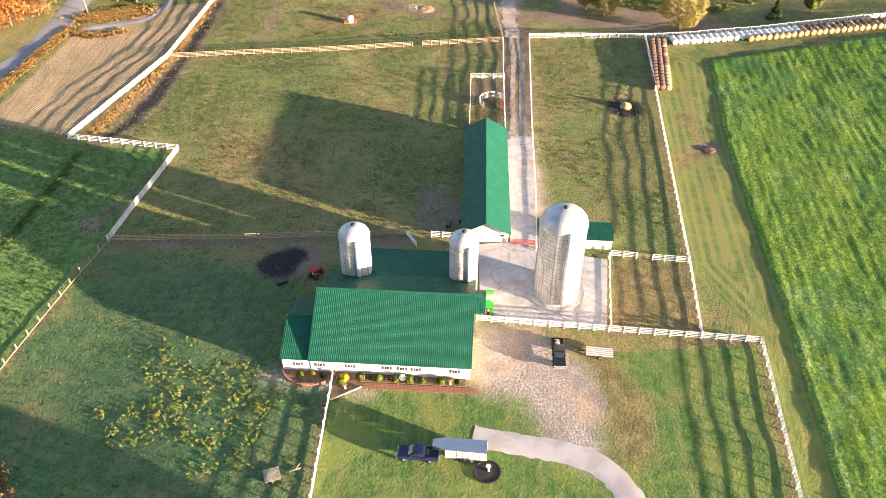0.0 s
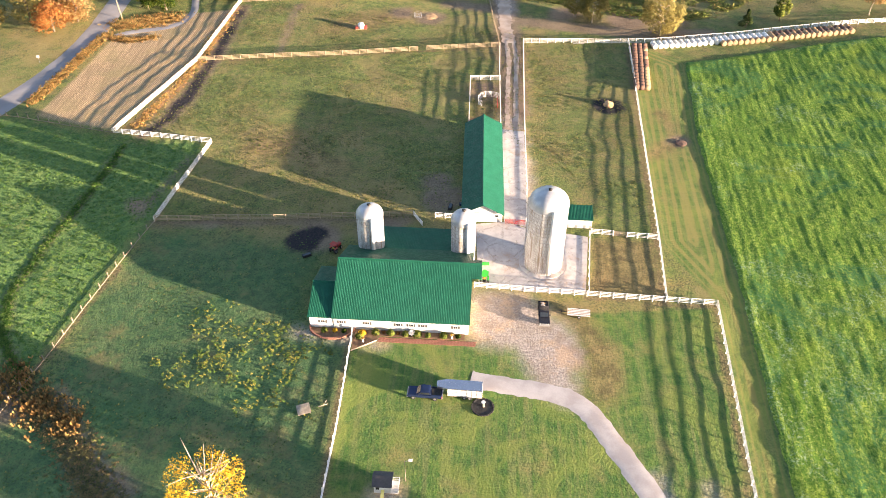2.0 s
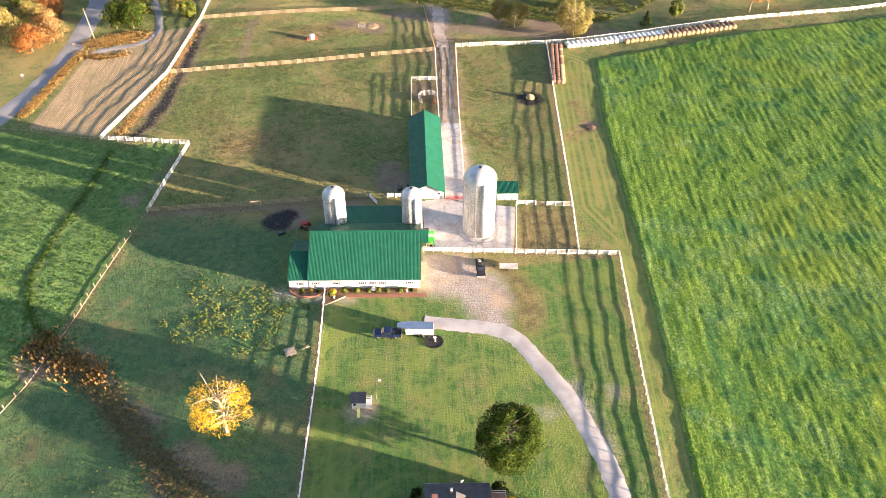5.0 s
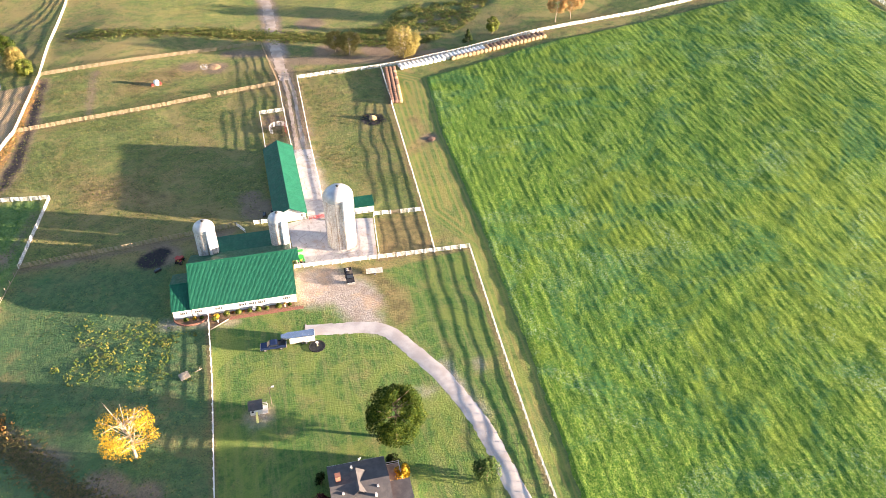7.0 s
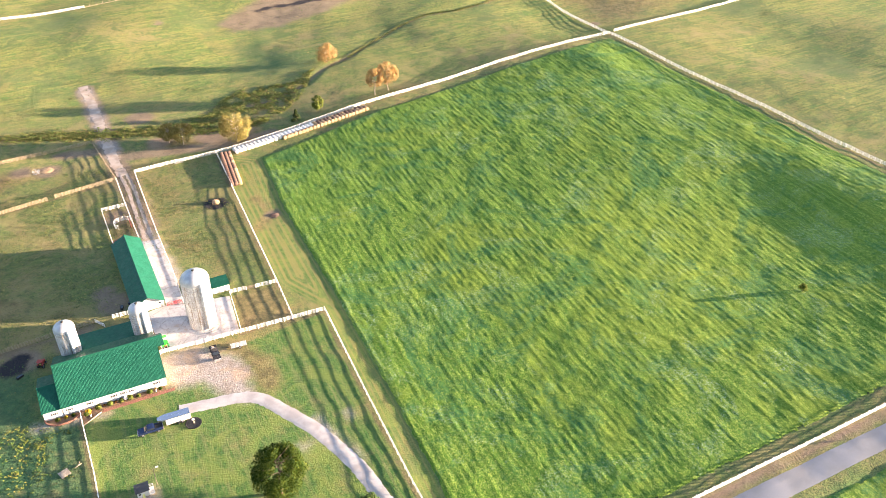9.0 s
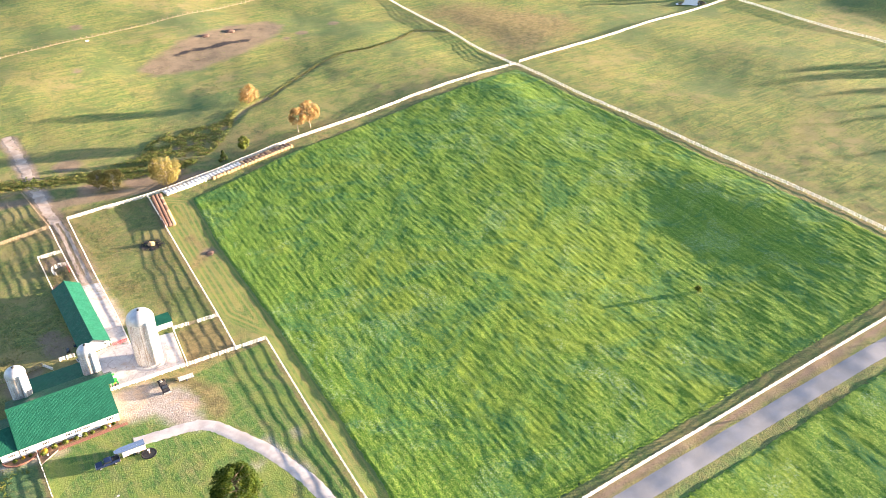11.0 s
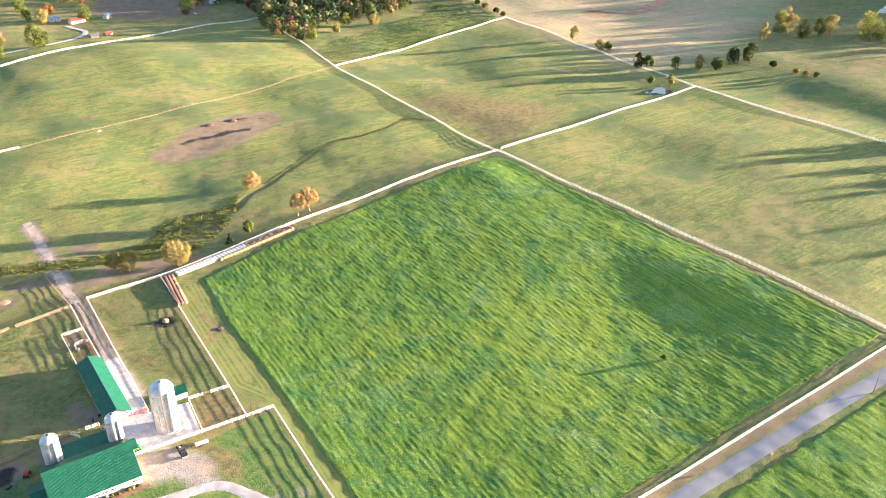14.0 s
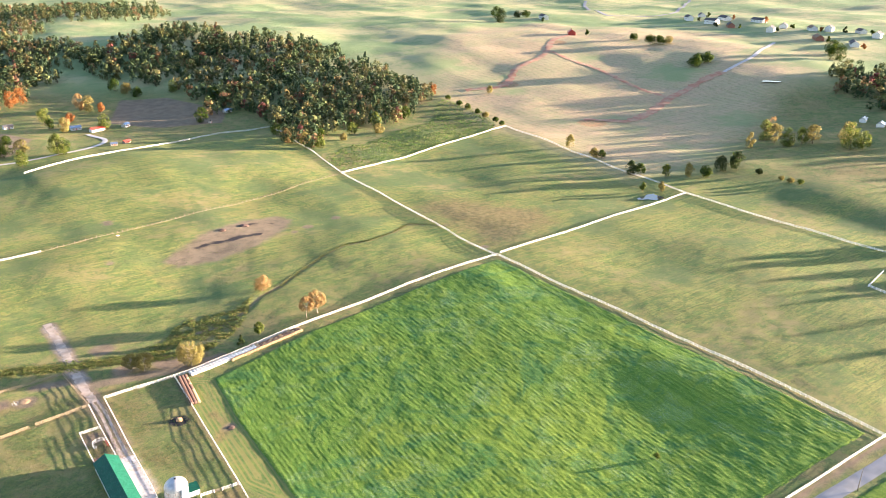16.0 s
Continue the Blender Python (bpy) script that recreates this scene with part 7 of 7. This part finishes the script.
def gate(x, y, rz, wide, material, label):
    g_ = thing("farm_gate", pose(x, y, Z(x, y), 0, 0, rz), label, "gate")
    for z in (0.25, 0.5, 0.75, 1.0, 1.25):
        part("bar", boxes((0, wide, -.03, .03, z - .04, z + .04)), material, g_)
    for px in (0.03, wide / 2, wide - .03):
        part("stile", boxes((px - .04, px + .04, -.04, .04, 0.1, 1.32)), material, g_)
    bm = bmesh.new()
    limb(bm, (0.05, 0.05, 0.25), (wide - .05, 0.05, 1.25), 0.03, 0.03, 5)
    part("brace", bm, material, g_)


gate(-26.4, 17.5, -60, 4.2, FENCE_WHITE, "white farm gate standing open")
gate(-7.0, 15.2, -3, 4.2, RED_PAINT, "rusty red tube gate beside the shed")
gate(15.2, 100.4, 2, 3.0, STEEL, "grey steel gate in the paddock fence")
gate(15.3, 11.9, -6, 2.6, OLD_WOOD, "dark wooden gate in the paddock fence")


def trough(x, y, rz, material, label):
    t = thing("water_trough", pose(x, y, Z(x, y), 0, 0, rz), label, "trough")
    part("tub", bevelled(boxes((-0.9, 0.9, -0.4, 0.4, 0, 0.6)), 0.08, 2), material, t)
    part("water", boxes((-0.8, 0.8, -0.3, 0.3, 0.602, 0.608)), WATER, t)


trough(-18.6, 20.5, 80, DARK, "black stock tank near the shed")
trough(-17.2, 14.0, 100, STEEL, "galvanised trough by the fence")
trough(-15.8, 21.5, 0, BLUE_CAR, "dark blue barrel tub near the shed")
trough(58.7, 288, 10, WRAP, "pale concrete trough beside the hill fence")
trough(-47.0, 3.5, 30, DARK, "dark metal feeder in the trodden yard")


def pond(name, x, y, rx, ry, label):
    bm = bmesh.new()
    vs = []
    for i in range(26):
        a = 2 * math.pi * i / 26
        k = 1 + 0.22 * math.sin(3 * a + x) + 0.12 * math.sin(5 * a)
        vs.append(bm.verts.new((x + rx * k * math.cos(a), y + ry * k * math.sin(a), 0)))
    bm.faces.new(vs)
    z = sum(Z(v.co.x, v.co.y) for v in vs) / len(vs) + 0.25
    for v in vs:
        v.co.z = z
    ob = part(name, bm, WATER, None)
    tagged(ob, label, "pond", kind="structure")


pond("water_pond", 408, 147, 11, 7, "small muddy pond beside the fence corner")
pond("water_far_pond", 842, 333, 13, 9, "small pale pond in the far fields")
for line, w in ((CREEK_N[6:11], 1.0), (CREEK_W[3:6], 0.9)):
    strip("water_stream", line, w, -0.62, WATER, "narrow dark stream between weedy banks", "stream", 2)


# ---- buildings beyond ----
def cottage(x, y, rz, w, d, e, roofmat, wallmat, label, kind="house", chimney=False):
    h = thing("cottage", pose(x, y, Z(x, y) - 0.4, 0, 0, rz), label, kind, "distant buildings")
    r = e + d * 0.32
    bm = bmesh.new()
    prism(bm, [(-d / 2, 0), (d / 2, 0), (d / 2, e), (0, r - .1), (-d / 2, e)], 'x', -w / 2, w / 2)
    part("wall", bm, wallmat, h)
    for s in (-1, 1):
        bm = bmesh.new()
        prism(bm, [(s * (d / 2 + .4), e - .25), (0, r), (0, r + .15), (s * (d / 2 + .4), e - .1)], 'x', -w / 2 - .4, w / 2 + .4)
        part("roof", bm, roofmat, h)
    for k in range(max(2, int(w / 3))):
        xx = -w / 2 + w * (k + 0.5) / max(2, int(w / 3))
        for s in (-1, 1):
            part("window", boxes((xx - .5, xx + .5, s * (d / 2 + .02) - .02, s * (d / 2 + .02) + .02, e * .45, e * .45 + 1.2)), GLASS, h)
    part("door", boxes((-.5, .5, -d / 2 - .06, -d / 2 - .01, 0.4, 2.4)), RED_PAINT, h)
    if chimney:
        part("chimney", boxes((w * .25, w * .25 + .8, -.4, .4, r - 1, r + 1.2)), BRICK, h)
    return h


rv = random.Random(12)
for k, (x, y, w, mat, wall) in enumerate(((1190, 732, 22, SHINGLE, WHITE), (1252, 751, 22, SHINGLE, WHITE), (1216, 675, 30, SHINGLE, WHITE), (1169, 667, 24, SHINGLE, WHITE), (1160, 622, 24, SHINGLE, BRICK), (1221, 610, 24, SHINGLE, WHITE), (1152, 541, 24, SHINGLE, WHITE), (1203, 551, 24, SHINGLE, WHITE), (1204, 501, 20, BROWN_SHINGLE, WHITE),
                                          (1218, 480, 18, SHINGLE, WHITE), (1120, 441, 26, BROWN_SHINGLE, BRICK), (1121, 386, 34, SHINGLE, WHITE), (1209, 398, 24, SHINGLE, WHITE), (1240, 440, 20, SHINGLE, WHITE), (1290, 380, 22, SHINGLE, WHITE), (997, 908, 24, SHINGLE, WHITE), (858, 694, 13, RED_PAINT, RED_PAINT))):
    cottage(x, y, rv.uniform(-40, 40) + 55, w, 11, 4.8 if k % 3 else 6.4, mat, wall, "white house with a dark roof in the far village" if wall == WHITE else "brick house with a dark roof in the far village", chimney=k % 2 == 0)
    tree("village_tree", "green tree among the village houses", x + rv.uniform(-18, 18), y - rv.uniform(12, 22), rv.uniform(6, 10), rv.uniform(3, 5), 0.6, (CEDAR, OAK, RUST)[k % 3], n=160, size=1.1, lobes=8, seed=140 + k, group="village trees")
for x, y, rz, w, d, e, rm, wm, lb in ((133, 635, 20, 15, 5.5, 3.0, RED_PAINT, WHITE, "white mobile home with a red roof"), (116, 651, 5, 10, 6, 3.0, SILVER, WHITE, "small white house with a metal roof"), (162, 637, 40, 8, 5, 3.0, SILVER, CONCRETE, "grey shed with a metal roof"),
                                      (127, 551, 0, 6, 4, 2.4, SILVER, OLD_WOOD, "weathered shed by the wood"), (274, 640, 15, 9, 5, 2.8, SILVER, WHITE, "pale shed at the wood's edge"), (140, 556, 30, 7, 4, 2.2, RED_PAINT, OLD_WOOD, "small red-roofed shed beside the track"), (60, 690, 10, 9, 6, 3, SHINGLE, WHITE, "pale house among trees"), (240, 604, 60, 5, 3, 2, BLUE_CAR, CONCRETE, "small dark shed in the clearing")):
    cottage(x, y, rz, w, d, e, rm, wm, lb, "shed")
cottage(745, 150, 20, 12, 7, 3, SILVER, WHITE, "white farm building by the far trees", "shed")
cottage(760, 175, 20, 14, 6, 3, SILVER, WHITE, "long white farm shed by the far trees", "shed")
for k, (x, y, h, w, m) in enumerate(((75, 531, 20, 9, SHRUB), (80, 536, 15, 7, OAK), (42, 508, 15, 6, SHRUB), (40, 566, 18, 8, OAK), (50, 556, 15, 7, AUTUMN), (30, 552, 17, 8, OAK), (141, 638, 17, 7, SHRUB), (103, 641, 16, 6, AUTUMN), (94, 660, 12, 5, OAK), (94, 689, 20, 7, SHRUB), (232, 606, 19, 7.5, OAK), (252, 755, 16, 6, SHRUB), (280, 690, 18, 7, OAK), (148, 726, 20, 6.5, AUTUMN), (140, 734, 22, 7, ORANGE), (158, 716, 12, 5, RUST), (120, 690, 11, 5, RUST), (110, 668, 10, 5, ORANGE),
                                     (196, 800, 14, 8, OAK), (205, 780, 13, 8, AUTUMN), (212, 764, 11, 7, OAK), (80, 790, 20, 8, RUST), (92, 800, 22, 8, RUST), (60, 770, 18, 8, ORANGE), (280, 432, 12, 5.5, SHRUB), (272, 446, 14, 6, AUTUMN), (264, 470, 15, 6, ORANGE), (268, 500, 14, 6, SHRUB), (336, 470, 13, 6, SHRUB), (316, 452, 7, 4, AUTUMN), (372, 484, 16, 6.5, SHRUB), (360, 458, 9, 6, AUTUMN), (420, 500, 14, 6, OAK), (300, 470, 11, 5, OAK))):
    tree("homestead_tree", {OAK: "green tree beside the homestead", SHRUB: "yellow-green tree near the woods", AUTUMN: "golden tree beside the homestead", RUST: "red tree beside the homestead", ORANGE: "orange tree near the woods"}[m], x, y, h, w, 1.0, m, n=int(500 + 24 * w * w), size=0.46, lobes=20, seed=170 + k, group="homestead trees")
strip("farm_track", [(10, 532), (28, 531), (55, 531), (89, 544), (118, 563), (128, 590), (121, 624)], 2.4, 0.35, CONCRETE, "pale looping track before the homestead", "track", 3, 3.0)
strip("far_road", [(828, 395), (900, 409), (980, 440), (1052, 469)], 2.6, 0.5, CONCRETE, "pale track climbing the far fields", "road", 3, 8.0)
strip("far_road", [(1403, 1200), (1315, 1113), (1170, 920), (1160, 890), (1226, 874), (1296, 870), (1500, 990), (1728, 1147)], 3.6, 0.5, ASPHALT, "grey road winding over the far hills", "road", 3, 8.0)
